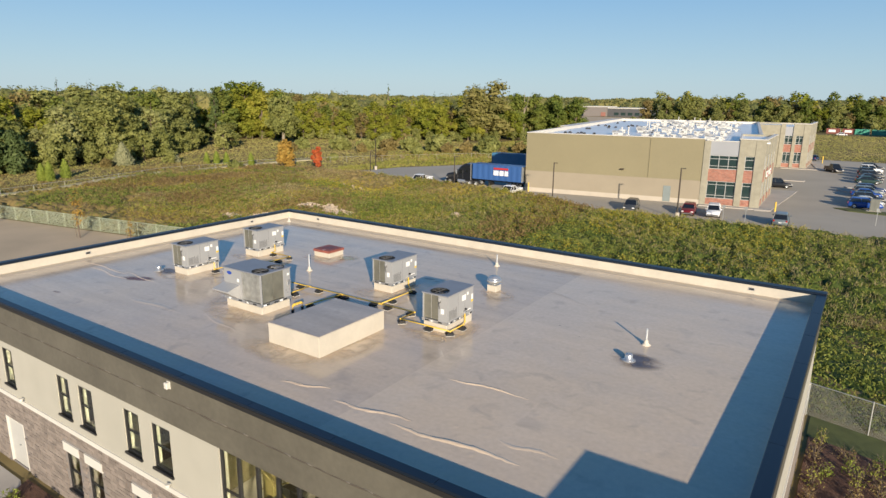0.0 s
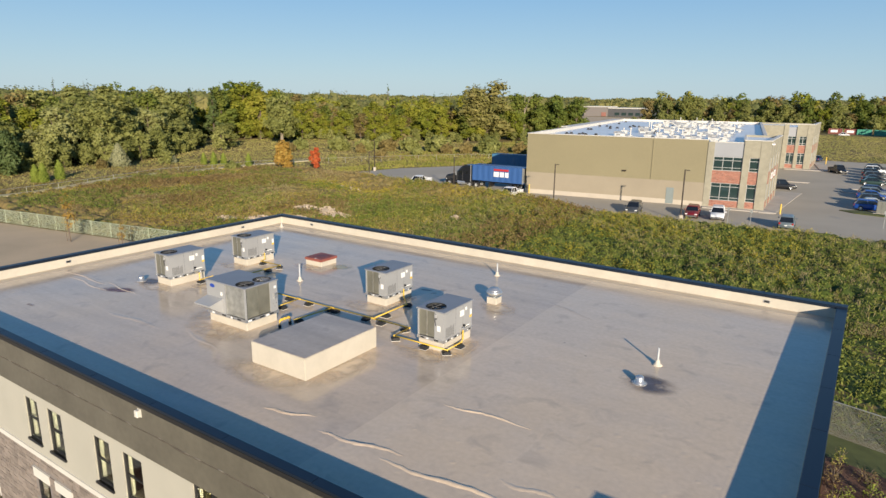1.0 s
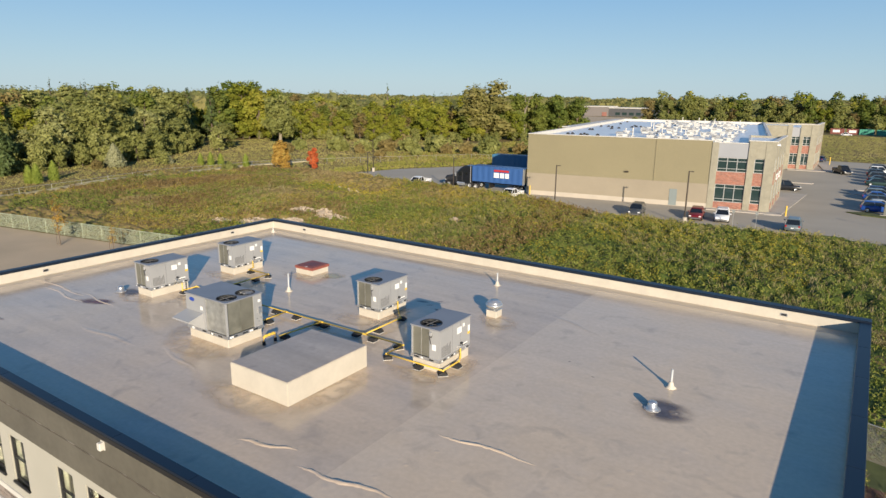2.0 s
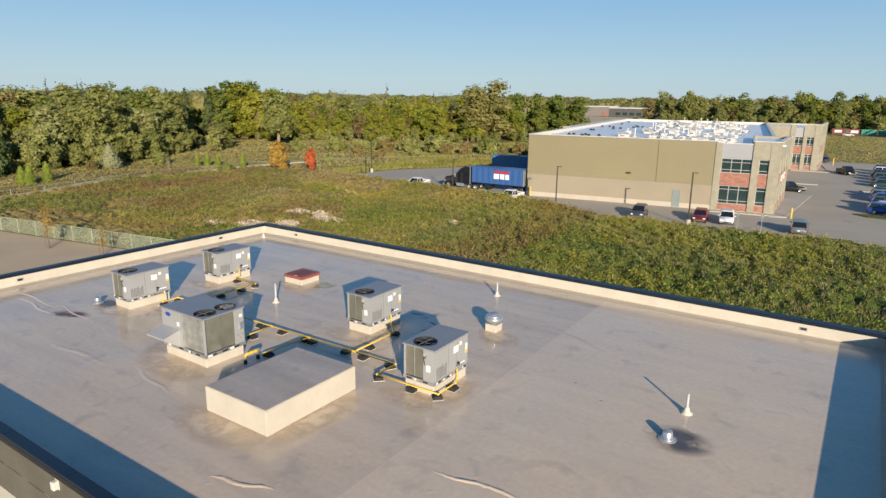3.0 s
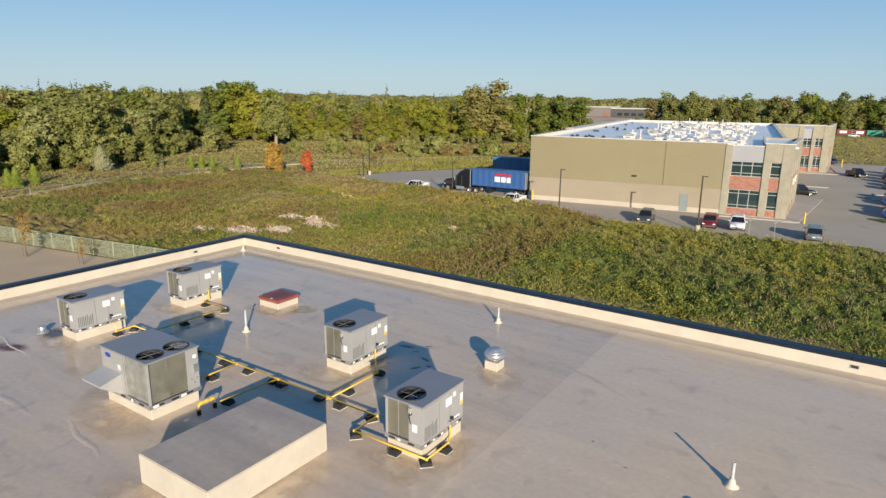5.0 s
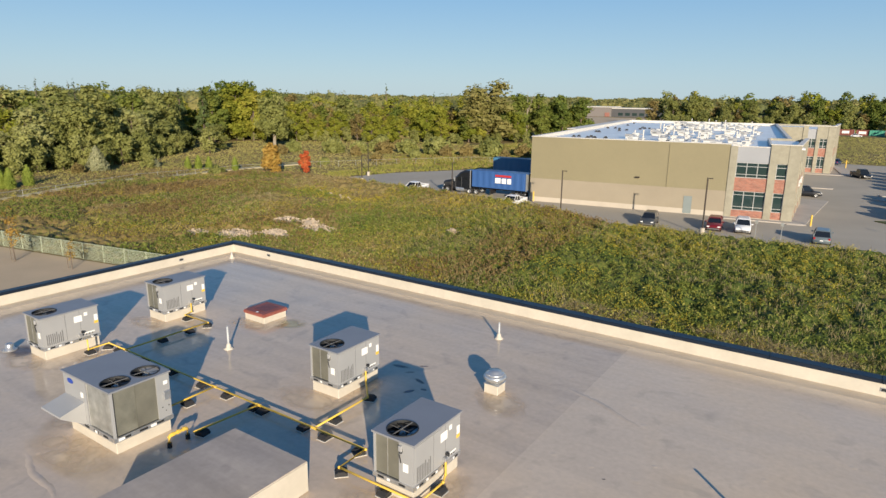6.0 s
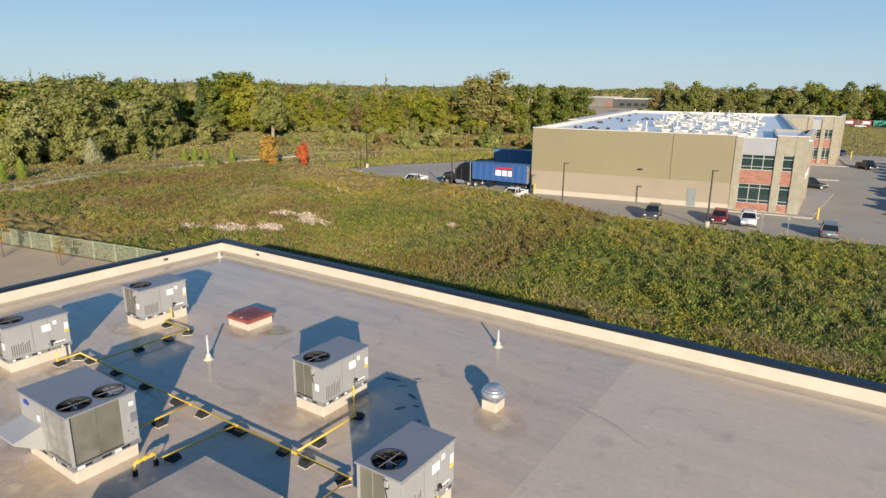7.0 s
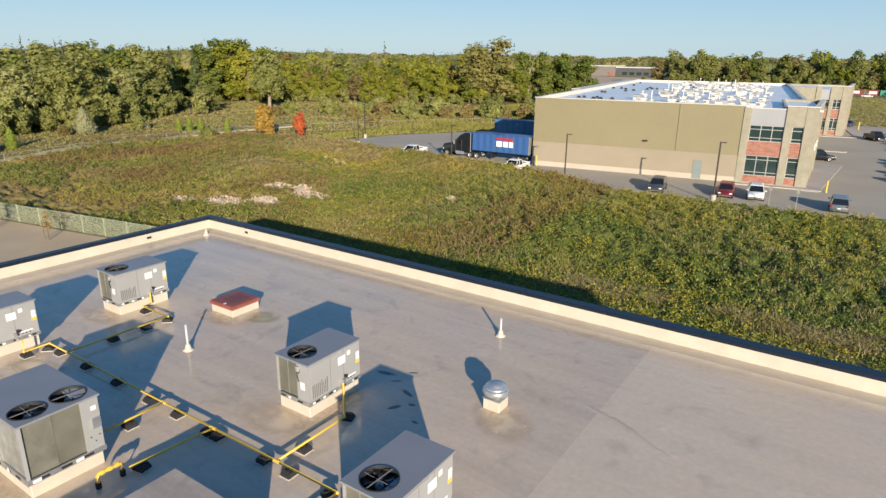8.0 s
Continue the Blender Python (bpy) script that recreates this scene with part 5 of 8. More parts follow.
def bay(parent, place, x0, x1, cols, panel=True):
    """A two-storey bay: brick, windows with mullions, panel above. Lies in y=0, facing -y."""
    def glz(z0, z1):
        w = new("window")
        w.matrix_basis = place
        w.parent = parent
        for i in range(cols):
            xa, xb = x0 + (x1 - x0) * i / cols + 0.05, x0 + (x1 - x0) * (i + 1) / cols - 0.05
            part("pane", box(xa, xb, 0.12, 0.14, z0 + 0.05, z1 - 0.05), M["glass"], w)
        bm = boxes([(x0, x1, 0.05, 0.2, z0, z0 + 0.09), (x0, x1, 0.05, 0.2, z1 - 0.09, z1), (x0, x0 + 0.08, 0.05, 0.2, z0 + 0.09, z1 - 0.09), (x1 - 0.08, x1, 0.05, 0.2, z0 + 0.09, z1 - 0.09)])
        for i in range(1, cols):
            x = x0 + (x1 - x0) * i / cols
            quadbox(bm, x - 0.05, x + 0.05, 0.06, 0.19, z0 + 0.09, z1 - 0.09)
        quadbox(bm, x0 + 0.08, x1 - 0.08, 0.07, 0.18, z0 + 0.42, z0 + 0.5)
        part("frame", bm, M["mull"], w)
        bm2 = bmesh.new()
        quadbox(bm2, x0 + 0.08, x1 - 0.08, 0.07, 0.18, z1 - 0.58, z1 - 0.5)
        part("frame", bm2, M["mull"], w)
        for i in range(cols):
            xa, xb = x0 + (x1 - x0) * i / cols + 0.1, x0 + (x1 - x0) * (i + 1) / cols - 0.1
            low = (0.55, 0.9, 0.7, 1.1)[(i + int(x0)) % 4]
            part("blind", box(xa, xb, 0.16, 0.17, z0 + low, z1 - 0.6), M["greenblind"], w, "green window blind")
    glz(5.62, 7.7)
    glz(1.14, 3.78)
    part("spandrel", box(x0, x1, 0.0, 0.3, 3.78, 5.62), M["brickwall"], parent, "red brick spandrel", at=place)
    part("spandrel", box(x0, x1, 0.0, 0.3, 0.2, 1.14), M["brickwall"], parent, "red brick spandrel", at=place)
    part("sill", box(x0 - 0.02, x1 + 0.02, -0.08, 0.1, -0.2, 0.2), M["strip"], parent, at=place)
    if panel:
        part("panel", box(x0, x1, 0.02, 0.3, 7.7, H - 0.35), M["panel"], parent, "pale grey metal panel", at=place)


M["redmark"] = mat("red_marking", (0.45, 0.03, 0.03), 0.5, var=0.1, scale=1, fine=10, bump=0)
M["greenblind"] = mat("green_tint", (0.10, 0.17, 0.14), 0.3, var=0.15, scale=1.5, fine=4, bump=0)
part("pier", box(28.3, 29.2, -0.12, 0.4, -0.2, H - 0.3), M["block"], ware, "buff block pier")
bay(ware, pose(0, 0, 0), 29.2, 33.2, 3)
part("pier", box(33.2, 34.1, -0.15, 0.4, -0.2, H + 0.05), M["block"], ware)
bay(ware, pose(0, 0, 0), 34.1, 35.4, 1, False)
part("pier", box(34.1, 35.4, -0.1, 0.4, 7.7, H + 0.05), M["block"], ware)
part("pier", box(35.4, 36.75, -0.15, 1.2, -0.2, H + 0.05), M["block"], ware)
part("roof_edge", boxes([(33.1, 36.85, -0.25, 0.5, H + 0.05, H + 0.16), (29, 33.1, -0.05, 0.4, H - 0.35, H - 0.25)]), M["whitetrim"], ware)
side = Matrix.Translation((36.62, 0, 0)) @ Matrix.Rotation(radians(83.5), 4, 'Z')
for k, (a, b) in enumerate(((1.2, 3.6), (4.6, 8.2), (9.2, 12.8), (13.8, 16.8))):
    bay(ware, side, a, b, 2, False)
    part("pier", box(b, b + 1.0, -0.1, 0.4, -0.2, H + 0.05), M["block"], ware, at=side)
    part("pier", box(a, b, -0.04, 0.4, 7.7, H + 0.05), M["block"], ware, at=side)
part("roof_edge", box(0.4, 18, -0.15, 0.5, H + 0.052, H + 0.16), M["whitetrim"], ware, at=side)
part("sign_panel", boxes([(5.0, 7.5, -0.2, -0.1, 4.3, 5.2), (9.5, 11.5, -0.2, -0.1, 4.3, 5.2)]), M["white"], ware, "white sign panel", at=side)
part("sign_mark", boxes([(5.3, 6.0, -0.22, -0.201, 4.5, 5.0), (9.8, 10.4, -0.22, -0.201, 4.5, 5.0)]), M["redmark"], ware, at=side)
part("wall", boxes([(33.3, 38.4, 17.7, 18.0, -0.2, H)]), M["block"], ware)
part("roof", box(33.0, 37.2, 0.5, 17.7, H - 0.5, H - 0.3), M["whiteroof"], ware)
part("parapet", boxes([(33.0, 33.3, 0.4, 17.7, H - 0.5, H + 0.05)]), M["whitetrim"], ware)
# second office block at the back
HB = H + 0.3
part("pier", boxes([(36.4, 41.1, 69.0, 69.4, -0.2, H)]), M["block"], ware)
wing = Matrix.Translation((0, 69.0, 0))
part("pier", box(41.1, 42.1, 68.85, 69.4, -0.2, HB), M["block"], ware)
bay(ware, wing, 42.1, 43.8, 2)
part("pier", box(43.8, 44.5, 68.8, 69.4, -0.2, HB), M["block"], ware)
bay(ware, wing, 44.5, 46.0, 2, False)
part("pier", box(44.5, 46.0, 68.88, 69.4, 7.7, HB), M["block"], ware)
part("pier", box(46.0, 47.4, 68.8, 70.2, -0.2, HB), M["block"], ware)
wside = Matrix.Translation((47.32, 69.0, 0)) @ Matrix.Rotation(radians(81.8), 4, 'Z')
for a, b in ((1.2, 4.4), (5.4, 9.0), (10.0, 13.6), (14.6, 17.6)):
    bay(ware, wside, a, b, 2, False)
    part("pier", box(b, b + 1.0, -0.1, 0.4, -0.2, HB), M["block"], ware, at=wside)
    part("pier", box(a, b, -0.04, 0.4, 7.7, HB), M["block"], ware, at=wside)
part("wall", box(36.4, 49.9, 87.6, 88, -0.2, H), M["block"], ware)
part("roof", box(36.4, 47.0, 69.4, 87.6, H - 0.9, H - 0.4), M["whiteroof"], ware)
part("roof_edge", boxes([(41.0, 47.5, 68.7, 69.3, HB, HB + 0.12)]), M["whitetrim"], ware)
part("roof_edge", box(0.4, 18.8, -0.15, 0.5, HB + 0.002, HB + 0.12), M["whitetrim"], ware, at=wside)

part("parapet", boxes([(0.4, 36.0, 87.5, 87.6, H - 0.55, H - 0.1), (0.4, 0.5, 0.5, 87.5, H - 0.55, H - 0.1), (35.9, 36.0, 18, 87.5, H - 0.55, H - 0.1), (0.5, 28.3, 0.4, 0.5, H - 0.55, H - 0.1)]), M["whitetrim"], ware, "white membrane inner parapet")
# plant on the warehouse roof
M["offwhite"] = mat("offwhite_plant", (0.52, 0.52, 0.50), 0.5, var=0.12, scale=0.6, fine=12, bump=0.02)
RW = H - 0.55
rnd = random.Random(5)


def roof_box(u, v, w, d, h, kind):
    lab = ("white rooftop air handler on the warehouse roof", "air handler") if kind == 0 else ("grey rooftop condenser on the warehouse roof", "condenser")
    o = thing("rooftop_unit", WH @ pose(u, v, RW), lab[0], lab[1], "warehouse rooftop plant")
    part("curb", box(0.1, w - 0.1, 0.1, d - 0.1, 0, 0.3), M["offwhite"], o)
    part("cabinet", box(0, w, 0, d, 0.3, h, 0.03), M["offwhite"] if kind == 0 else M["grey"], o)
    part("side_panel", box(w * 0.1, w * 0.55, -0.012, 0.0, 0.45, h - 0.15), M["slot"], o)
    part("hood", box(w, w + 0.5, d * 0.2, d * 0.8, h * 0.5, h * 0.85, 0.05), M["galv"], o)
    return o


for i in range(112):
    v = 4 + (i % 14) * 5.9 + rnd.uniform(-2.4, 2.4)
    u = 13.0 + (i // 14) * 2.5 + rnd.uniform(-1.1, 1.1)
    if i % 4 == 3:
        p = thing("vent_stack", WH @ pose(u, v, RW), "white vent stack on the warehouse roof", "vent pipe", "warehouse vent stacks")
        hh = rnd.uniform(0.5, 1.5)
        part("pipe", turned([(0.09, 0), (0.09, hh), (0.15, hh + 0.02), (0.15, hh + 0.15), (0, hh + 0.2)], 10), M["whitetrim"], p)
        part("flashing", box(-0.3, 0.3, -0.3, 0.3, 0, 0.12), M["whitetrim"], p)
    else:
        roof_box(u, v, rnd.uniform(0.5, 1.9), rnd.uniform(0.6, 1.6), rnd.uniform(0.42, 0.85), i % 2)
for i in range(26):
    u, v = rnd.uniform(2, 20), rnd.uniform(6, 80)
    p = thing("roof_drain", WH @ pose(u, v, RW), "small dark pipe block on the warehouse roof", "pipe support", "warehouse roof blocks")
    part("base", box(-0.3, 0.3, -0.2, 0.2, 0, 0.12), M["rubber"], p)
    part("cap", box(-0.2, 0.2, -0.1, 0.1, 0.12, 0.3), M["rubber"], p)


# ---- fences, posts, lamps ----
def chain_fence(pts, h, step, mesh, label, wire=0.006, wires="steel", posts="steel"):
    """Chain-link fence: posts, rails and a woven mesh of fine crossing wires."""
    f = thing("chain_link_fence", pose(0, 0, 0), label, "fence")
    post = mesh_of("post", turned([(0.035, -0.3), (0.035, h), (0.045, h), (0, h + 0.04)], 8), M[posts])
    n = 0
    for (x0, y0), (x1, y1) in zip(pts, pts[1:]):
        L = math.hypot(x1 - x0, y1 - y0)
        k = max(1, round(L / step))
        for i in range(k + (1 if (x1, y1) == pts[-1] else 0)):
            x, y = x0 + (x1 - x0) * i / k, y0 + (y1 - y0) * i / k
            piece("post", post, f, pose(x, y, gh(x, y)))
            n += 1
        part("top_rail", tube(bmesh.new(), [(x0, y0, gh(x0, y0) + h - 0.03), (x1, y1, gh(x1, y1) + h - 0.03)], 0.024, 6), M[posts], f)
        verts, faces = [], []
        w = wire
        m = int(L / mesh)
        for i in range(m):
            for s in (-1, 1):
                a, b = i / m, (i + s * h / mesh) / m
                za, zb = 0.04, h - 0.04
                if b < 0 or b > 1:
                    e = 0.0 if b < 0 else 1.0
                    zb = za + (zb - za) * (e - a) / (b - a)
                    b = e
                pa, pb = (x0 + (x1 - x0) * a, y0 + (y1 - y0) * a), (x0 + (x1 - x0) * b, y0 + (y1 - y0) * b)
                ga, gb = gh(*pa), gh(*pb)
                dx, dy = (x1 - x0) / L * w, (y1 - y0) / L * w
                j = len(verts)
                verts += [(pa[0] - dx, pa[1] - dy, ga + za), (pa[0] + dx, pa[1] + dy, ga + za), (pb[0] + dx, pb[1] + dy, gb + zb), (pb[0] - dx, pb[1] - dy, gb + zb)]
                faces.append((j, j + 1, j + 2, j + 3))
        o = new("wire_mesh", soup("wire_mesh", verts, faces, M[wires]))
        o.parent = f
        tagged(o, kind="stuff")
    return f


chain_fence([(20, 7.6), (36.4, 3.55), (58, -1.6)], 1.83, 3.0, 0.08, "grey chain-link fence between lawn and meadow", 0.009)
chain_fence([(-95, -4.2), (-57, 2.9), (-33, 7.3), (-16.3, 10.4), (-3, 12.6)], 1.7, 3.0, 0.10, "green-grey chain-link fence along the gravel yard", 0.013, "greenwire", "greenwire")
chain_fence([(-74.6, -10), (-74.8, 10), (-76.4, 25), (-79.0, 40), (-80.7, 53), (-80.6, 64), (-75, 76), (-69, 87), (-53, 112), (-20, 128)], 1.35, 4.6, 1.6, "thin wire fence along the meadow path", 0.006)


def light_pole(x, y, h, arm=1.2, turn=0.0, base=True):
    p = thing("street_lamp", pose(x, y, GZ + 0.03, 0, 0, turn), "dark bronze car park light pole with one flat head", "street lamp", "car park lamps")
    part("base", turned([(0.3, 0), (0.3, 0.8), (0, 0.8)], 14), M["strip"], p, "pale concrete footing")
    part("pole", turned([(0.10, 0.8), (0.085, h), (0, h)], 8), M["pole"], p)
    part("arm", box(0, arm * 0.4, -0.03, 0.03, h - 0.10, h - 0.05), M["pole"], p)
    part("lamp_head", box(arm * 0.3, arm, -0.16, 0.16, h - 0.12, h - 0.04, 0.02), M["pole"], p)
    return p


light_pole(13.7, 57.2, 6.9, 0.6, turn=10)
light_pole(-5.15, 57.9, 6.3, 0.6, turn=10)
light_pole(-49.4, 66.9, 5.0, 0.6, turn=10)
light_pole(-55.0, 75.2, 6.6, 0.6, turn=-90)
light_pole(-25.8, 61.9, 5.7, 0.6, turn=10)


def bollard(x, y, h):
    b = thing("bollard", pose(x, y, GZ + 0.03), "yellow steel bollard by the drive", "bollard", "yellow bollards")
    part("post", turned([(0.11, 0), (0.11, h - 0.08), (0.07, h), (0, h)], 12), M["yellow"], b)
    part("base_ring", turned([(0.18, 0), (0.18, 0.04), (0.11, 0.05)], 12), M["concrete"], b)


bollard(24.1, 71.3, 1.5)
bollard(24.4, 160.5, 1.9)
bollard(-13.6, 66.6, 1.6)
for x, y in ((19.4, 58.2), (22.1, 58.3), (36.4, 67.9)):
    s = thing("sign_post", pose(x, y, GZ + 0.03), "thin grey sign post at the lot edge", "sign post", "sign posts")
    part("post", box(-0.03, 0.03, -0.03, 0.03, 0, 2.3), M["steel"], s)
    part("plate", box(-0.16, 0.16, -0.045, -0.032, 1.85, 2.3), M["steel"], s)
# walk and kerbs by the warehouse
kw = [WH @ Vector(p) for p in ((28.4, -1.6, 0), (38.4, -1.6, 0), (38.4, 18.5, 0), (36.5, 18.5, 0), (36.5, -0.3, 0), (28.4, -0.3, 0))]
sheet("pavement", [(p.x, p.y) for p in kw], GZ + 0.15, 0.4, M["concrete"], "pale concrete walk round the warehouse offices", "walkway")
kw = [WH @ Vector(p) for p in ((42, 66.5, 0), (52, 66.5, 0), (52, 88, 0), (49.7, 88, 0), (49.7, 68.6, 0), (42, 68.6, 0))]
sheet("pavement", [(p.x, p.y) for p in kw], GZ + 0.15, 0.4, M["concrete"], "pale concrete walk round the rear offices", "walkway")
sheet("lawn", [(31.0, 80.5), (33, 78.6), (42, 77.0), (44, 79.5), (33, 81.5)], GZ + 0.16, 0.4, M["lawn"], "small kerbed grass island in the car park", "grass island")
sheet("pavement", [(30.2, 103.5), (33, 102.0), (44, 103), (44, 106), (33, 106)], GZ + 0.16, 0.4, M["concrete"], "kerbed island in the car park", "traffic island")


sheet("pavement", [(21.4, 70.6), (23.4, 71.0), (24.6, 97.0), (20.2, 97.0), (20.6, 80)], GZ + 0.10, 0.3, M["concrete"], "pale concrete walk beside the warehouse offices", "walkway")
sheet("traffic_island", [(19.4, 113.2), (24.2, 113.8), (24.3, 115.2), (19.3, 114.8)], GZ + 0.16, 0.3, M["concrete"], "pale concrete island in the car park", "kerb")
sheet("traffic_island", [(31.6, 108.6), (38, 109.4), (38, 111.6), (31.4, 110.4)], GZ + 0.16, 0.3, M["concrete"], "pale concrete island between parking rows", "kerb")
M["cabinet"] = mat("olive_grey_cabinet", (0.17, 0.175, 0.155), 0.5, var=0.1, scale=0.8, fine=20, bump=0.03)
ub = thing("utility_cabinet", pose(36.1, 80.6, GZ + 0.06), "grey metal utility cabinet on the grass island", "utility box")
part("plinth", box(-0.95, 0.95, -0.75, 0.75, -0.2, 0.15), M["concrete"], ub)
part("cabinet", box(-0.6, 0.6, -0.5, 0.5, 0.15, 1.9, 0.03), M["cabinet"], ub)
part("door", box(-0.53, -0.02, -0.525, -0.5, 0.25, 1.8), M["cabinet"], ub)
part("door", box(0.02, 0.53, -0.525, -0.5, 0.25, 1.8), M["cabinet"], ub)


# ---- vehicles ----
def loft(sections):
    """Closed loft of equal-length point rings."""
    bm = bmesh.new()
    rings = [[bm.verts.new(p) for p in s] for s in sections]
    n = len(rings[0])
    for a, b in zip(rings, rings[1:]):
        for k in range(n):
            bm.faces.new((a[k], a[(k + 1) % n], b[(k + 1) % n], b[k]))
    bm.faces.new(rings[0][::-1]); bm.faces.new(rings[-1])
    return bm


def wheel(parent, x, y, r, w, s):
    t = part("wheel", turned([(r * 0.6, -w / 2), (r * 0.94, -w / 2), (r, -w * 0.35), (r, w * 0.35), (r * 0.94, w / 2), (r * 0.6, w / 2)], 18), M["rubber"], parent, "black tyre", at=pose(x, y, r, 90, 0, 0))
    part("rim", turned([(r * 0.62, -w * 0.4), (r * 0.62, w * 0.45), (r * 0.5, w * 0.38), (r * 0.15, w * 0.42), (0, w * 0.42)], 14), M["galv"], t, at=pose(0, 0, 0, 0 if s < 0 else 180, 0, 0))


def car(x, y, turn, col, L=4.6, W=1.84, h=1.65, kind="suv", label="", cat="car"):
    """Front towards +x. kind: suv, sedan or pickup."""
    v = thing("car" if kind != "pickup" else "pickup_truck", pose(x, y, GZ + 0.03, 0, 0, turn), label, cat, "parked vehicles")
    f, b, w = L / 2, -L / 2, W / 2
    deck = 1.0 if kind != "sedan" else 0.88
    hood = deck - 0.02
    tail = deck if kind != "sedan" else 0.95
    stations = [(b, 0.38, tail - 0.25, 0.88), (b + 0.12, 0.28, tail, 0.95), (b + L * 0.3, 0.22, deck + 0.03, 1.0), (f - L * 0.3, 0.22, deck, 1.0), (f - 0.35, 0.26, hood - 0.12, 0.95), (f - 0.05, 0.34, hood - 0.3, 0.86), (f, 0.4, hood - 0.42, 0.82)]
    secs = []
    for sx, z0, z1, k in stations:
        a = w * k
        secs.append([(sx, -a * 0.92, z0), (sx, -a, z0 + 0.18), (sx, -a, z1 - 0.12), (sx, -a * 0.9, z1), (sx, a * 0.9, z1), (sx, a, z1 - 0.12), (sx, a, z0 + 0.18), (sx, a * 0.92, z0)])
    bd = loft(secs)
    bmesh.ops.bevel(bd, geom=bd.edges[:], offset=0.05, segments=2, affect='EDGES', clamp_overlap=True)
    part("body", bd, col, v, smooth=True)
    if kind == "suv":
        c0, c1, r0, r1 = b + 0.12, f - L * 0.27, b + 0.45, f - L * 0.43
    elif kind == "sedan":
        c0, c1, r0, r1 = b + 0.55, f - L * 0.25, b + 1.2, f - L * 0.43
    else:
        c0, c1, r0, r1 = b + L * 0.40, f - L * 0.23, b + L * 0.43, f - L * 0.36
    top = h
    g = []
    for px, z, k in ((0, deck - 0.03, 0.9), (1, top - 0.09, 0.74)):
        xa, xb = (c0, c1) if px == 0 else (r0, r1)
        g.append([(xa, -w * k, z), (xb, -w * k, z), (xb, w * k, z), (xa, w * k, z)])
    part("greenhouse", loft(g), M["carglass"], v, "dark glass")
    part("roof", loft([[(r0 - 0.06, -w * 0.76, top - 0.1), (r1 + 0.08, -w * 0.76, top - 0.1), (r1 + 0.08, w * 0.76, top - 0.1), (r0 - 0.06, w * 0.76, top - 0.1)], [(r0 + 0.1, -w * 0.62, top), (r1 - 0.12, -w * 0.62, top), (r1 - 0.12, w * 0.62, top), (r0 + 0.1, w * 0.62, top)]]), col, v)
    for sy in (-1, 1):
        for tq in (0.0, 0.52, 1.0):
            xa, xb = c0 + (c1 - c0) * tq, r0 + (r1 - r0) * tq
            part("pillar", tube(bmesh.new(), [(xa, sy * w * 0.905, deck - 0.03), (xb, sy * w * 0.745, top - 0.09)], 0.035, 4), col, v)
        part("mirror", box(c1 - 0.35, c1 - 0.2, sy * w * 1.0 - 0.1 + (0.1 * sy), sy * w * 1.0 + 0.1 + (0.1 * sy), deck + 0.02, deck + 0.16, 0.03), col, v)
        part("headlight", box(f - 0.2, f - 0.02, sy * w * 0.68 - 0.16, sy * w * 0.68 + 0.16, hood - 0.38, hood - 0.24, 0.03), M["white"], v, "clear headlight")
        part("tail_light", box(b - 0.01, b + 0.1, sy * w * 0.78 - 0.1, sy * w * 0.78 + 0.1, tail - 0.3, tail - 0.06, 0.02), M["tail"], v, "red tail light")
        for wx in (b + L * 0.19, f - L * 0.19):
            wheel(v, wx, sy * (w - 0.1), 0.35 if kind != "pickup" else 0.4, 0.24, sy)
    part("grille", box(f - 0.03, f + 0.012, -w * 0.42, w * 0.42, 0.5, hood - 0.42, 0.01), M["dark"], v)
    part("plate", box(b - 0.015, b + 0.01, -0.16, 0.16, 0.55, 0.66), M["white"], v)
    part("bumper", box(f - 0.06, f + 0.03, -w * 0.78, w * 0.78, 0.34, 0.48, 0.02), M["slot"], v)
    if kind == "pickup":
        part("bed_liner", box(b + 0.15, c0 - 0.12, -w * 0.78, w * 0.78, deck + 0.005, deck + 0.03), M["dark"], v)
        part("bed_rail", boxes([(b + 0.08, c0 - 0.05, -w * 0.92, -w * 0.8, deck, deck + 0.16), (b + 0.08, c0 - 0.05, w * 0.8, w * 0.92, deck, deck + 0.16), (b + 0.08, b + 0.16, -w * 0.8, w * 0.8, deck, deck + 0.16)]), col, v)
    return v


M["tail"] = mat("red_lens", (0.35, 0.02, 0.015), 0.25, var=0.05, scale=1, fine=20, bump=0)
P_ = {k: paint(k + "_car_paint", c) for k, c in dict(black=(0.012, 0.013, 0.016), charcoal=(0.05, 0.055, 0.06), maroon=(0.14, 0.012, 0.015), white=(0.72, 0.73, 0.74), blue=(0.012, 0.06, 0.28), silver=(0.36, 0.38, 0.40), green=(0.02, 0.045, 0.04), navy=(0.015, 0.03, 0.09), slate=(0.12, 0.15, 0.17)).items()}
car(6.6, 59.6, -82, P_["charcoal"], 4.7, 1.85, 1.62, "suv", "charcoal SUV parked at the meadow edge")
car(14.2, 61.6, -82, P_["maroon"], 4.5, 1.82, 1.55, "suv", "dark red SUV parked beside a light pole")
car(17.4, 62.2, -81, P_["white"], 4.6, 1.86, 1.66, "suv", "white SUV parked beside a red one")
car(26.0, 61.2, 93, P_["slate"], 4.7, 1.88, 1.7, "suv", "grey-green SUV driving away on the asphalt")
car(21.0, 101.2, 8, P_["black"], 4.6, 1.9, 1.8, "suv", "black SUV parked at the warehouse side")
car(21.9, 169, 80, P_["navy"], 4.4, 1.8, 1.5, "sedan", "dark blue car behind the warehouse")
car(28.0, 139.0, -62, P_["black"], 5.7, 1.98, 1.9, "pickup", "black pickup truck nosing out of a parking row", "truck")
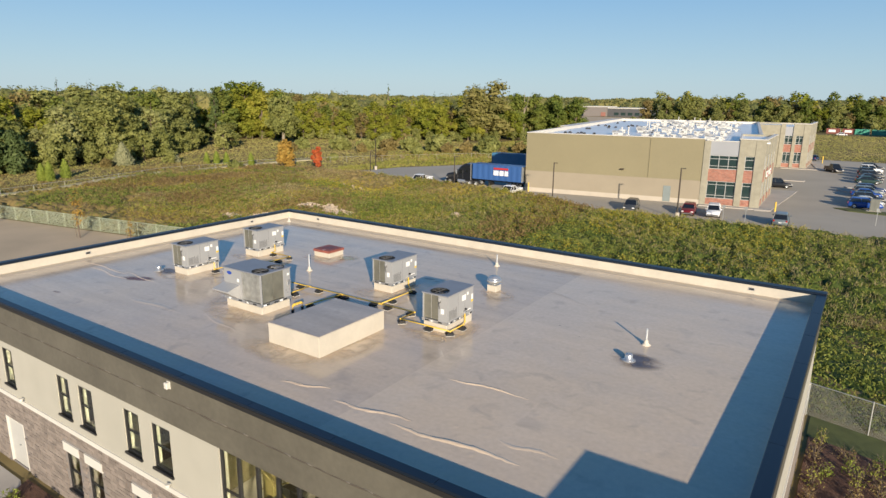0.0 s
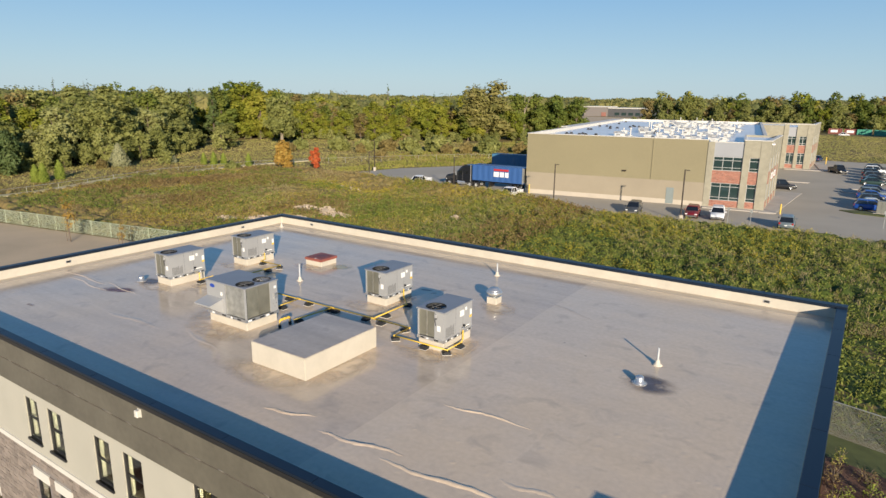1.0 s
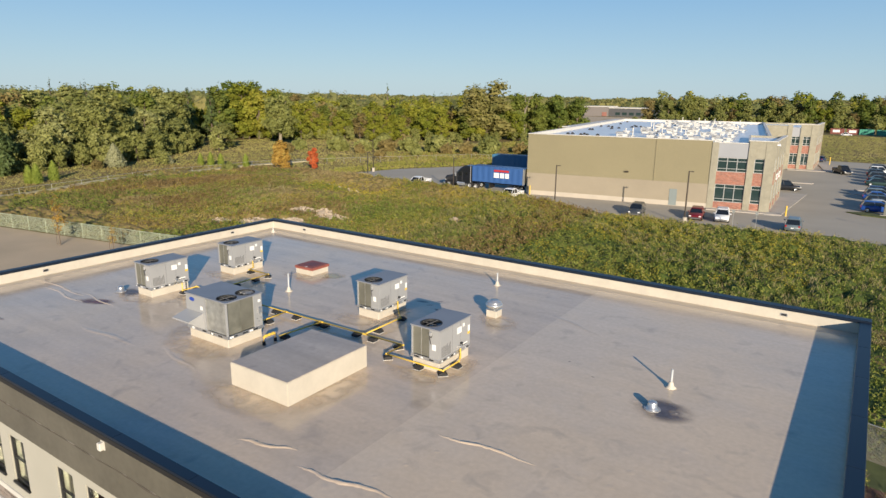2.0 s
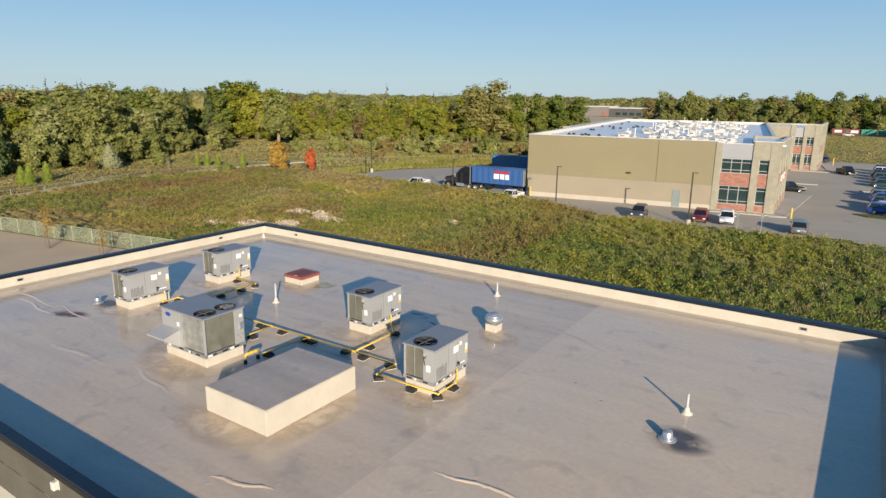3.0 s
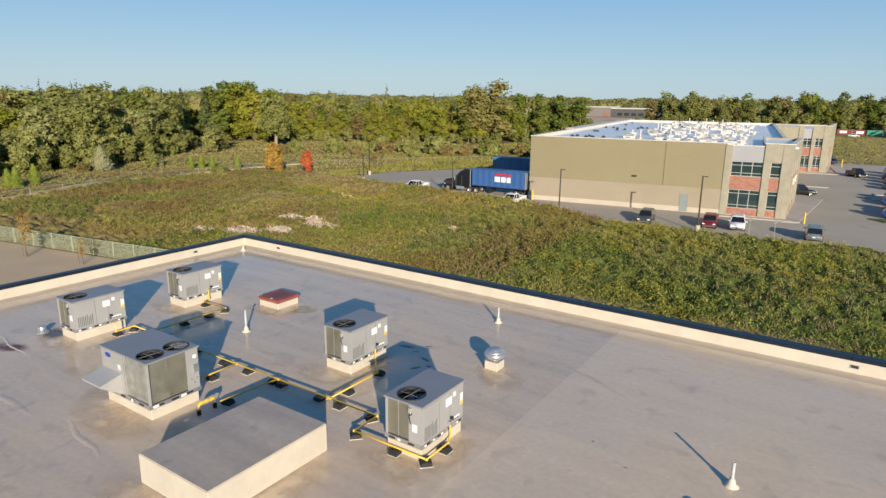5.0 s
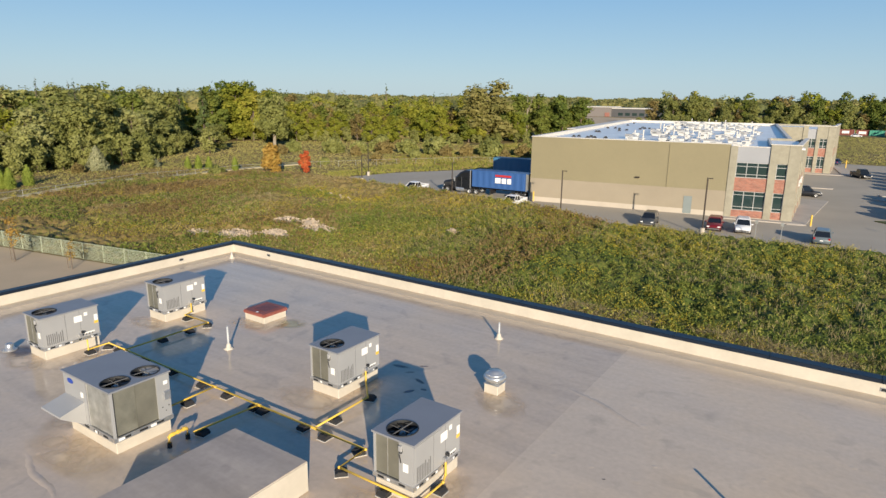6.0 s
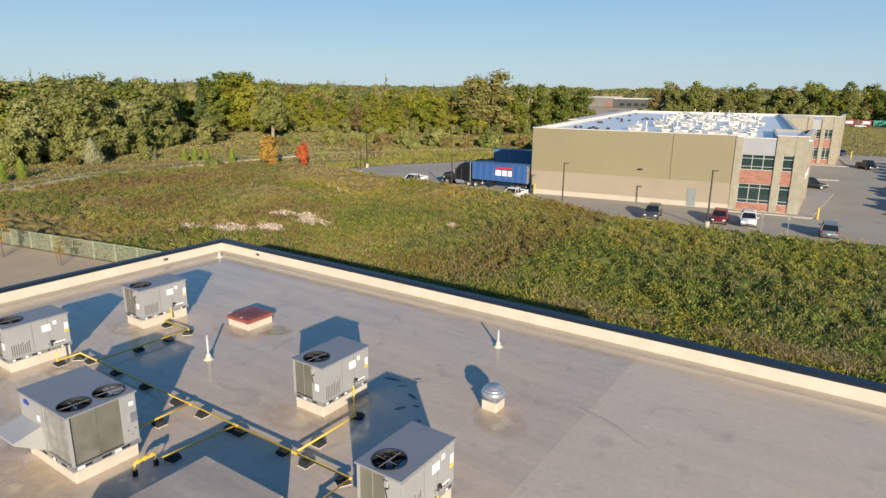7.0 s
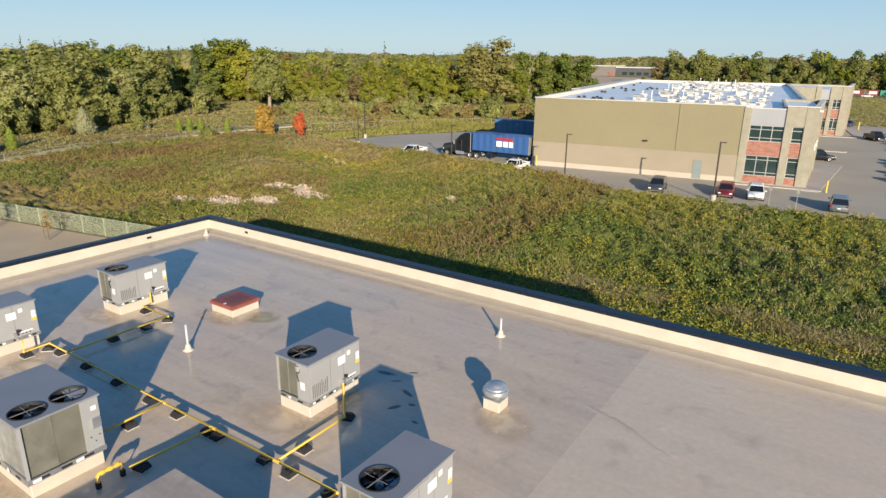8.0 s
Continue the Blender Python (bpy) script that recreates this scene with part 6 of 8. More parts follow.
for k, (yy, c, kind, hh, lab) in enumerate(((83.4, "blue", "suv", 1.66, "bright blue hatchback in a parking row"), (86.9, "silver", "sedan", 1.5, "silver sedan in a parking row"), (90.2, "black", "suv", 1.7, "black SUV in a parking row"), (97.0, "blue", "sedan", 1.5, "blue sedan in a parking row"), (100.4, "slate", "suv", 1.62, "grey-green SUV in a parking row"), (104.0, "navy", "suv", 1.65, "navy SUV in a parking row"), (119.0, "green", "sedan", 1.52, "dark green sedan in a parking row"), (124.4, "black", "sedan", 1.5, "black sedan in a parking row"), (130.4, "charcoal", "suv", 1.66, "charcoal SUV in a parking row"), (136.4, "black", "suv", 1.7, "black SUV in a parking row"), (142.8, "white", "suv", 1.85, "white van-like SUV in a parking row"), (149.5, "black", "suv", 1.7, "black SUV in a far parking row"))):
    car(34.9 + (k % 3) * 0.2, yy, 6, P_[c], 4.6, 1.84, hh, kind, lab)
car(-34.4, 63.6, -92, P_["white"], 5.4, 1.95, 1.75, "pickup", "white pickup truck half hidden by weeds", "truck")
car(-14.0, 60.8, -92, P_["white"], 5.4, 1.95, 1.75, "pickup", "white pickup truck at the meadow edge", "truck")


def container_box(parent, L, W, h, z, material, label):
    """A corrugated shipping container body."""
    bm = bmesh.new()
    n = int(L / 0.28)
    for sy in (-1, 1):
        prof = []
        for i in range(n + 1):
            x = i * L / n
            o = 0.0 if i % 4 in (0, 1) else 0.04
            prof.append((x, sy * (W / 2 - o)))
        lo = [bm.verts.new((x, y, z + 0.12)) for x, y in prof]
        hi = [bm.verts.new((x, y, z + h - 0.1)) for x, y in prof]
        for i in range(n):
            bm.faces.new((lo[i], lo[i + 1], hi[i + 1], hi[i]))
    c = part("container", bm, material, parent, label)
    part("container_roof", box(0, L, -W / 2 + 0.01, W / 2 - 0.01, z + h - 0.1, z + h), material, c)
    part("container_floor", box(0, L, -W / 2 + 0.01, W / 2 - 0.01, z, z + 0.12), material, c)
    part("end_wall", box(0, 0.06, -W / 2 + 0.05, W / 2 - 0.05, z + 0.12, z + h - 0.1), material, c)
    part("end_doors", box(L - 0.06, L, -W / 2 + 0.05, W / 2 - 0.05, z + 0.12, z + h - 0.1), M["steel"], c)
    for x in (0, L - 0.16):
        for sy in (-1, 1):
            part("corner_post", box(x, x + 0.16, sy * W / 2 - 0.06, sy * W / 2 + 0.02, z, z + h + 0.01), M["steel"] if x > 1 else material, c)
    return c


M["blue"] = paint("container_blue", (0.035, 0.10, 0.28), 0.5)
M["blue2"] = paint("trailer_blue", (0.045, 0.15, 0.27), 0.5)
TL = 10.0
truck = thing("semi_truck", TRUCK, "black semi truck with a blue corrugated container", "truck")
cb = container_box(truck, TL, 2.44, 2.75, 1.35, M["blue"], "blue corrugated shipping container")
part("marking", box(TL * 0.43, TL * 0.72, -1.245, -1.225, 3.28, 3.62), M["redmark"], cb, "red painted marking")
for a, b in ((0.43, 0.53), (0.55, 0.63), (0.65, 0.72)):
    part("marking", box(TL * a, TL * b, -1.245, -1.225, 2.25, 3.1), M["white"], cb, "white painted marking")
part("chassis", boxes([(-1.0, TL, -0.5, -0.3, 1.05, 1.35), (-1.0, TL, 0.3, 0.5, 1.05, 1.35), (3.2, 3.4, -0.9, 0.9, 0.3, 1.05)]), M["black"], truck)
for x in (TL - 1.3, TL - 2.6, 0.8, -0.5):
    for sy in (-1, 1):
        wheel(truck, x, sy * 1.0, 0.5, 0.55, sy)
for sy in (-1, 1):
    wheel(truck, -4.9, sy * 1.02, 0.5, 0.32, sy)
secs = []
for sx, z0, z1, k in ((-0.55, 0.75, 3.85, 1.2), (-1.5, 0.75, 3.95, 1.2), (-2.5, 0.75, 3.5, 1.18), (-3.05, 0.75, 3.0, 1.15), (-3.6, 0.7, 2.3, 1.08), (-4.4, 0.62, 2.15, 1.0), (-5.6, 0.55, 1.9, 0.9), (-5.95, 0.6, 1.6, 0.82)):
    secs.append([(sx, -k, z0), (sx, -k, z1 - 0.3), (sx, -k * 0.85, z1), (sx, k * 0.85, z1), (sx, k, z1 - 0.3), (sx, k, z0)])
cabp = part("cab", loft(secs), P_["black"], truck, "black sleeper cab")
part("windscreen", box(-3.42, -3.38, -0.95, 0.95, 2.2, 2.75), M["carglass"], cabp, at=Matrix.Translation((-3.35, 0, 2.45)) @ Matrix.Rotation(radians(-32), 4, 'Y') @ Matrix.Translation((3.35, 0, -2.45)))
for sy in (-1, 1):
    part("side_window", box(-2.95, -2.2, sy * 1.19 - 0.02, sy * 1.19 + 0.02, 2.1, 2.75), M["carglass"], cabp)
    part("fender", turned([(0.62, -0.2), (0.66, -0.2), (0.66, 0.2), (0.62, 0.2)], 16), P_["black"], cabp, at=pose(-4.9, sy * 0.98, 0.5, 90))
    part("exhaust_stack", tube(bmesh.new(), [(-0.45, sy * 1.1, 1.0), (-0.45, sy * 1.1, 4.0)], 0.08, 8), M["galv"], cabp)
    part("fuel_tank", tube(bmesh.new(), [(-3.2, sy * 0.95, 0.75), (-1.6, sy * 0.95, 0.75)], 0.32, 12), M["galv"], truck)
for sy in (-1, 1):
    part("cab_door", boxes([(-3.3, -3.27, sy * 1.2 - 0.01, sy * 1.2 + 0.01, 0.95, 2.8), (-2.12, -2.09, sy * 1.2 - 0.01, sy * 1.2 + 0.01, 0.95, 2.8)]), M["slot"], cabp)
    part("mirror", box(-3.45, -3.3, sy * 1.42 - 0.12, sy * 1.42 + 0.12, 2.0, 2.6, 0.03), M["galv"], cabp, "chrome mirror")
    part("step", boxes([(-3.1, -1.7, sy * 1.1 - 0.12, sy * 1.1 + 0.12, 0.42, 0.5), (-3.1, -1.7, sy * 1.1 - 0.12, sy * 1.1 + 0.12, 0.72, 0.78)]), M["galv"], cabp, "chrome step")
    part("sleeper_window", box(-1.5, -1.0, sy * 1.2 - 0.015, sy * 1.2 + 0.015, 2.3, 2.8), M["carglass"], cabp)
    part("headlight", box(-5.85, -5.6, sy * 0.72 - 0.16, sy * 0.72 + 0.16, 1.0, 1.25, 0.04), M["white"], cabp, "clear headlight")
    part("side_fairing", box(-1.75, -0.3, sy * 1.12 - 0.03, sy * 1.12 + 0.03, 0.5, 1.1, 0.02), M["slot"], cabp)
part("grille", box(-6.0, -5.93, -0.55, 0.55, 0.8, 1.42, 0.02), M["galv"], cabp, "chrome grille")
part("marker_strip", box(-3.12, -2.9, -0.9, 0.9, 2.93, 3.0, 0.02), M["galv"], cabp)
part("bumper", box(-6.05, -5.85, -1.1, 1.1, 0.35, 0.75, 0.05), M["galv"], truck)
tr2 = thing("semi_trailer", TRAILER2, "dark blue box trailer backed to the warehouse", "trailer")
cb2 = container_box(tr2, 13.0, 2.5, 2.9, 1.2, M["blue2"], "dark blue trailer body")
part("front_edge", box(-0.02, 0.14, -1.28, -1.1, 1.2, 4.0), M["white"], cb2)
part("chassis", boxes([(0, 13, -0.5, 0.5, 0.9, 1.2), (2.5, 2.7, -0.9, 0.9, 0.0, 0.9)]), M["black"], tr2)
for x in (11.5, 10.2):
    for sy in (-1, 1):
        wheel(tr2, x, sy * 1.0, 0.5, 0.5, sy)


# ---- trees ----
LEAF = {
    "olive": leafy("olive_leaves", (0.155, 0.175, 0.048), (0.25, 0.265, 0.076), (0.37, 0.37, 0.13), 5, 0.5, info=0.5, thin=0.36, grain=2.4),
    "sage": leafy("sage_leaves", (0.18, 0.20, 0.06), (0.275, 0.29, 0.095), (0.385, 0.385, 0.16), 5, 0.5, info=0.5, thin=0.36, grain=2.4),
    "yellow": leafy("yellow_green_leaves", (0.165, 0.20, 0.022), (0.26, 0.275, 0.033), (0.37, 0.335, 0.055), 5, 0.5, info=0.5, grain=2.4, thin=0.36),
    "bronze": leafy("bronze_leaves", (0.125, 0.13, 0.036), (0.20, 0.188, 0.055), (0.28, 0.245, 0.085), 5, 0.5, info=0.2, grain=2.4),
    "green": leafy("green_leaves", (0.10, 0.15, 0.028), (0.17, 0.21, 0.04), (0.26, 0.28, 0.06), 5, 0.5, info=0.4, grain=2.4, thin=0.4),
    "russet": leafy("russet_leaves", (0.18, 0.145, 0.055), (0.26, 0.205, 0.075), (0.33, 0.265, 0.10), 5, 0.5, info=0.4, grain=2.4, thin=0.4),
    "pine": leafy("pine_needles", (0.06, 0.095, 0.032), (0.10, 0.14, 0.045), (0.15, 0.18, 0.06), 5, 0.5, info=0.3, grain=2.4),
    "silver": leafy("silver_leaves", (0.185, 0.20, 0.095), (0.29, 0.295, 0.16), (0.41, 0.405, 0.245), 3, 0.5, info=0.2, grain=4.0),
    "orange": leafy("orange_leaves", (0.28, 0.175, 0.04), (0.39, 0.24, 0.05), (0.46, 0.33, 0.085), 1.5, 0.6, grain=5.0),
    "red": leafy("red_leaves", (0.38, 0.065, 0.025), (0.48, 0.10, 0.035), (0.54, 0.18, 0.06), 1.5, 0.6, grain=5.0),
    "cypress": leafy("arborvitae_leaves", (0.13, 0.18, 0.025), (0.20, 0.25, 0.038), (0.28, 0.32, 0.055), 1.5, 0.5, grain=5.0),
    "weed": leafy("meadow_leaves", (0.142, 0.17, 0.03), (0.247, 0.255, 0.048), (0.399, 0.35, 0.095), 9, 0.5, half=0.3),
    "dry": leafy("dry_grass", (0.165, 0.112, 0.045), (0.26, 0.195, 0.076), (0.37, 0.295, 0.14), 9, 0.5, half=0.3),
    "flower": leafy("goldenrod_flowers", (0.342, 0.28, 0.03), (0.456, 0.37, 0.035), (0.494, 0.42, 0.07), 2, 0.6),
    "straw": leafy("straw_grass", (0.228, 0.18, 0.085), (0.323, 0.27, 0.13), (0.437, 0.37, 0.2), 3, 0.6),
    "sedge": leafy("red_brown_weeds", (0.15, 0.10, 0.04), (0.215, 0.15, 0.06), (0.29, 0.21, 0.095), 5, 0.6),
    "bush": leafy("bush_leaves", (0.085, 0.13, 0.024), (0.162, 0.20, 0.036), (0.275, 0.28, 0.07), 2.5, 0.55),
}
rng = np.random.default_rng(11)


def leaf_quads(centers, normals, size, aspect=1.0, jitter=0.6, r=rng):
    """Small leaf-shaped quads round the centers, roughly facing the normals. Returns verts, faces."""
    n = len(centers)
    nm = normals + r.normal(0, jitter, (n, 3))
    nm /= np.linalg.norm(nm, axis=1)[:, None] + 1e-9
    a = np.cross(nm, r.normal(0, 1, (n, 3)))
    a /= np.linalg.norm(a, axis=1)[:, None] + 1e-9
    b = np.cross(nm, a)
    s = size * r.uniform(0.6, 1.4, (n, 1))
    p0, p1 = centers - a * s * aspect, centers + b * s * 0.55 + nm * s * 0.15
    p2, p3 = centers + a * s * aspect, centers - b * s * 0.55 + nm * s * 0.15
    v = np.stack([p0, p1, p2, p3], 1).reshape(-1, 3)
    f = np.arange(4 * n).reshape(n, 4)
    return v, f


ball = bmesh.new()
bmesh.ops.create_icosphere(ball, subdivisions=1, radius=1.0)
BALL_V, BALL_F = [tuple(v.co) for v in ball.verts], [[v.index for v in f.verts] for f in ball.faces]
ball.free()
ball = bmesh.new()
bmesh.ops.create_icosphere(ball, subdivisions=2, radius=1.0)
ROUND_V, ROUND_F = [tuple(v.co) for v in ball.verts], [[v.index for v in f.verts] for f in ball.faces]
ball.free()


def crown_mesh(name, leafmat, height, width, base, n, shape, leaf, seed, core=0.6):
    """A crown of many leaf sprays round a few leading boughs, with an uneven outline and gaps."""
    r = np.random.default_rng(seed)
    k = 120 if n > 1500 else 60
    span = height - base
    n, leaf = int(n * 0.86), leaf * 1.04

    def reach(t):
        if shape == "round":
            return math.sin(math.pi * min(0.96, 0.16 + 0.78 * t)) ** 0.6
        if shape == "cone":
            return (1 - t) * 0.95 + 0.05
        return math.sin(math.pi * min(0.96, 0.22 + 0.72 * t)) ** 0.5 * 0.82
    lobes = []
    for i in range(9):
        t = (i + r.uniform(0.1, 0.9)) / 9
        an = i * 2.4 + r.uniform(-0.5, 0.5)
        q = reach(t) * width / 2 * r.uniform(0.25, 0.72)
        lobes.append((q * math.cos(an), q * math.sin(an), base + span * (0.08 + 0.84 * t)))
    clumps = []
    while len(clumps) < k:
        if shape == "cone":
            t, an = r.uniform(0, 1) ** 0.8, r.uniform(0, 2 * math.pi)
            q = reach(t) * width / 2 * r.uniform(0.45, 1.0)
            x, y, z = q * math.cos(an), q * math.sin(an), base + span * (0.04 + 0.92 * t)
        else:
            c = lobes[r.integers(9)]
            d = r.normal(0, 1, 3)
            d *= width * 0.20 * r.uniform(0.3, 1.1) / np.linalg.norm(d)
            x, y, z = c[0] + d[0], c[1] + d[1], c[2] + d[2] * 0.8
            t = (z - base) / span
            if not -0.02 < t < 1.0 or math.hypot(x, y) > reach(max(0, t)) * width / 2 * 1.06:
                continue
        clumps.append((x, y, z, width * r.uniform(0.055, 0.125) * (1 if shape != "cone" else 1.0 * (1.15 - t))))
    C = np.array(clumps)
    pick = r.choice(k, n, p=C[:, 3] ** 2 / (C[:, 3] ** 2).sum())
    d = r.normal(0, 1, (n, 3))
    d /= np.linalg.norm(d, axis=1)[:, None]
    rad = C[pick, 3][:, None] * (0.5 + 0.75 * r.uniform(0.0, 1.0, (n, 1)))
    pos = C[pick, :3] + d * rad * np.array([1, 1, 0.9])
    out = pos - np.array([0, 0, base + span * 0.45])
    out /= np.linalg.norm(out, axis=1)[:, None] + 1e-9
    v, f = leaf_quads(pos, d * 0.3 + out * 0.9 + np.array([0, 0, 0.1]), leaf * 1.5, 1.0, 0.42, r)
    if core and shape != "cone":                # deeper foliage round the leading boughs
        m = n // 3
        c = np.array(lobes)[r.integers(0, 9, m)]
        d = r.normal(0, 1, (m, 3))
        d /= np.linalg.norm(d, axis=1)[:, None]
        w, g = leaf_quads(c + d * width * r.uniform(0.08, 0.20, (m, 1)), d * 0.5 + (c - np.array([0, 0, base + span * 0.4])) / width, leaf * 2.9, 1.0, 0.5, r)
        f = np.concatenate([f, g + len(v)])
        v = np.concatenate([v, w])
    v[:, 2] = np.maximum(v[:, 2], base * 0.6)
    v, f = v.tolist(), f.tolist()
    for x, y, z, q in (C if core else []):      # dense foliage of each spray
        o = len(v)
        for p in BALL_V:
            w = q * core * r.uniform(0.6, 1.3)
            v.append((x + p[0] * w, y + p[1] * w, z + p[2] * w * 0.85))
        f += [[o + k for k in t] for t in BALL_F]
    return soup(name, v, f, leafmat), C


def trunk_mesh(name, height, base, clumps, r0, seed, mat_=None):
    r = np.random.default_rng(seed)
    bm = bmesh.new()
    lean = r.uniform(-0.3, 0.3, 2)
    tube(bm, [(0, 0, -0.4), (lean[0] * 0.3, lean[1] * 0.3, base * 0.7), (lean[0], lean[1], height * 0.55), (lean[0] * 1.3, lean[1] * 1.3, height * 0.85)], [r0 * 1.25, r0, r0 * 0.6, r0 * 0.15], 7)
    for c in clumps[:: max(1, len(clumps) // 9)]:
        z = max(base * 0.5, c[2] * 0.6)
        tube(bm, [(lean[0] * 0.4, lean[1] * 0.4, z), (c[0] * 0.5, c[1] * 0.5, (z + c[2]) / 2 + 0.4), (c[0] * 0.95, c[1] * 0.95, c[2])], [r0 * 0.4, r0 * 0.25, r0 * 0.06], 5)
    return mesh_of(name, bm, mat_ or M["bark"])


TREES = {}
M["palebark"] = mat("pale_bark", (0.26, 0.225, 0.17), 0.9, var=0.25, scale=0.6, fine=12, bump=0.4)


def kind_of_tree(key, leafname, height, width, base, n, shape, leaf, seed, r0=0.25, core=0.6):
    cm, cl = crown_mesh("crown", LEAF[leafname], height, width, base, n, shape, leaf, seed, core)
    TREES[key] = (trunk_mesh("trunk", height, base, cl, r0, seed), cm)


for i in range(3):
    kind_of_tree(f"willow{i}", "olive", 15.5 + i, 12, 0.3, 4400, "round", 0.165, 20 + i, 0.35)
    kind_of_tree(f"sage{i}", "sage", 14.5 + i, 12.5, 0.3, 4000, "round", 0.165, 25 + i, 0.35)
    kind_of_tree(f"maple{i}", "yellow", 15 + i, 10.5, 0.8, 3000, "round", 0.17, 30 + i, 0.28)
    kind_of_tree(f"ash{i}", "green", 16 + i, 10, 1.0, 2800, "tall", 0.17, 40 + i, 0.28)
    kind_of_tree(f"rust{i}", "russet", 13 + i, 8.5, 1.0, 2000, "round", 0.17, 50 + i, 0.22)
    kind_of_tree(f"pine{i}", "pine", 19 + i, 7, 3.0, 2000, "cone", 0.3, 60 + i, 0.25)
    kind_of_tree(f"low{i}", "olive", 5.5 + i, 6.5, 0.4, 1300, "round", 0.125, 70 + i, 0.12)
for i in range(3):
    for k_, leaf_, h_, w_, sh_ in (("willow", "olive", 15.5, 12, "round"), ("maple", "yellow", 15, 10.5, "round"), ("ash", "green", 16, 10, "tall"), ("rust", "russet", 13, 8.5, "round"), ("pine", "pine", 19, 7, "cone")):
        kind_of_tree(f"{k_}{i + 5}", leaf_, h_ + i, w_, 0.8, 600, sh_, 0.26, 120 + i, 0.25)
kind_of_tree("big", "bronze", 20.5, 18.5, 2.5, 5200, "round", 0.2, 81, 0.5)
kind_of_tree("umbrella", "olive", 15, 13.5, 2.8, 4200, "round", 0.2, 82, 0.5)
TREES["umbrella"][0].materials[0] = M["palebark"]
kind_of_tree("orange", "orange", 5.2, 4.0, 0.3, 2400, "round", 0.12, 84, 0.1, core=0.5)
kind_of_tree("redtree", "red", 4.8, 2.6, 0.7, 1800, "round", 0.1, 85, 0.08, core=0.5)
def spire(key, leafname, height, width, n, leaf, rough, seed, r0):
    """A dense conical young tree: a ragged cone of foliage with small leaves all over it."""
    r = np.random.default_rng(seed)
    v, f = [], []
    rings, m = 11, 14
    def half_width(t):
        return width / 2 * (0.78 + 0.22 * math.sin(min(1, t * 4) * math.pi / 2)) * ((1 - t) ** 0.75 if rough > 0.3 else (1 - t ** 2.2) ** 0.7 * 0.88) + 0.04
    for j in range(rings + 1):
        t = j / rings
        for k in range(m):
            q = half_width(t) * 0.92 * r.uniform(1 - rough, 1 + rough * 0.6)
            an = 2 * math.pi * (k + 0.5 * (j % 2)) / m
            v.append((q * math.cos(an), q * math.sin(an), 0.1 + (height - 0.1) * t * 0.97))
    for j in range(rings):
        for k in range(m):
            f.append([j * m + k, j * m + (k + 1) % m, (j + 1) * m + (k + 1) % m, (j + 1) * m + k])
    t = 1 - np.sqrt(r.uniform(0, 1, n))
    an = r.uniform(0, 2 * np.pi, n)
    q = np.array([half_width(x) for x in t]) * r.uniform(0.8, 1.0 + rough, n)
    pos = np.c_[q * np.cos(an), q * np.sin(an), 0.1 + (height - 0.1) * t]
    lv, lf = leaf_quads(pos, np.c_[np.cos(an), np.sin(an), np.full(n, 0.5)], leaf, 1.3, 0.4, r)
    o = len(v)
    v += lv.tolist()
    f += (lf + o).tolist()
    cl = np.array([(0.2, 0.0, height * 0.6, 0.3)] * 3)
    TREES[key] = (trunk_mesh("trunk", height * 0.8, 0.2, cl, r0, seed), soup("crown", v, f, LEAF[leafname]))


spire("silver", "silver", 5.2, 3.6, 2200, 0.17, 0.45, 83, 0.12)
spire("cypress", "cypress", 4.3, 2.1, 1500, 0.1, 0.26, 86, 0.07)
kind_of_tree("sapling", "orange", 4.6, 2.1, 1.0, 560, "tall", 0.06, 87, 0.05, core=0.0)
kind_of_tree("scrub", "russet", 2.4, 4.6, 0.1, 1000, "round", 0.15, 88, 0.06)
kind_of_tree("greenscrub", "olive", 2.7, 5.0, 0.1, 1100, "round", 0.15, 89, 0.06)

kind_of_tree("gapfill", "pine", 10.5, 9.0, 0.1, 2800, "round", 0.17, 90, 0.2)
LABEL = {"gapfill": ("dense dark green tree added to a dark gap at the wood's edge", "tree"), "willow": ("grey-green leafy tree at the wood's edge", "tree"), "sage": ("pale sage-green willow at the wood's edge", "tree"), "maple": ("yellow-green autumn maple in the wood", "tree"), "ash": ("dark green broadleaf tree", "tree"), "rust": ("brownish autumn tree with thinning leaves", "tree"), "pine": ("tall dark pine rising above the wood", "tree"), "low": ("low olive-green shrub at the wood's edge", "shrub"), "big": ("large spreading olive-brown tree", "tree"), "umbrella": ("open-crowned tree with a pale bare trunk", "tree"), "silver": ("pale silvery young tree", "tree"), "orange": ("small orange autumn tree", "tree"), "redtree": ("small bright red autumn tree", "tree"), "cypress": ("young yellow-green arborvitae by the path", "tree"), "sapling": ("thin staked sapling with orange leaves", "tree"), "scrub": ("low russet shrub in the meadow", "shrub"), "greenscrub": ("low olive shrub in the meadow", "shrub")}


def plant(key, x, y, s=1.0, turn=0.0, squash=1.0):
    kd = key.rstrip("0123456789")
    lab, cat = LABEL[kd]
    t = thing("tree" if cat == "tree" else "shrub", pose(x, y, gh(x, y) - 0.02, 0, 0, turn), lab, cat, "wood" if cat == "tree" else "shrubs")
    wide = 1.4 if kd == "big" else 1.2 if kd in ("willow", "sage", "maple", "ash", "rust") else 1.0
    t.scale = (s * wide, s * wide, s * squash)
    for nm, me in zip(("trunk", "crown"), TREES[key]):
        o = new(nm, me)
        o.parent = t
    return t


tr = random.Random(3)


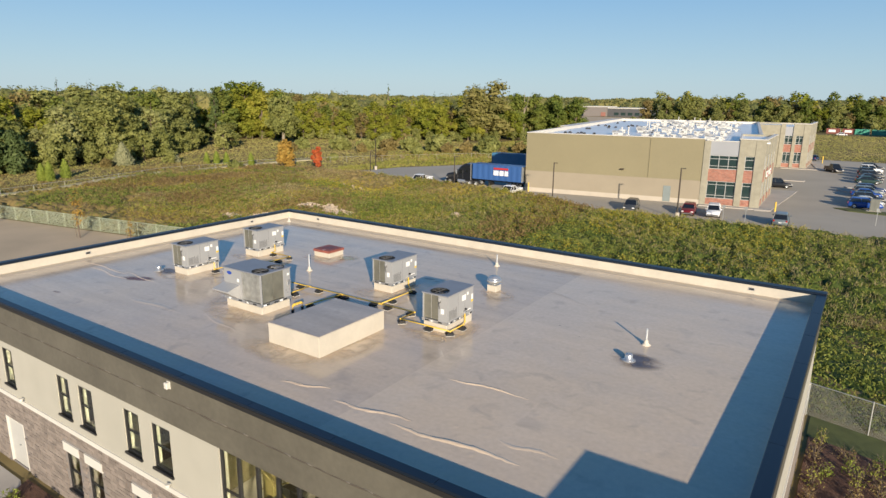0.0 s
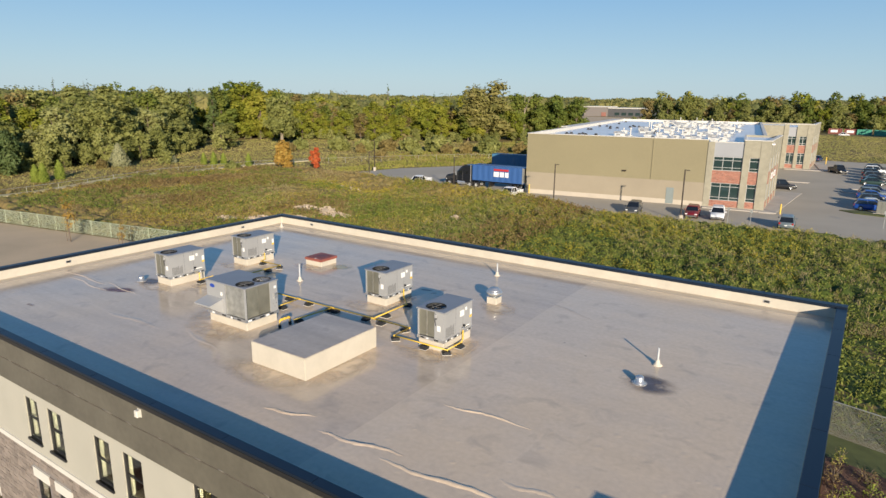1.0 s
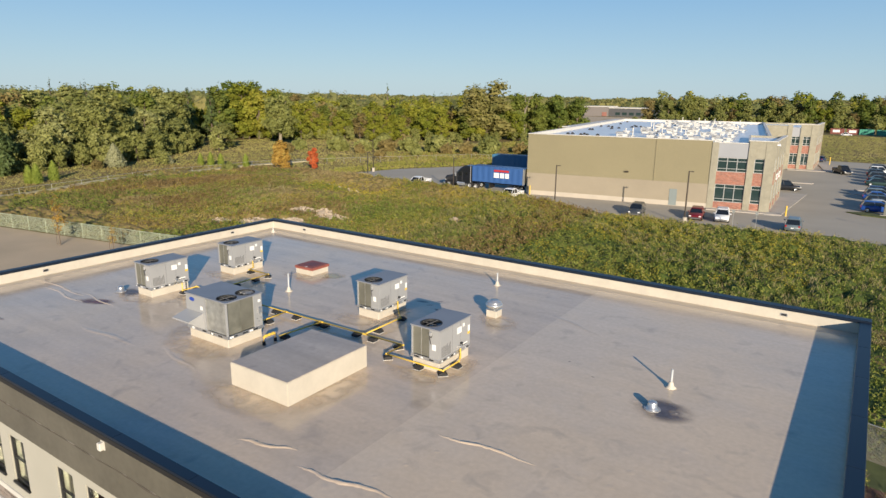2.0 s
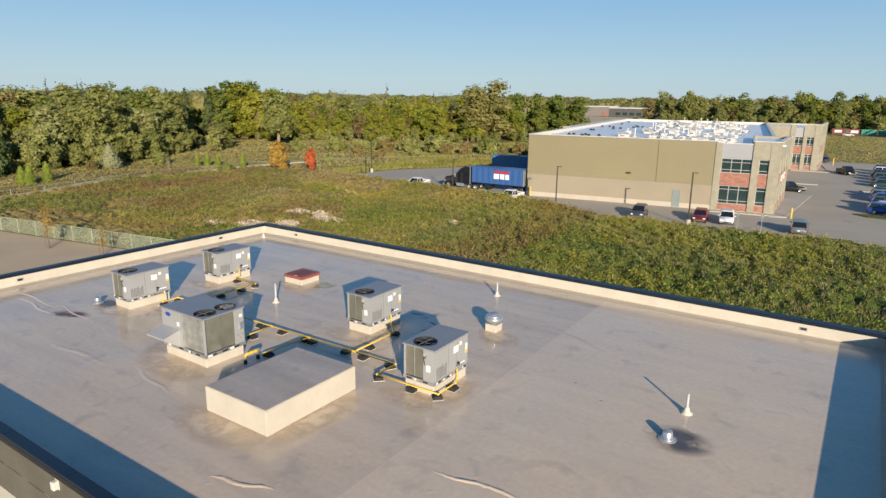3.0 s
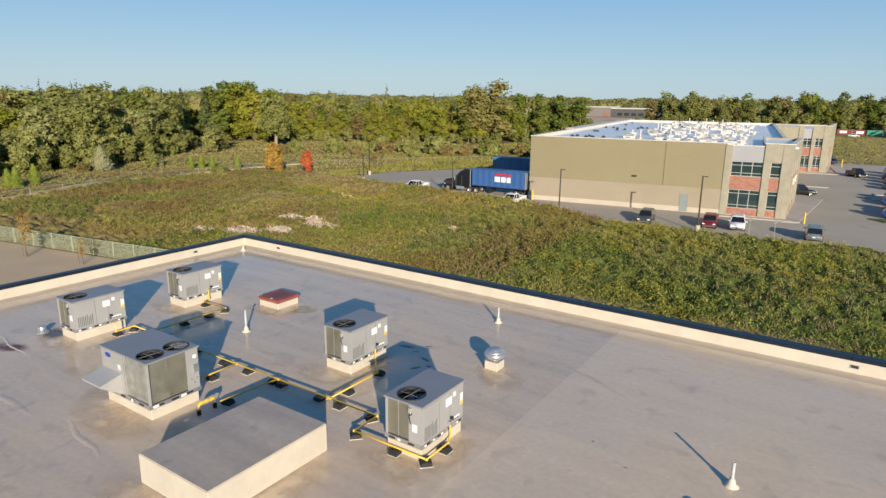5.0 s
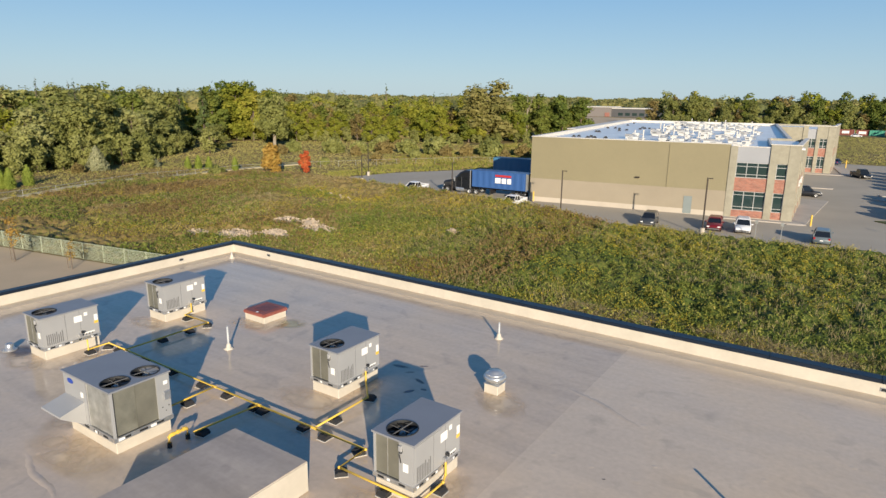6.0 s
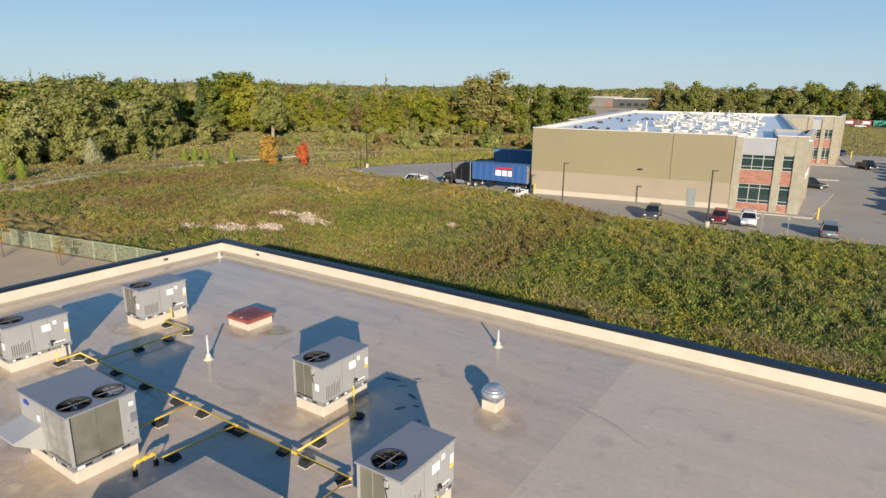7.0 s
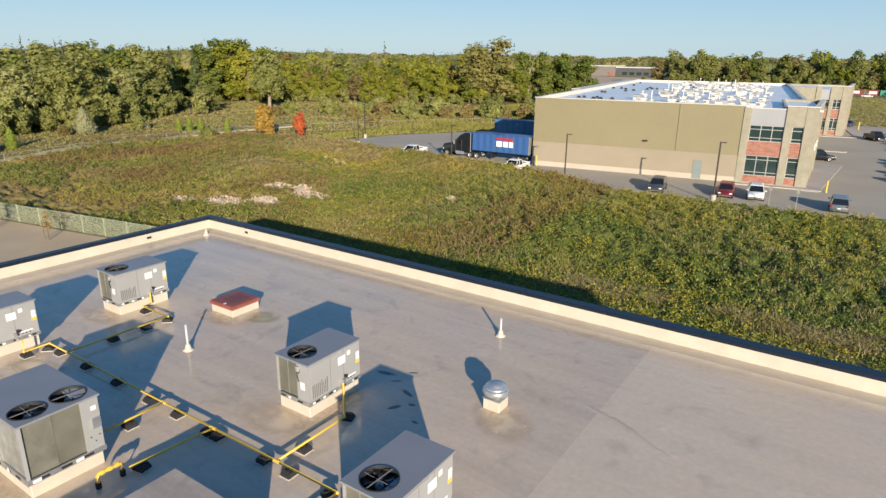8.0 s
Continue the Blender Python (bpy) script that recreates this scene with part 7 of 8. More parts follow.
def row(pts, step, kinds, smin, smax, depth=3.0, back=False):
    """Trees along a line, unevenly spaced."""
    for (x0, y0), (x1, y1) in zip(pts, pts[1:]):
        L = math.hypot(x1 - x0, y1 - y0)
        n = max(1, round(L / step))
        for i in range(n):
            t = (i + tr.uniform(-0.3, 0.3)) / n
            k = tr.choice(kinds)
            if k != "big" and k[-1] not in "0123456789":
                k = k + str(tr.randrange(3) + (5 if back and k not in ("low", "sage") else 0)) if k in ("willow", "sage", "maple", "ash", "rust", "pine", "low") else k
            plant(k, x0 + (x1 - x0) * t + tr.uniform(-depth, depth), y0 + (y1 - y0) * t + tr.uniform(-depth, depth), tr.uniform(smin, smax), tr.uniform(0, 360), tr.uniform(0.9, 1.12))


EDGE = [(-112, -14), (-112, 30), (-116, 52), (-128, 72), (-150, 96)]
row(EDGE, 3.9, ["willow", "sage", "willow", "sage", "willow", "low"], 0.5, 0.9)
row([(-107, -8), (-106, 34), (-110, 52), (-121, 72), (-140, 92)], 3.4, ["low"], 0.55, 1.1, 2)
row([(-122, -20), (-124, 28), (-128, 56), (-140, 78), (-164, 102)], 5, ["willow", "sage", "maple", "willow", "ash"], 0.74, 0.96)
row([(-138, -30), (-140, 30), (-146, 62), (-160, 88), (-182, 110)], 6, ["willow", "ash", "maple", "rust"], 0.85, 1.02, 3.0, back=True)
row([(-160, -36), (-164, 34), (-176, 72), (-205, 112)], 7, ["maple", "willow", "ash", "rust", "pine"], 0.9, 1.05, 5, back=True)
row([(-150, 96), (-172, 110), (-168, 122)], 5, ["willow", "maple"], 0.6, 0.85)
MID = [(-165, 122), (-140, 140), (-118, 152), (-98, 166), (-84, 176)]
row(MID, 4.6, ["maple", "maple", "maple", "rust", "ash"], 0.55, 0.78)
row([(-160, 118), (-136, 135), (-112, 148), (-94, 160)], 3.6, ["low"], 0.45, 0.8, 2)
row([(-176, 130), (-150, 150), (-124, 164), (-100, 178), (-78, 190)], 5, ["maple", "rust", "maple", "ash", "willow"], 0.68, 0.9)
row([(-195, 140), (-160, 165), (-130, 180), (-90, 204)], 6, ["maple", "rust", "maple", "ash"], 0.78, 0.95, 5, back=True)
row([(-215, 130), (-180, 176), (-140, 200), (-100, 224)], 7, ["pine", "maple", "rust", "maple"], 0.8, 0.98, 6, back=True)
plant("big", -87, 177, 1.0, 40)
for x, y, k, sc in ((-80, 188, "ash1", 1.0), (-76, 196, "ash2", 0.95), (-70, 199, "ash0", 1.0), (-72, 204, "ash1", 0.98), (-65, 206, "maple1", 0.92), (-82, 194, "ash2", 0.92), (-88, 192, "maple0", 0.95), (-66, 196, "ash0", 0.9), (-62, 203, "ash1", 0.92), (-84, 183, "ash0", 0.7), (-78, 184, "maple2", 0.6), (-90, 172, "maple1", 0.55), (-72, 191, "ash2", 0.75)):
    plant(k, x, y, sc, tr.uniform(0, 360))
row([(-100, 160), (-86, 170), (-70, 184)], 3.5, ["low"], 0.4, 0.7, 2)
row([(-150, 122), (-122, 140), (-100, 152), (-84, 164)], 5, ["maple", "maple", "low"], 0.4, 0.62, 3)
bare_limbs = np.array([(3.2 * math.cos(i * 2.4) * (0.5 + 0.03 * (i % 9)), 3.2 * math.sin(i * 2.4) * (0.5 + 0.03 * (i % 9)), 7 + (i % 9) * 1.3, 0.3) for i in range(18)])
TREES["bare"] = (trunk_mesh("trunk", 21, 3, bare_limbs, 0.3, 91, M["palebark"]),)
LABEL["bare"] = ("tall leafless pale tree beside the large one", "tree")
plant("bare", -77.9, 190.7, 1.0)
plant("umbrella", -124, 111, 1.0, 30)
# tall trees that stand above the wood
for x, y, k, sc in ((-158, 124, "maple2", 1.18), (-152, 126, "maple1", 1.12), (-163, 133, "ash2", 1.12), (-157, 138, "maple2", 1.05), (-168, 126, "ash1", 1.18), (-150, 134, "ash0", 1.08), (-152, 98, "pine0", 0.95), (-150, 105, "pine1", 0.92), (-156, 94, "pine2", 0.86), (-158, 84, "pine0", 0.9), (-152, 110, "ash1", 1.06), (-155, 116, "maple0", 1.1), (-155, 72, "willow2", 1.02), (-152, 62, "sage2", 1.04), (-150, 50, "willow1", 1.04), (-160, 150, "rust2", 1.08), (-156, 88, "willow2", 1.02)):
    plant(k, x, y, sc, tr.uniform(0, 360))
plant("willow1", -127, 92, 0.55, 20, 0.85); plant("low2", -119, 84, 1.0, 70)
# dark trees added to stand in for the shaded gap in the wood's edge
for x, y, sc in ((-103.5, 11.5, 0.95), (-104.5, 18.5, 1.05), (-103.5, 24.0, 0.8), (-106.0, 6.0, 1.1)):
    plant("gapfill", x, y, sc, tr.uniform(0, 360))
plant("silver", -102, 45.0, 1.0); plant("low0", -100, 55, 0.6); plant("silver", -101, 57, 0.5)
plant("orange", -70.7, 63.6, 1.18); plant("redtree", -65.4, 67.8, 1.0)
for x, y, s in ((-88.7, 22.2, 0.8), (-87.6, 23.0, 0.85), (-88.2, 26.1, 0.85), (-91.9, 59.0, 0.68), (-90.2, 60.4, 0.74), (-88.5, 61.8, 0.68), (-82.6, 64.0, 0.7)):
    plant("cypress", x, y, s, tr.uniform(0, 360))
for x, y, s in ((-52.6, -0.4, 1.0), (-37.7, 3.2, 1.15), (-30.5, 5.0, 0.6)):
    plant("sapling", x, y, s, tr.uniform(0, 360))
    for k in (-0.35, 0.35):
        st = solid("tree_stake", box(-0.022, 0.022, -0.022, 0.022, -0.2, 1.5), M["bark"], "thin brown wooden stake beside a sapling", "stake", "sapling stakes", m=pose(x + k, y - 0.2, GZ + 0.03, 0, k * 6, 0))
for x, y, s, k in ((-96, 108, 1.2, "greenscrub"), (-90, 112, 1.0, "greenscrub"), (-84, 116, 1.1, "scrub"), (-79, 120, 1.2, "greenscrub"), (-70, 122, 1.4, "greenscrub"), (-62, 124, 1.0, "scrub"), (-60, 134, 1.3, "greenscrub"), (-52, 140, 1.1, "greenscrub"), (-44, 146, 1.2, "scrub"), (-38, 142, 1.3, "greenscrub"), (-104, 96, 0.9, "scrub"), (-108, 104, 1.1, "greenscrub"), (-76, 84, 0.6, "greenscrub"), (-78, 56, 0.7, "greenscrub"), (-100, 40, 0.7, "scrub"), (-72, 98, 0.8, "scrub"), (-88, 130, 1.2, "scrub"), (-100, 134, 1.1, "greenscrub"), (-74, 124, 1.1, "greenscrub"), (-66, 120, 0.9, "scrub"), (-57, 128, 1.3, "greenscrub"), (-50, 134, 1.0, "scrub"), (-92, 120, 0.8, "greenscrub"), (-48, 120, 0.8, "scrub"), (-41, 128, 1.2, "greenscrub"), (-86, 106, 0.8, "scrub"), (-69, 110, 0.7, "greenscrub")):
    plant(k, x, y, s * (1.15 if y > 105 else 1.0), tr.uniform(0, 360))
# wood behind the warehouse
row([(-74, 372), (-40, 366), (0, 362), (60, 366), (110, 360)], 5.0, ["ash", "maple", "willow", "maple", "rust"], 0.8, 0.96, 3.5)
row([(-76, 384), (-40, 378), (0, 374), (60, 378), (120, 372)], 5.5, ["rust", "willow", "rust", "ash", "maple"], 1.02, 1.22, 4, back=True)
row([(-84, 352), (-72, 340), (-52, 336), (-40, 338)], 7, ["low"], 0.6, 0.9, 3)
row([(-74, 362), (-40, 357), (0, 353), (60, 356)], 5, ["low"], 0.8, 1.3, 2)
plant("rust1", -86, 376, 1.15, 10)


# far woods, one object to the horizon
def far_woods():
    r = np.random.default_rng(77)
    cs, ns, sz, cores = [], [], [], []

    def clump(x, y, h, w, dist):
        n = int(max(60, 250 - dist * 0.33))
        d = r.normal(0, 1, (n, 3)); d /= np.linalg.norm(d, axis=1)[:, None]; d[:, 2] = np.abs(d[:, 2])
        cs.append(np.array([x, y, GZ + h * 0.3]) + d * np.array([w, w, h * 0.7]) * r.uniform(0.70, 0.95, (n, 1))); ns.append(d)
        sz.append(np.full(n, 0.36 * (1 + dist / 520) * w / 6.5)); cores.append((x, y, h, w, dist))
    for i in range(1300):
        an = r.uniform(-1.35, 0.62)
        dist = 330 + 2700 * r.uniform(0, 1) ** 1.6
        x, y = 30 + dist * math.sin(an), -25 + dist * math.cos(an)
        if -0.42 < an < 0.06 and dist < 640:
            continue
        clump(x, y, r.uniform(8, 13) * (1 + dist / 9000), r.uniform(5, 8) * (1 + dist / 900), dist)
    for i in range(330):
        x, y = r.uniform(-330, -200), r.uniform(-90, 260)
        clump(x, y, r.uniform(15, 20), r.uniform(5, 7), 260)
    for i in range(150):
        x = r.uniform(-170, -108)
        clump(x, 225 + r.uniform(0, 90) - (x + 70) * 0.1, r.uniform(13, 18), r.uniform(5, 7), 260)
    c, nn, q = np.concatenate(cs), np.concatenate(ns), np.concatenate(sz)
    v, f = leaf_quads(c, nn, 1.0, 1.0, 0.4, r)
    c4 = np.repeat(c, 4, 0)
    v = c4 + (v - c4) * np.repeat(q, 4)[:, None]
    v, f = v.tolist(), f.tolist()
    for x, y, h, w, dist in cores:
        o = len(v)
        bv, bf = (ROUND_V, ROUND_F) if dist < 900 else (BALL_V, BALL_F)
        for p in bv:
            q = r.uniform(0.7, 0.98)
            v.append((x + p[0] * w * q, y + p[1] * w * q, GZ + h * 0.3 + min(p[2], 0.82) * h * 0.72 * q))
        f += [[o + k for k in t] for t in bf]
    return soup("far_woods", v, f, LEAF["farleaf"])


LEAF["farleaf"] = leafy("far_leaves", (0.10, 0.125, 0.045), (0.17, 0.175, 0.06), (0.27, 0.235, 0.085), 40, 0.5, grain=0.9)
tagged(new("far_woods", far_woods()), "distant autumn woods reaching to the horizon", "woods", kind="stuff")


# ---- meadow plants ----
def in_lot(x, y):
    inside = False
    for (x0, y0), (x1, y1) in zip(LOT, LOT[1:] + LOT[:1]):
        if (y0 > y) != (y1 > y) and x < (x1 - x0) * (y - y0) / (y1 - y0) + x0:
            inside = not inside
    return inside


def yard(x, y):
    return x < -3 and y < 10.8 + (x + 16) * 0.19 + (0.4 if x > -16 else 0)


def on_path(x, y):
    """Within the gravel path along the wood."""
    for (xa, ya), (xb, yb) in zip(PATHWAY, PATHWAY[1:]):
        if ya <= y <= yb:
            return -1.1 < x - xa - (xb - xa) * (y - ya) / (yb - ya) < 2.6
    return False


def scatter(n, x0, x1, y0, y1, seed):
    r = np.random.default_rng(seed)
    out = []
    for x, y in zip(r.uniform(x0, x1, n), r.uniform(y0, y1, n)):
        if in_lot(x, y) or yard(x, y) or on_path(x, y) or (-1.2 < x < 35 and y < 1.5) or (x >= 33 and y < 4.3 - (x - 34) * 0.24 + 0.3):
            continue
        out.append((x, y, gh(x, y)))
    return np.array(out)


def grass(name, pts, blades, hgt, wid, lean, material, label, seed, cat="meadow plants"):
    """Tufts of upright blades, one object."""
    r = np.random.default_rng(seed)
    n = len(pts) * blades
    base = np.repeat(pts, blades, 0) + np.c_[r.normal(0, 0.16, (n, 2)), np.zeros(n)]
    an = r.uniform(0, 2 * np.pi, n)
    side = np.c_[np.cos(an), np.sin(an), np.zeros(n)]
    tuft = np.repeat(r.uniform(0.6, 1.3, len(pts)), blades)
    h_ = (hgt * r.uniform(0.55, 1.2, n) * tuft)[:, None]
    tip = base + np.c_[r.normal(0, lean, (n, 2)), np.ones(n)] * h_
    mid = (base + tip) / 2 + np.c_[r.normal(0, 0.04, (n, 2)), np.zeros(n)]
    w = (wid * r.uniform(0.6, 1.4, n))[:, None]
    v = np.stack([base - np.array([0, 0, 0.05]), mid - side * w, tip, mid + side * w], 1).reshape(-1, 3)
    f = np.arange(4 * n).reshape(n, 4)
    return tagged(new(name, soup(name, v.tolist(), f.tolist(), material)), label, cat, kind="stuff")


def leafy_weeds(name, pts, leaves, rad, hgt, size, material, label, seed):
    """Bushy weeds: small leaves in rounded heaps, one object."""
    r = np.random.default_rng(seed)
    n = len(pts) * leaves
    d = r.normal(0, 1, (n, 3)); d /= np.linalg.norm(d, axis=1)[:, None]; d[:, 2] = np.abs(d[:, 2])
    s = np.repeat(r.uniform(0.6, 1.35, len(pts)), leaves)[:, None]
    pos = np.repeat(pts, leaves, 0) + d * s * np.array([rad, rad, hgt]) * r.uniform(0.6, 1.05, (n, 1))
    v, f = leaf_quads(pos, d + np.array([0, 0, 0.3]), size, 1.15, 0.7, r)
    return tagged(new(name, soup(name, v.tolist(), f.tolist(), material)), label, "meadow plants", kind="stuff")


def patch(pts, scale, lo, seed):
    """Keeps the points where a slow noise is above lo."""
    keep = [noise.noise((x * scale + seed, y * scale, seed * 0.7)) > lo for x, y, z in pts]
    return pts[np.array(keep)]


PILES = ((-22.6, 28.5, 120, 2.1), (-25.2, 24.6, 110, 1.9), (-29.2, 22.3, 130, 2.2), (-33.6, 20.4, 60, 1.5), (-28.6, 29.6, 80, 1.8), (-25.4, 30.4, 50, 1.3), (-9.3, 37.2, 40, 0.9), (-38, 49, 26, 0.8), (-41, 50, 24, 0.7), (-44.6, 51, 20, 0.7), (-35.6, 48, 16, 0.6))


def weed_height(x, y):
    """Height of the matted weeds: rounded heaps, low near the building, higher towards the car park."""
    bare = min(((x - p[0]) / p[3] / 1.5) ** 2 + ((y - p[1]) / p[3]) ** 2 for p in PILES)
    if bare < 1.0:
        return -0.1
    d = noise.voronoi((x / 1.15 + 0.3 * noise.noise((x, y, 2.0)), y / 1.0, 0.0))[0][0]
    amp = 0.12 + 0.72 * max(smooth01(21, 31, y + 0.05 * x), 0.9 * smooth01(-2, -22, x)) + 0.25 * noise.noise((x * 0.13, y * 0.13, 5.0))
    return max(0.0, amp) * (1.05 - 1.5 * d * d) + 0.06 * noise.noise((x * 2.3, y * 2.3, 1.0))


def on_weeds(pts, k=1.0):
    return np.array([(x, y, z + k * max(0.0, weed_height(x, y))) for x, y, z in pts])


def weed_mat():
    r = np.random.default_rng(51)
    st = 0.27
    xs, ys = np.arange(-79, 60, st), np.arange(2.0, 66, st)
    idx, v, f = {}, [], []
    for j, y in enumerate(ys):
        for i, x in enumerate(xs):
            if in_lot(x, y) or yard(x, y) or on_path(x, y) or (-1.6 < x < 35.5 and y < 2.2) or (x >= 33 and y < 4.9 - (x - 34) * 0.24):
                continue
            idx[i, j] = len(v)
            jx, jy, jz = r.uniform(-0.08, 0.08, 3)
            v.append((x + jx, y + jy, gh(x, y) + weed_height(x, y) - 0.06 + jz * 0.9))
    for i, j in idx:
        q = [(i, j), (i + 1, j), (i + 1, j + 1), (i, j + 1)]
        if all(k in idx for k in q):
            f.append([idx[k] for k in q])
    me = soup("weed_mat", v, f, LEAF["mass"])
    me.shade_smooth()
    return tagged(new("weed_mat", me), "matted green and brown meadow weeds in low heaps", "meadow plants", kind="stuff")


def weed_leaves(name, pts, per, rad, size, material, label, seed, up=0.1):
    """Small leaves lying over the heaps of weeds, one object."""
    r = np.random.default_rng(seed)
    n = len(pts) * per
    p = np.repeat(pts, per, 0) + r.normal(0, rad, (n, 3)) * np.array([1, 1, 0.0])
    p[:, 2] = [gh(x, y) + max(0.0, weed_height(x, y)) for x, y, z in p]
    p[:, 2] += np.abs(r.normal(0, up, n))
    v, f = leaf_quads(p, np.tile([0.0, 0.0, 0.6], (n, 1)), size, 1.25, 0.85, r)
    return tagged(new(name, soup(name, v.tolist(), f.tolist(), material)), label, "meadow plants", kind="stuff")


def lot_edge(p, lo, hi):
    """Points within a band lo to hi metres short of the car park's near kerb."""
    e = 64.5 - (p[:, 0] + 58) * 6.7 / 47
    e = np.where(p[:, 0] > -11, np.maximum(54.5, 57.8 - (p[:, 0] + 11) * 0.2), e)
    return p[(e - p[:, 1] > lo) & (e - p[:, 1] < hi)]


LEAF["field"] = leafy("field_grass", (0.20, 0.21, 0.055), (0.30, 0.28, 0.085), (0.40, 0.345, 0.14), 14, 0.25, half=0.3, thin=0.1)
LEAF["mass"] = leafy("weed_mass", (0.07, 0.10, 0.02), (0.14, 0.148, 0.036), (0.22, 0.165, 0.065), 8, 0.0, grain=3.2, drift=0.24, thin=0.1, half=0.2)
weed_mat()
weed_leaves("meadow_weeds", scatter(20000, -30, 60, 4, 52, 5), 8, 0.24, 0.082, LEAF["bush"], "bushy green meadow weeds", 6, 0.14)
weed_leaves("meadow_weeds", patch(scatter(11000, -60, 60, 14, 62, 25), 0.09, -0.12, 2.0), 7, 0.22, 0.095, LEAF["weed"], "tall pale green weeds", 26, 0.2)
grass("meadow_grass", on_weeds(scatter(20000, -60, 60, 1.5, 62, 1), 0.7), 4, 0.3, 0.026, 0.5, LEAF["weed"], "green and olive meadow grass", 2)
brown = np.concatenate([patch(scatter(12000, -92, -4, 12, 66, 3), 0.06, 0.02, 3.0), patch(scatter(9000, -80, 0, 12, 62, 33), 0.05, -0.1, 7.0)])
grass("dry_grass", on_weeds(brown, 0.8), 5, 0.32, 0.022, 0.6, LEAF["dry"], "dry brown meadow grass", 4)
weed_leaves("meadow_weeds", patch(scatter(22000, -79, -12, 9, 62, 45), 0.11, 0.02, 12.0), 6, 0.26, 0.1, LEAF["bush"], "bushy green weeds by the yard fence", 46, 0.18)
weed_leaves("dry_weeds", patch(scatter(24000, -76, 4, 22, 62, 55), 0.07, 0.06, 21.0), 6, 0.28, 0.1, LEAF["sedge"], "red-brown dying weeds in the meadow", 56, 0.2)
weed_leaves("dry_weeds", patch(scatter(13000, -79, -10, 12, 64, 35), 0.07, 0.0, 7.0), 6, 0.3, 0.09, LEAF["dry"], "brown dead weeds in the meadow", 36, 0.16)
lying = np.array([p for p in patch(scatter(16000, 8, 50, 18, 26, 34), 0.35, -0.12, 4.0) if abs(p[1] - 21.9 - noise.noise((p[0] * 0.2, 3.0, 0.0)) * 1.5) < 1.1 and p[0] > 11])
grass("dry_grass", lying, 7, 0.34, 0.02, 1.3, LEAF["straw"], "flattened straw-coloured grass", 44)
gold = np.concatenate([patch(lot_edge(scatter(22000, -50, 30, 14, 62, 7), 1.0, 17), 0.14, -0.02, 5.0), patch(scatter(20000, -79, 30, 12, 60, 17), 0.14, 0.06, 8.0)])
leafy_weeds("goldenrod", on_weeds(gold, 0.9), 10, 0.3, 0.4, 0.05, LEAF["flower"], "yellow goldenrod in the meadow", 8)
grass("tall_grass", on_weeds(patch(scatter(12000, -58, 60, 20, 62, 41), 0.08, -0.1, 6.0)), 5, 0.5, 0.014, 0.3, LEAF["straw"], "tall thin seeding grass", 42)
grass("meadow_grass", scatter(18000, -150, -58, 6, 160, 9), 5, 0.3, 0.05, 0.8, LEAF["field"], "grass of the far meadow", 10)
grass("dry_grass", scatter(5000, -150, -58, 6, 160, 19), 5, 0.34, 0.04, 0.6, LEAF["dry"], "dry grass of the far meadow", 20)
grass("meadow_grass", scatter(6000, -75, -15, 98, 180, 12), 5, 0.45, 0.08, 0.5, LEAF["weed"], "grass beyond the car park", 13)
grass("meadow_grass", scatter(5000, -64, -14, 70, 112, 62), 5, 0.4, 0.06, 0.5, LEAF["weed"], "grass at the far kerb of the car park", 63)
grass("dry_grass", scatter(3500, -75, -15, 98, 180, 22), 5, 0.45, 0.08, 0.5, LEAF["dry"], "dry grass beyond the car park", 23)
grass("meadow_grass", scatter(12000, 10, 80, 172, 320, 14), 4, 0.32, 0.05, 0.6, LEAF["field"], "short tan-green grass on the slope behind the warehouse", 15)


# rubble heaps
def rubble(x, y, n, rad, seed):
    r = random.Random(seed)
    bm = bmesh.new()
    for i in range(n):
        a, q = r.uniform(0, 6.28), rad * math.sqrt(r.uniform(0, 1))
        px, py = x + q * math.cos(a) * 1.5, y + q * math.sin(a)
        s = r.uniform(0.06, 0.22)
        m = Matrix.Translation((px, py, gh(px, py) + 0.8 * (1 - q / rad) ** 0.8)) @ Euler((r.uniform(0, 3), r.uniform(0, 3), r.uniform(0, 3))).to_matrix().to_4x4() @ Matrix.Diagonal((s, s * r.uniform(0.6, 1), s * r.uniform(0.4, 0.8), 1))
        ret = bmesh.ops.create_icosphere(bm, subdivisions=1, radius=1.0, matrix=m)
        for v in ret["verts"]:
            v.co += Vector((r.uniform(-1, 1), r.uniform(-1, 1), r.uniform(-1, 1))) * s * 0.18
    # mound of spoil under the stones
    n_, m_ = 26, 7
    grid = []
    for a in range(m_ + 1):
        q = a / m_
        grid.append([bm.verts.new((x + rad * 1.5 * q * math.cos(2 * math.pi * k / n_), y + rad * q * math.sin(2 * math.pi * k / n_), gh(x, y) - 0.12 + (0.95 * (1 - q) ** 0.8) * (0.85 + 0.5 * noise.noise((x + q * math.cos(2 * math.pi * k / n_) * 2.2, y + q * math.sin(2 * math.pi * k / n_) * 2.2, seed))) + r.uniform(-0.05, 0.05))) for k in range(n_)])
    for a in range(m_):
        for k in range(n_):
            bm.faces.new((grid[a][k], grid[a + 1][k], grid[a + 1][(k + 1) % n_], grid[a][(k + 1) % n_]))
    return solid("spoil_mound", bm, M["rock"], "low heap of pale broken stone in the weeds", "rubble", "rubble heaps")


for i, (x, y, n, rad) in enumerate(PILES):
    rubble(x, y, n, rad, i + 60)


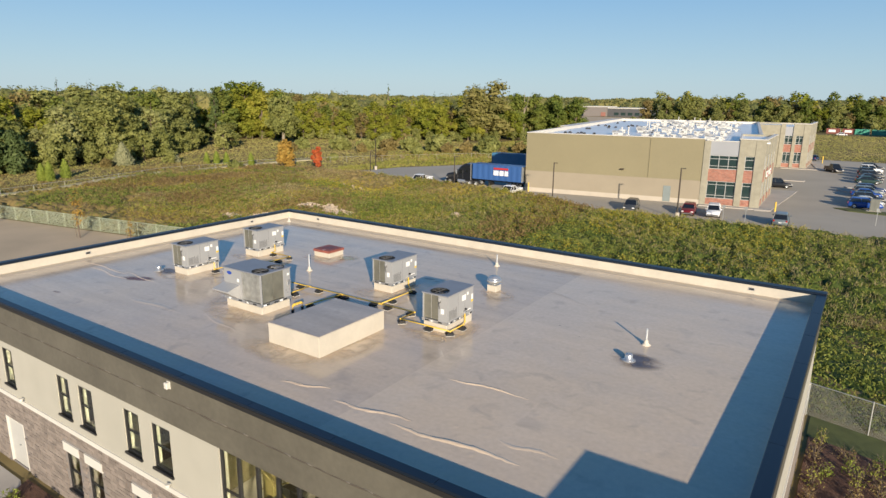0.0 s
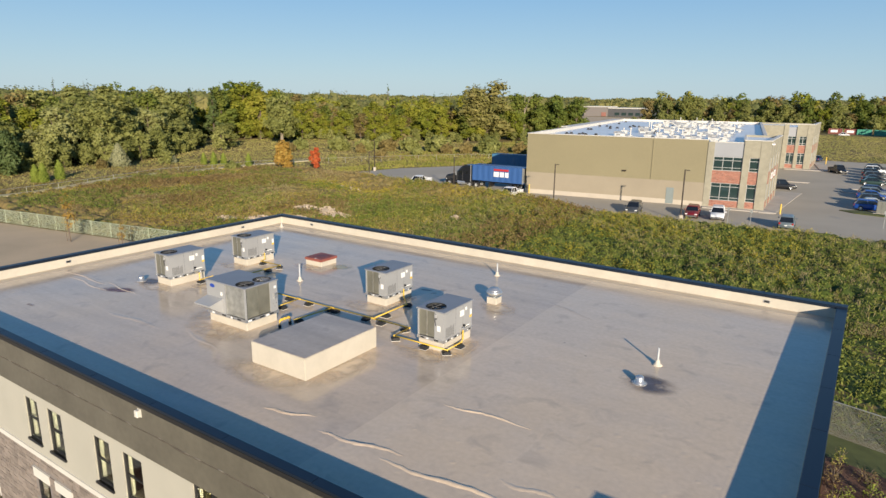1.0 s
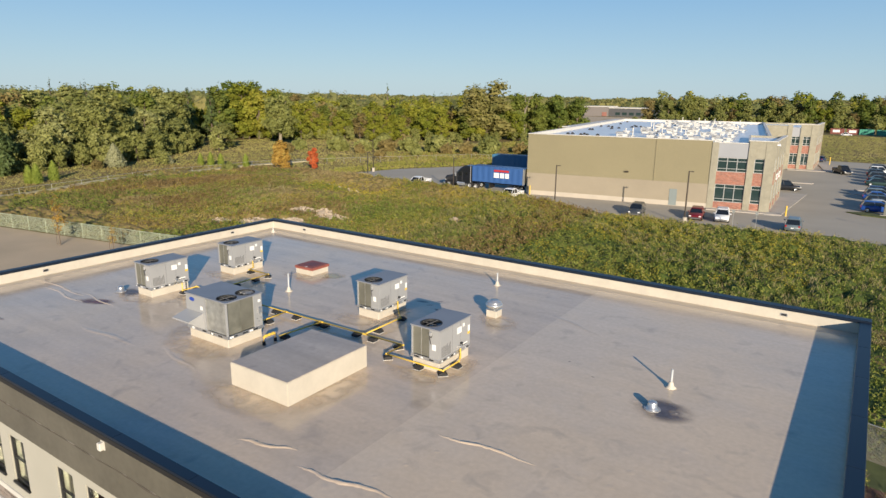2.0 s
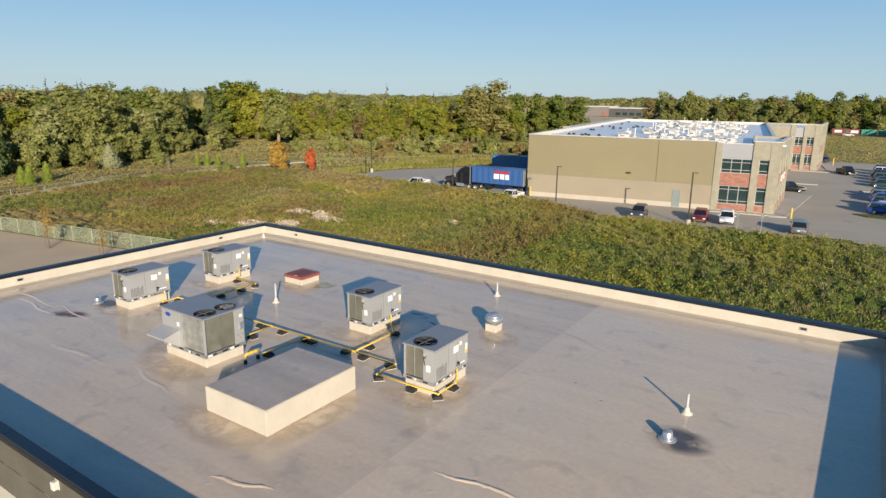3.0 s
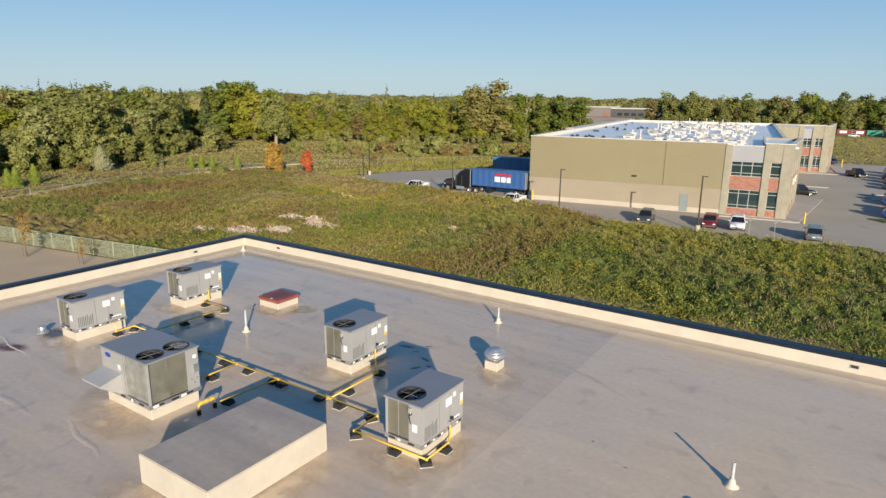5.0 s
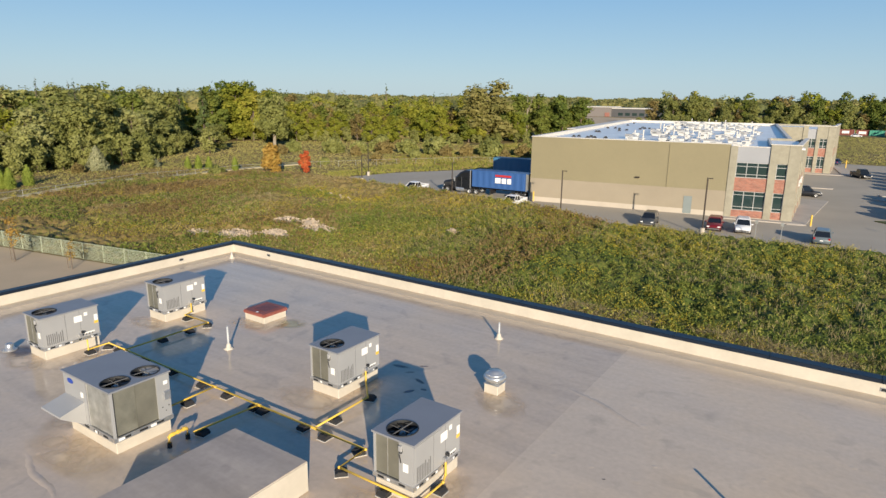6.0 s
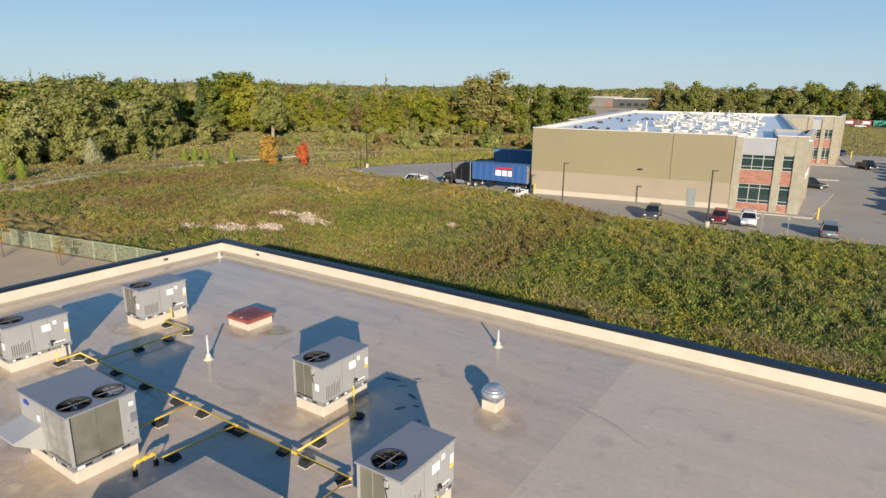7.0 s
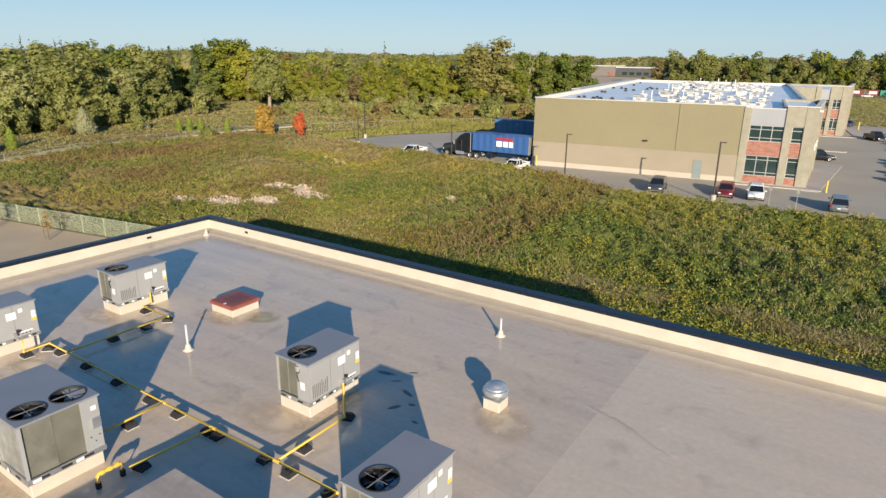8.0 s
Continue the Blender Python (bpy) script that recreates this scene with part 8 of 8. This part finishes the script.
# shrubs in the bed and by the near wall
def shrub(x, y, rad, h, seed, material, n=190):
    r = np.random.default_rng(seed)
    d = r.normal(0, 1, (n, 3)); d /= np.linalg.norm(d, axis=1)[:, None]; d[:, 2] = np.abs(d[:, 2]) * 1.1
    pos = d * np.array([rad, rad, h]) * r.uniform(0.45, 1.05, (n, 1))
    v, f = leaf_quads(pos, d, 0.045, 1.3, 0.7, r)
    t = thing("shrub", pose(x, y, GZ + 0.07), "young yellow-green shrub in brown mulch", "shrub", "bed shrubs")
    o = new("leaves", soup("leaves", v.tolist(), f.tolist(), material)); o.parent = t
    bm = bmesh.new()
    for k in range(7):
        a = k * 0.9
        tube(bm, [(0, 0, -0.05), (0.3 * rad * math.cos(a), 0.3 * rad * math.sin(a), h * 0.5), (0.8 * rad * math.cos(a), 0.8 * rad * math.sin(a), h * 0.9)], [0.018, 0.012, 0.005], 5)
    part("stems", bm, M["bark"], t)


sr = random.Random(8)
for i in range(22):
    shrub(34.7 + (i % 4) * 1.1 + sr.uniform(-0.3, 0.3), 0.9 - (i % 4) * 0.3 - (i // 4) * 1.25 + sr.uniform(-0.35, 0.35), sr.uniform(0.3, 0.55), sr.uniform(0.5, 1.0), 200 + i, (LEAF["weed"], LEAF["dry"], LEAF["cypress"])[i % 3], 110)
for i in range(9):
    shrub(8.2 + i * 1.0, -22.6 - (i % 2) * 0.8, sr.uniform(0.35, 0.6), sr.uniform(0.4, 0.8), 300 + i, LEAF["dry"] if i % 2 else LEAF["cypress"])

# ---- far things ----
M["factorygrey"] = mat("factory_grey", (0.085, 0.085, 0.09), 0.6, var=0.1, scale=6, fine=1, bump=0)
fb = thing("factory_building", pose(-184, 517, GZ, 0, 0, 3), "long low grey factory building far across the fields", "building", kind="structure")
part("wall", box(0, 21, 0, 30, 0, 8), M["mortar"], fb, "grey ribbed wall"); part("wall", box(21, 64, 2, 30, 0, 7), M["factorygrey"], fb)
part("roof_edge", boxes([(-0.3, 21.2, -0.3, 30.3, 8, 8.6), (21.2, 64.3, 1.7, 30.3, 7, 7.7)]), M["whitetrim"], fb)
part("entrance", box(16, 20, -0.4, 1.9, 0.2, 3.6), M["brick"], fb)
for k in range(6):
    part("window", box(27 + k * 6, 31 + k * 6, 1.9, 2.0, 1.2, 3.6), M["glass"], fb)
sheet("road", [(-114, 330), (-60, 345), (-100, 500), (-180, 505)], GZ + 0.04, 0.3, M["gravel"], "bare tan field before the factory", "field")
for k, (x, c, lab) in enumerate(((16.5, "redc", "rust-red shipping container with worn paint"), (23.3, "redc", "rust-red shipping container beside another"), (28.6, "greenc", "green shipping container in the yard"), (35.5, "greenc", "green shipping container beside another"))):
    M.setdefault("redc", paint("container_red", (0.18, 0.05, 0.04), 0.6)); M.setdefault("greenc", paint("container_green", (0.05, 0.26, 0.18), 0.6))
    t = thing("shipping_container", pose(x - 2, 341 - k * 0.6, GZ, 0, 0, 0), lab, "container", "far containers")
    cc = container_box(t, 6.1, 2.44, 2.6, 0.02, M[c], lab)
    if c == "redc":
        part("painted_shape", box(1.0, 4.0, -1.26, -1.235, 0.8, 2.0), M["white"], cc)
car(22.0, 322, 0, P_["white"], 4.6, 1.84, 1.5, "sedan", "white car on the far yard track")
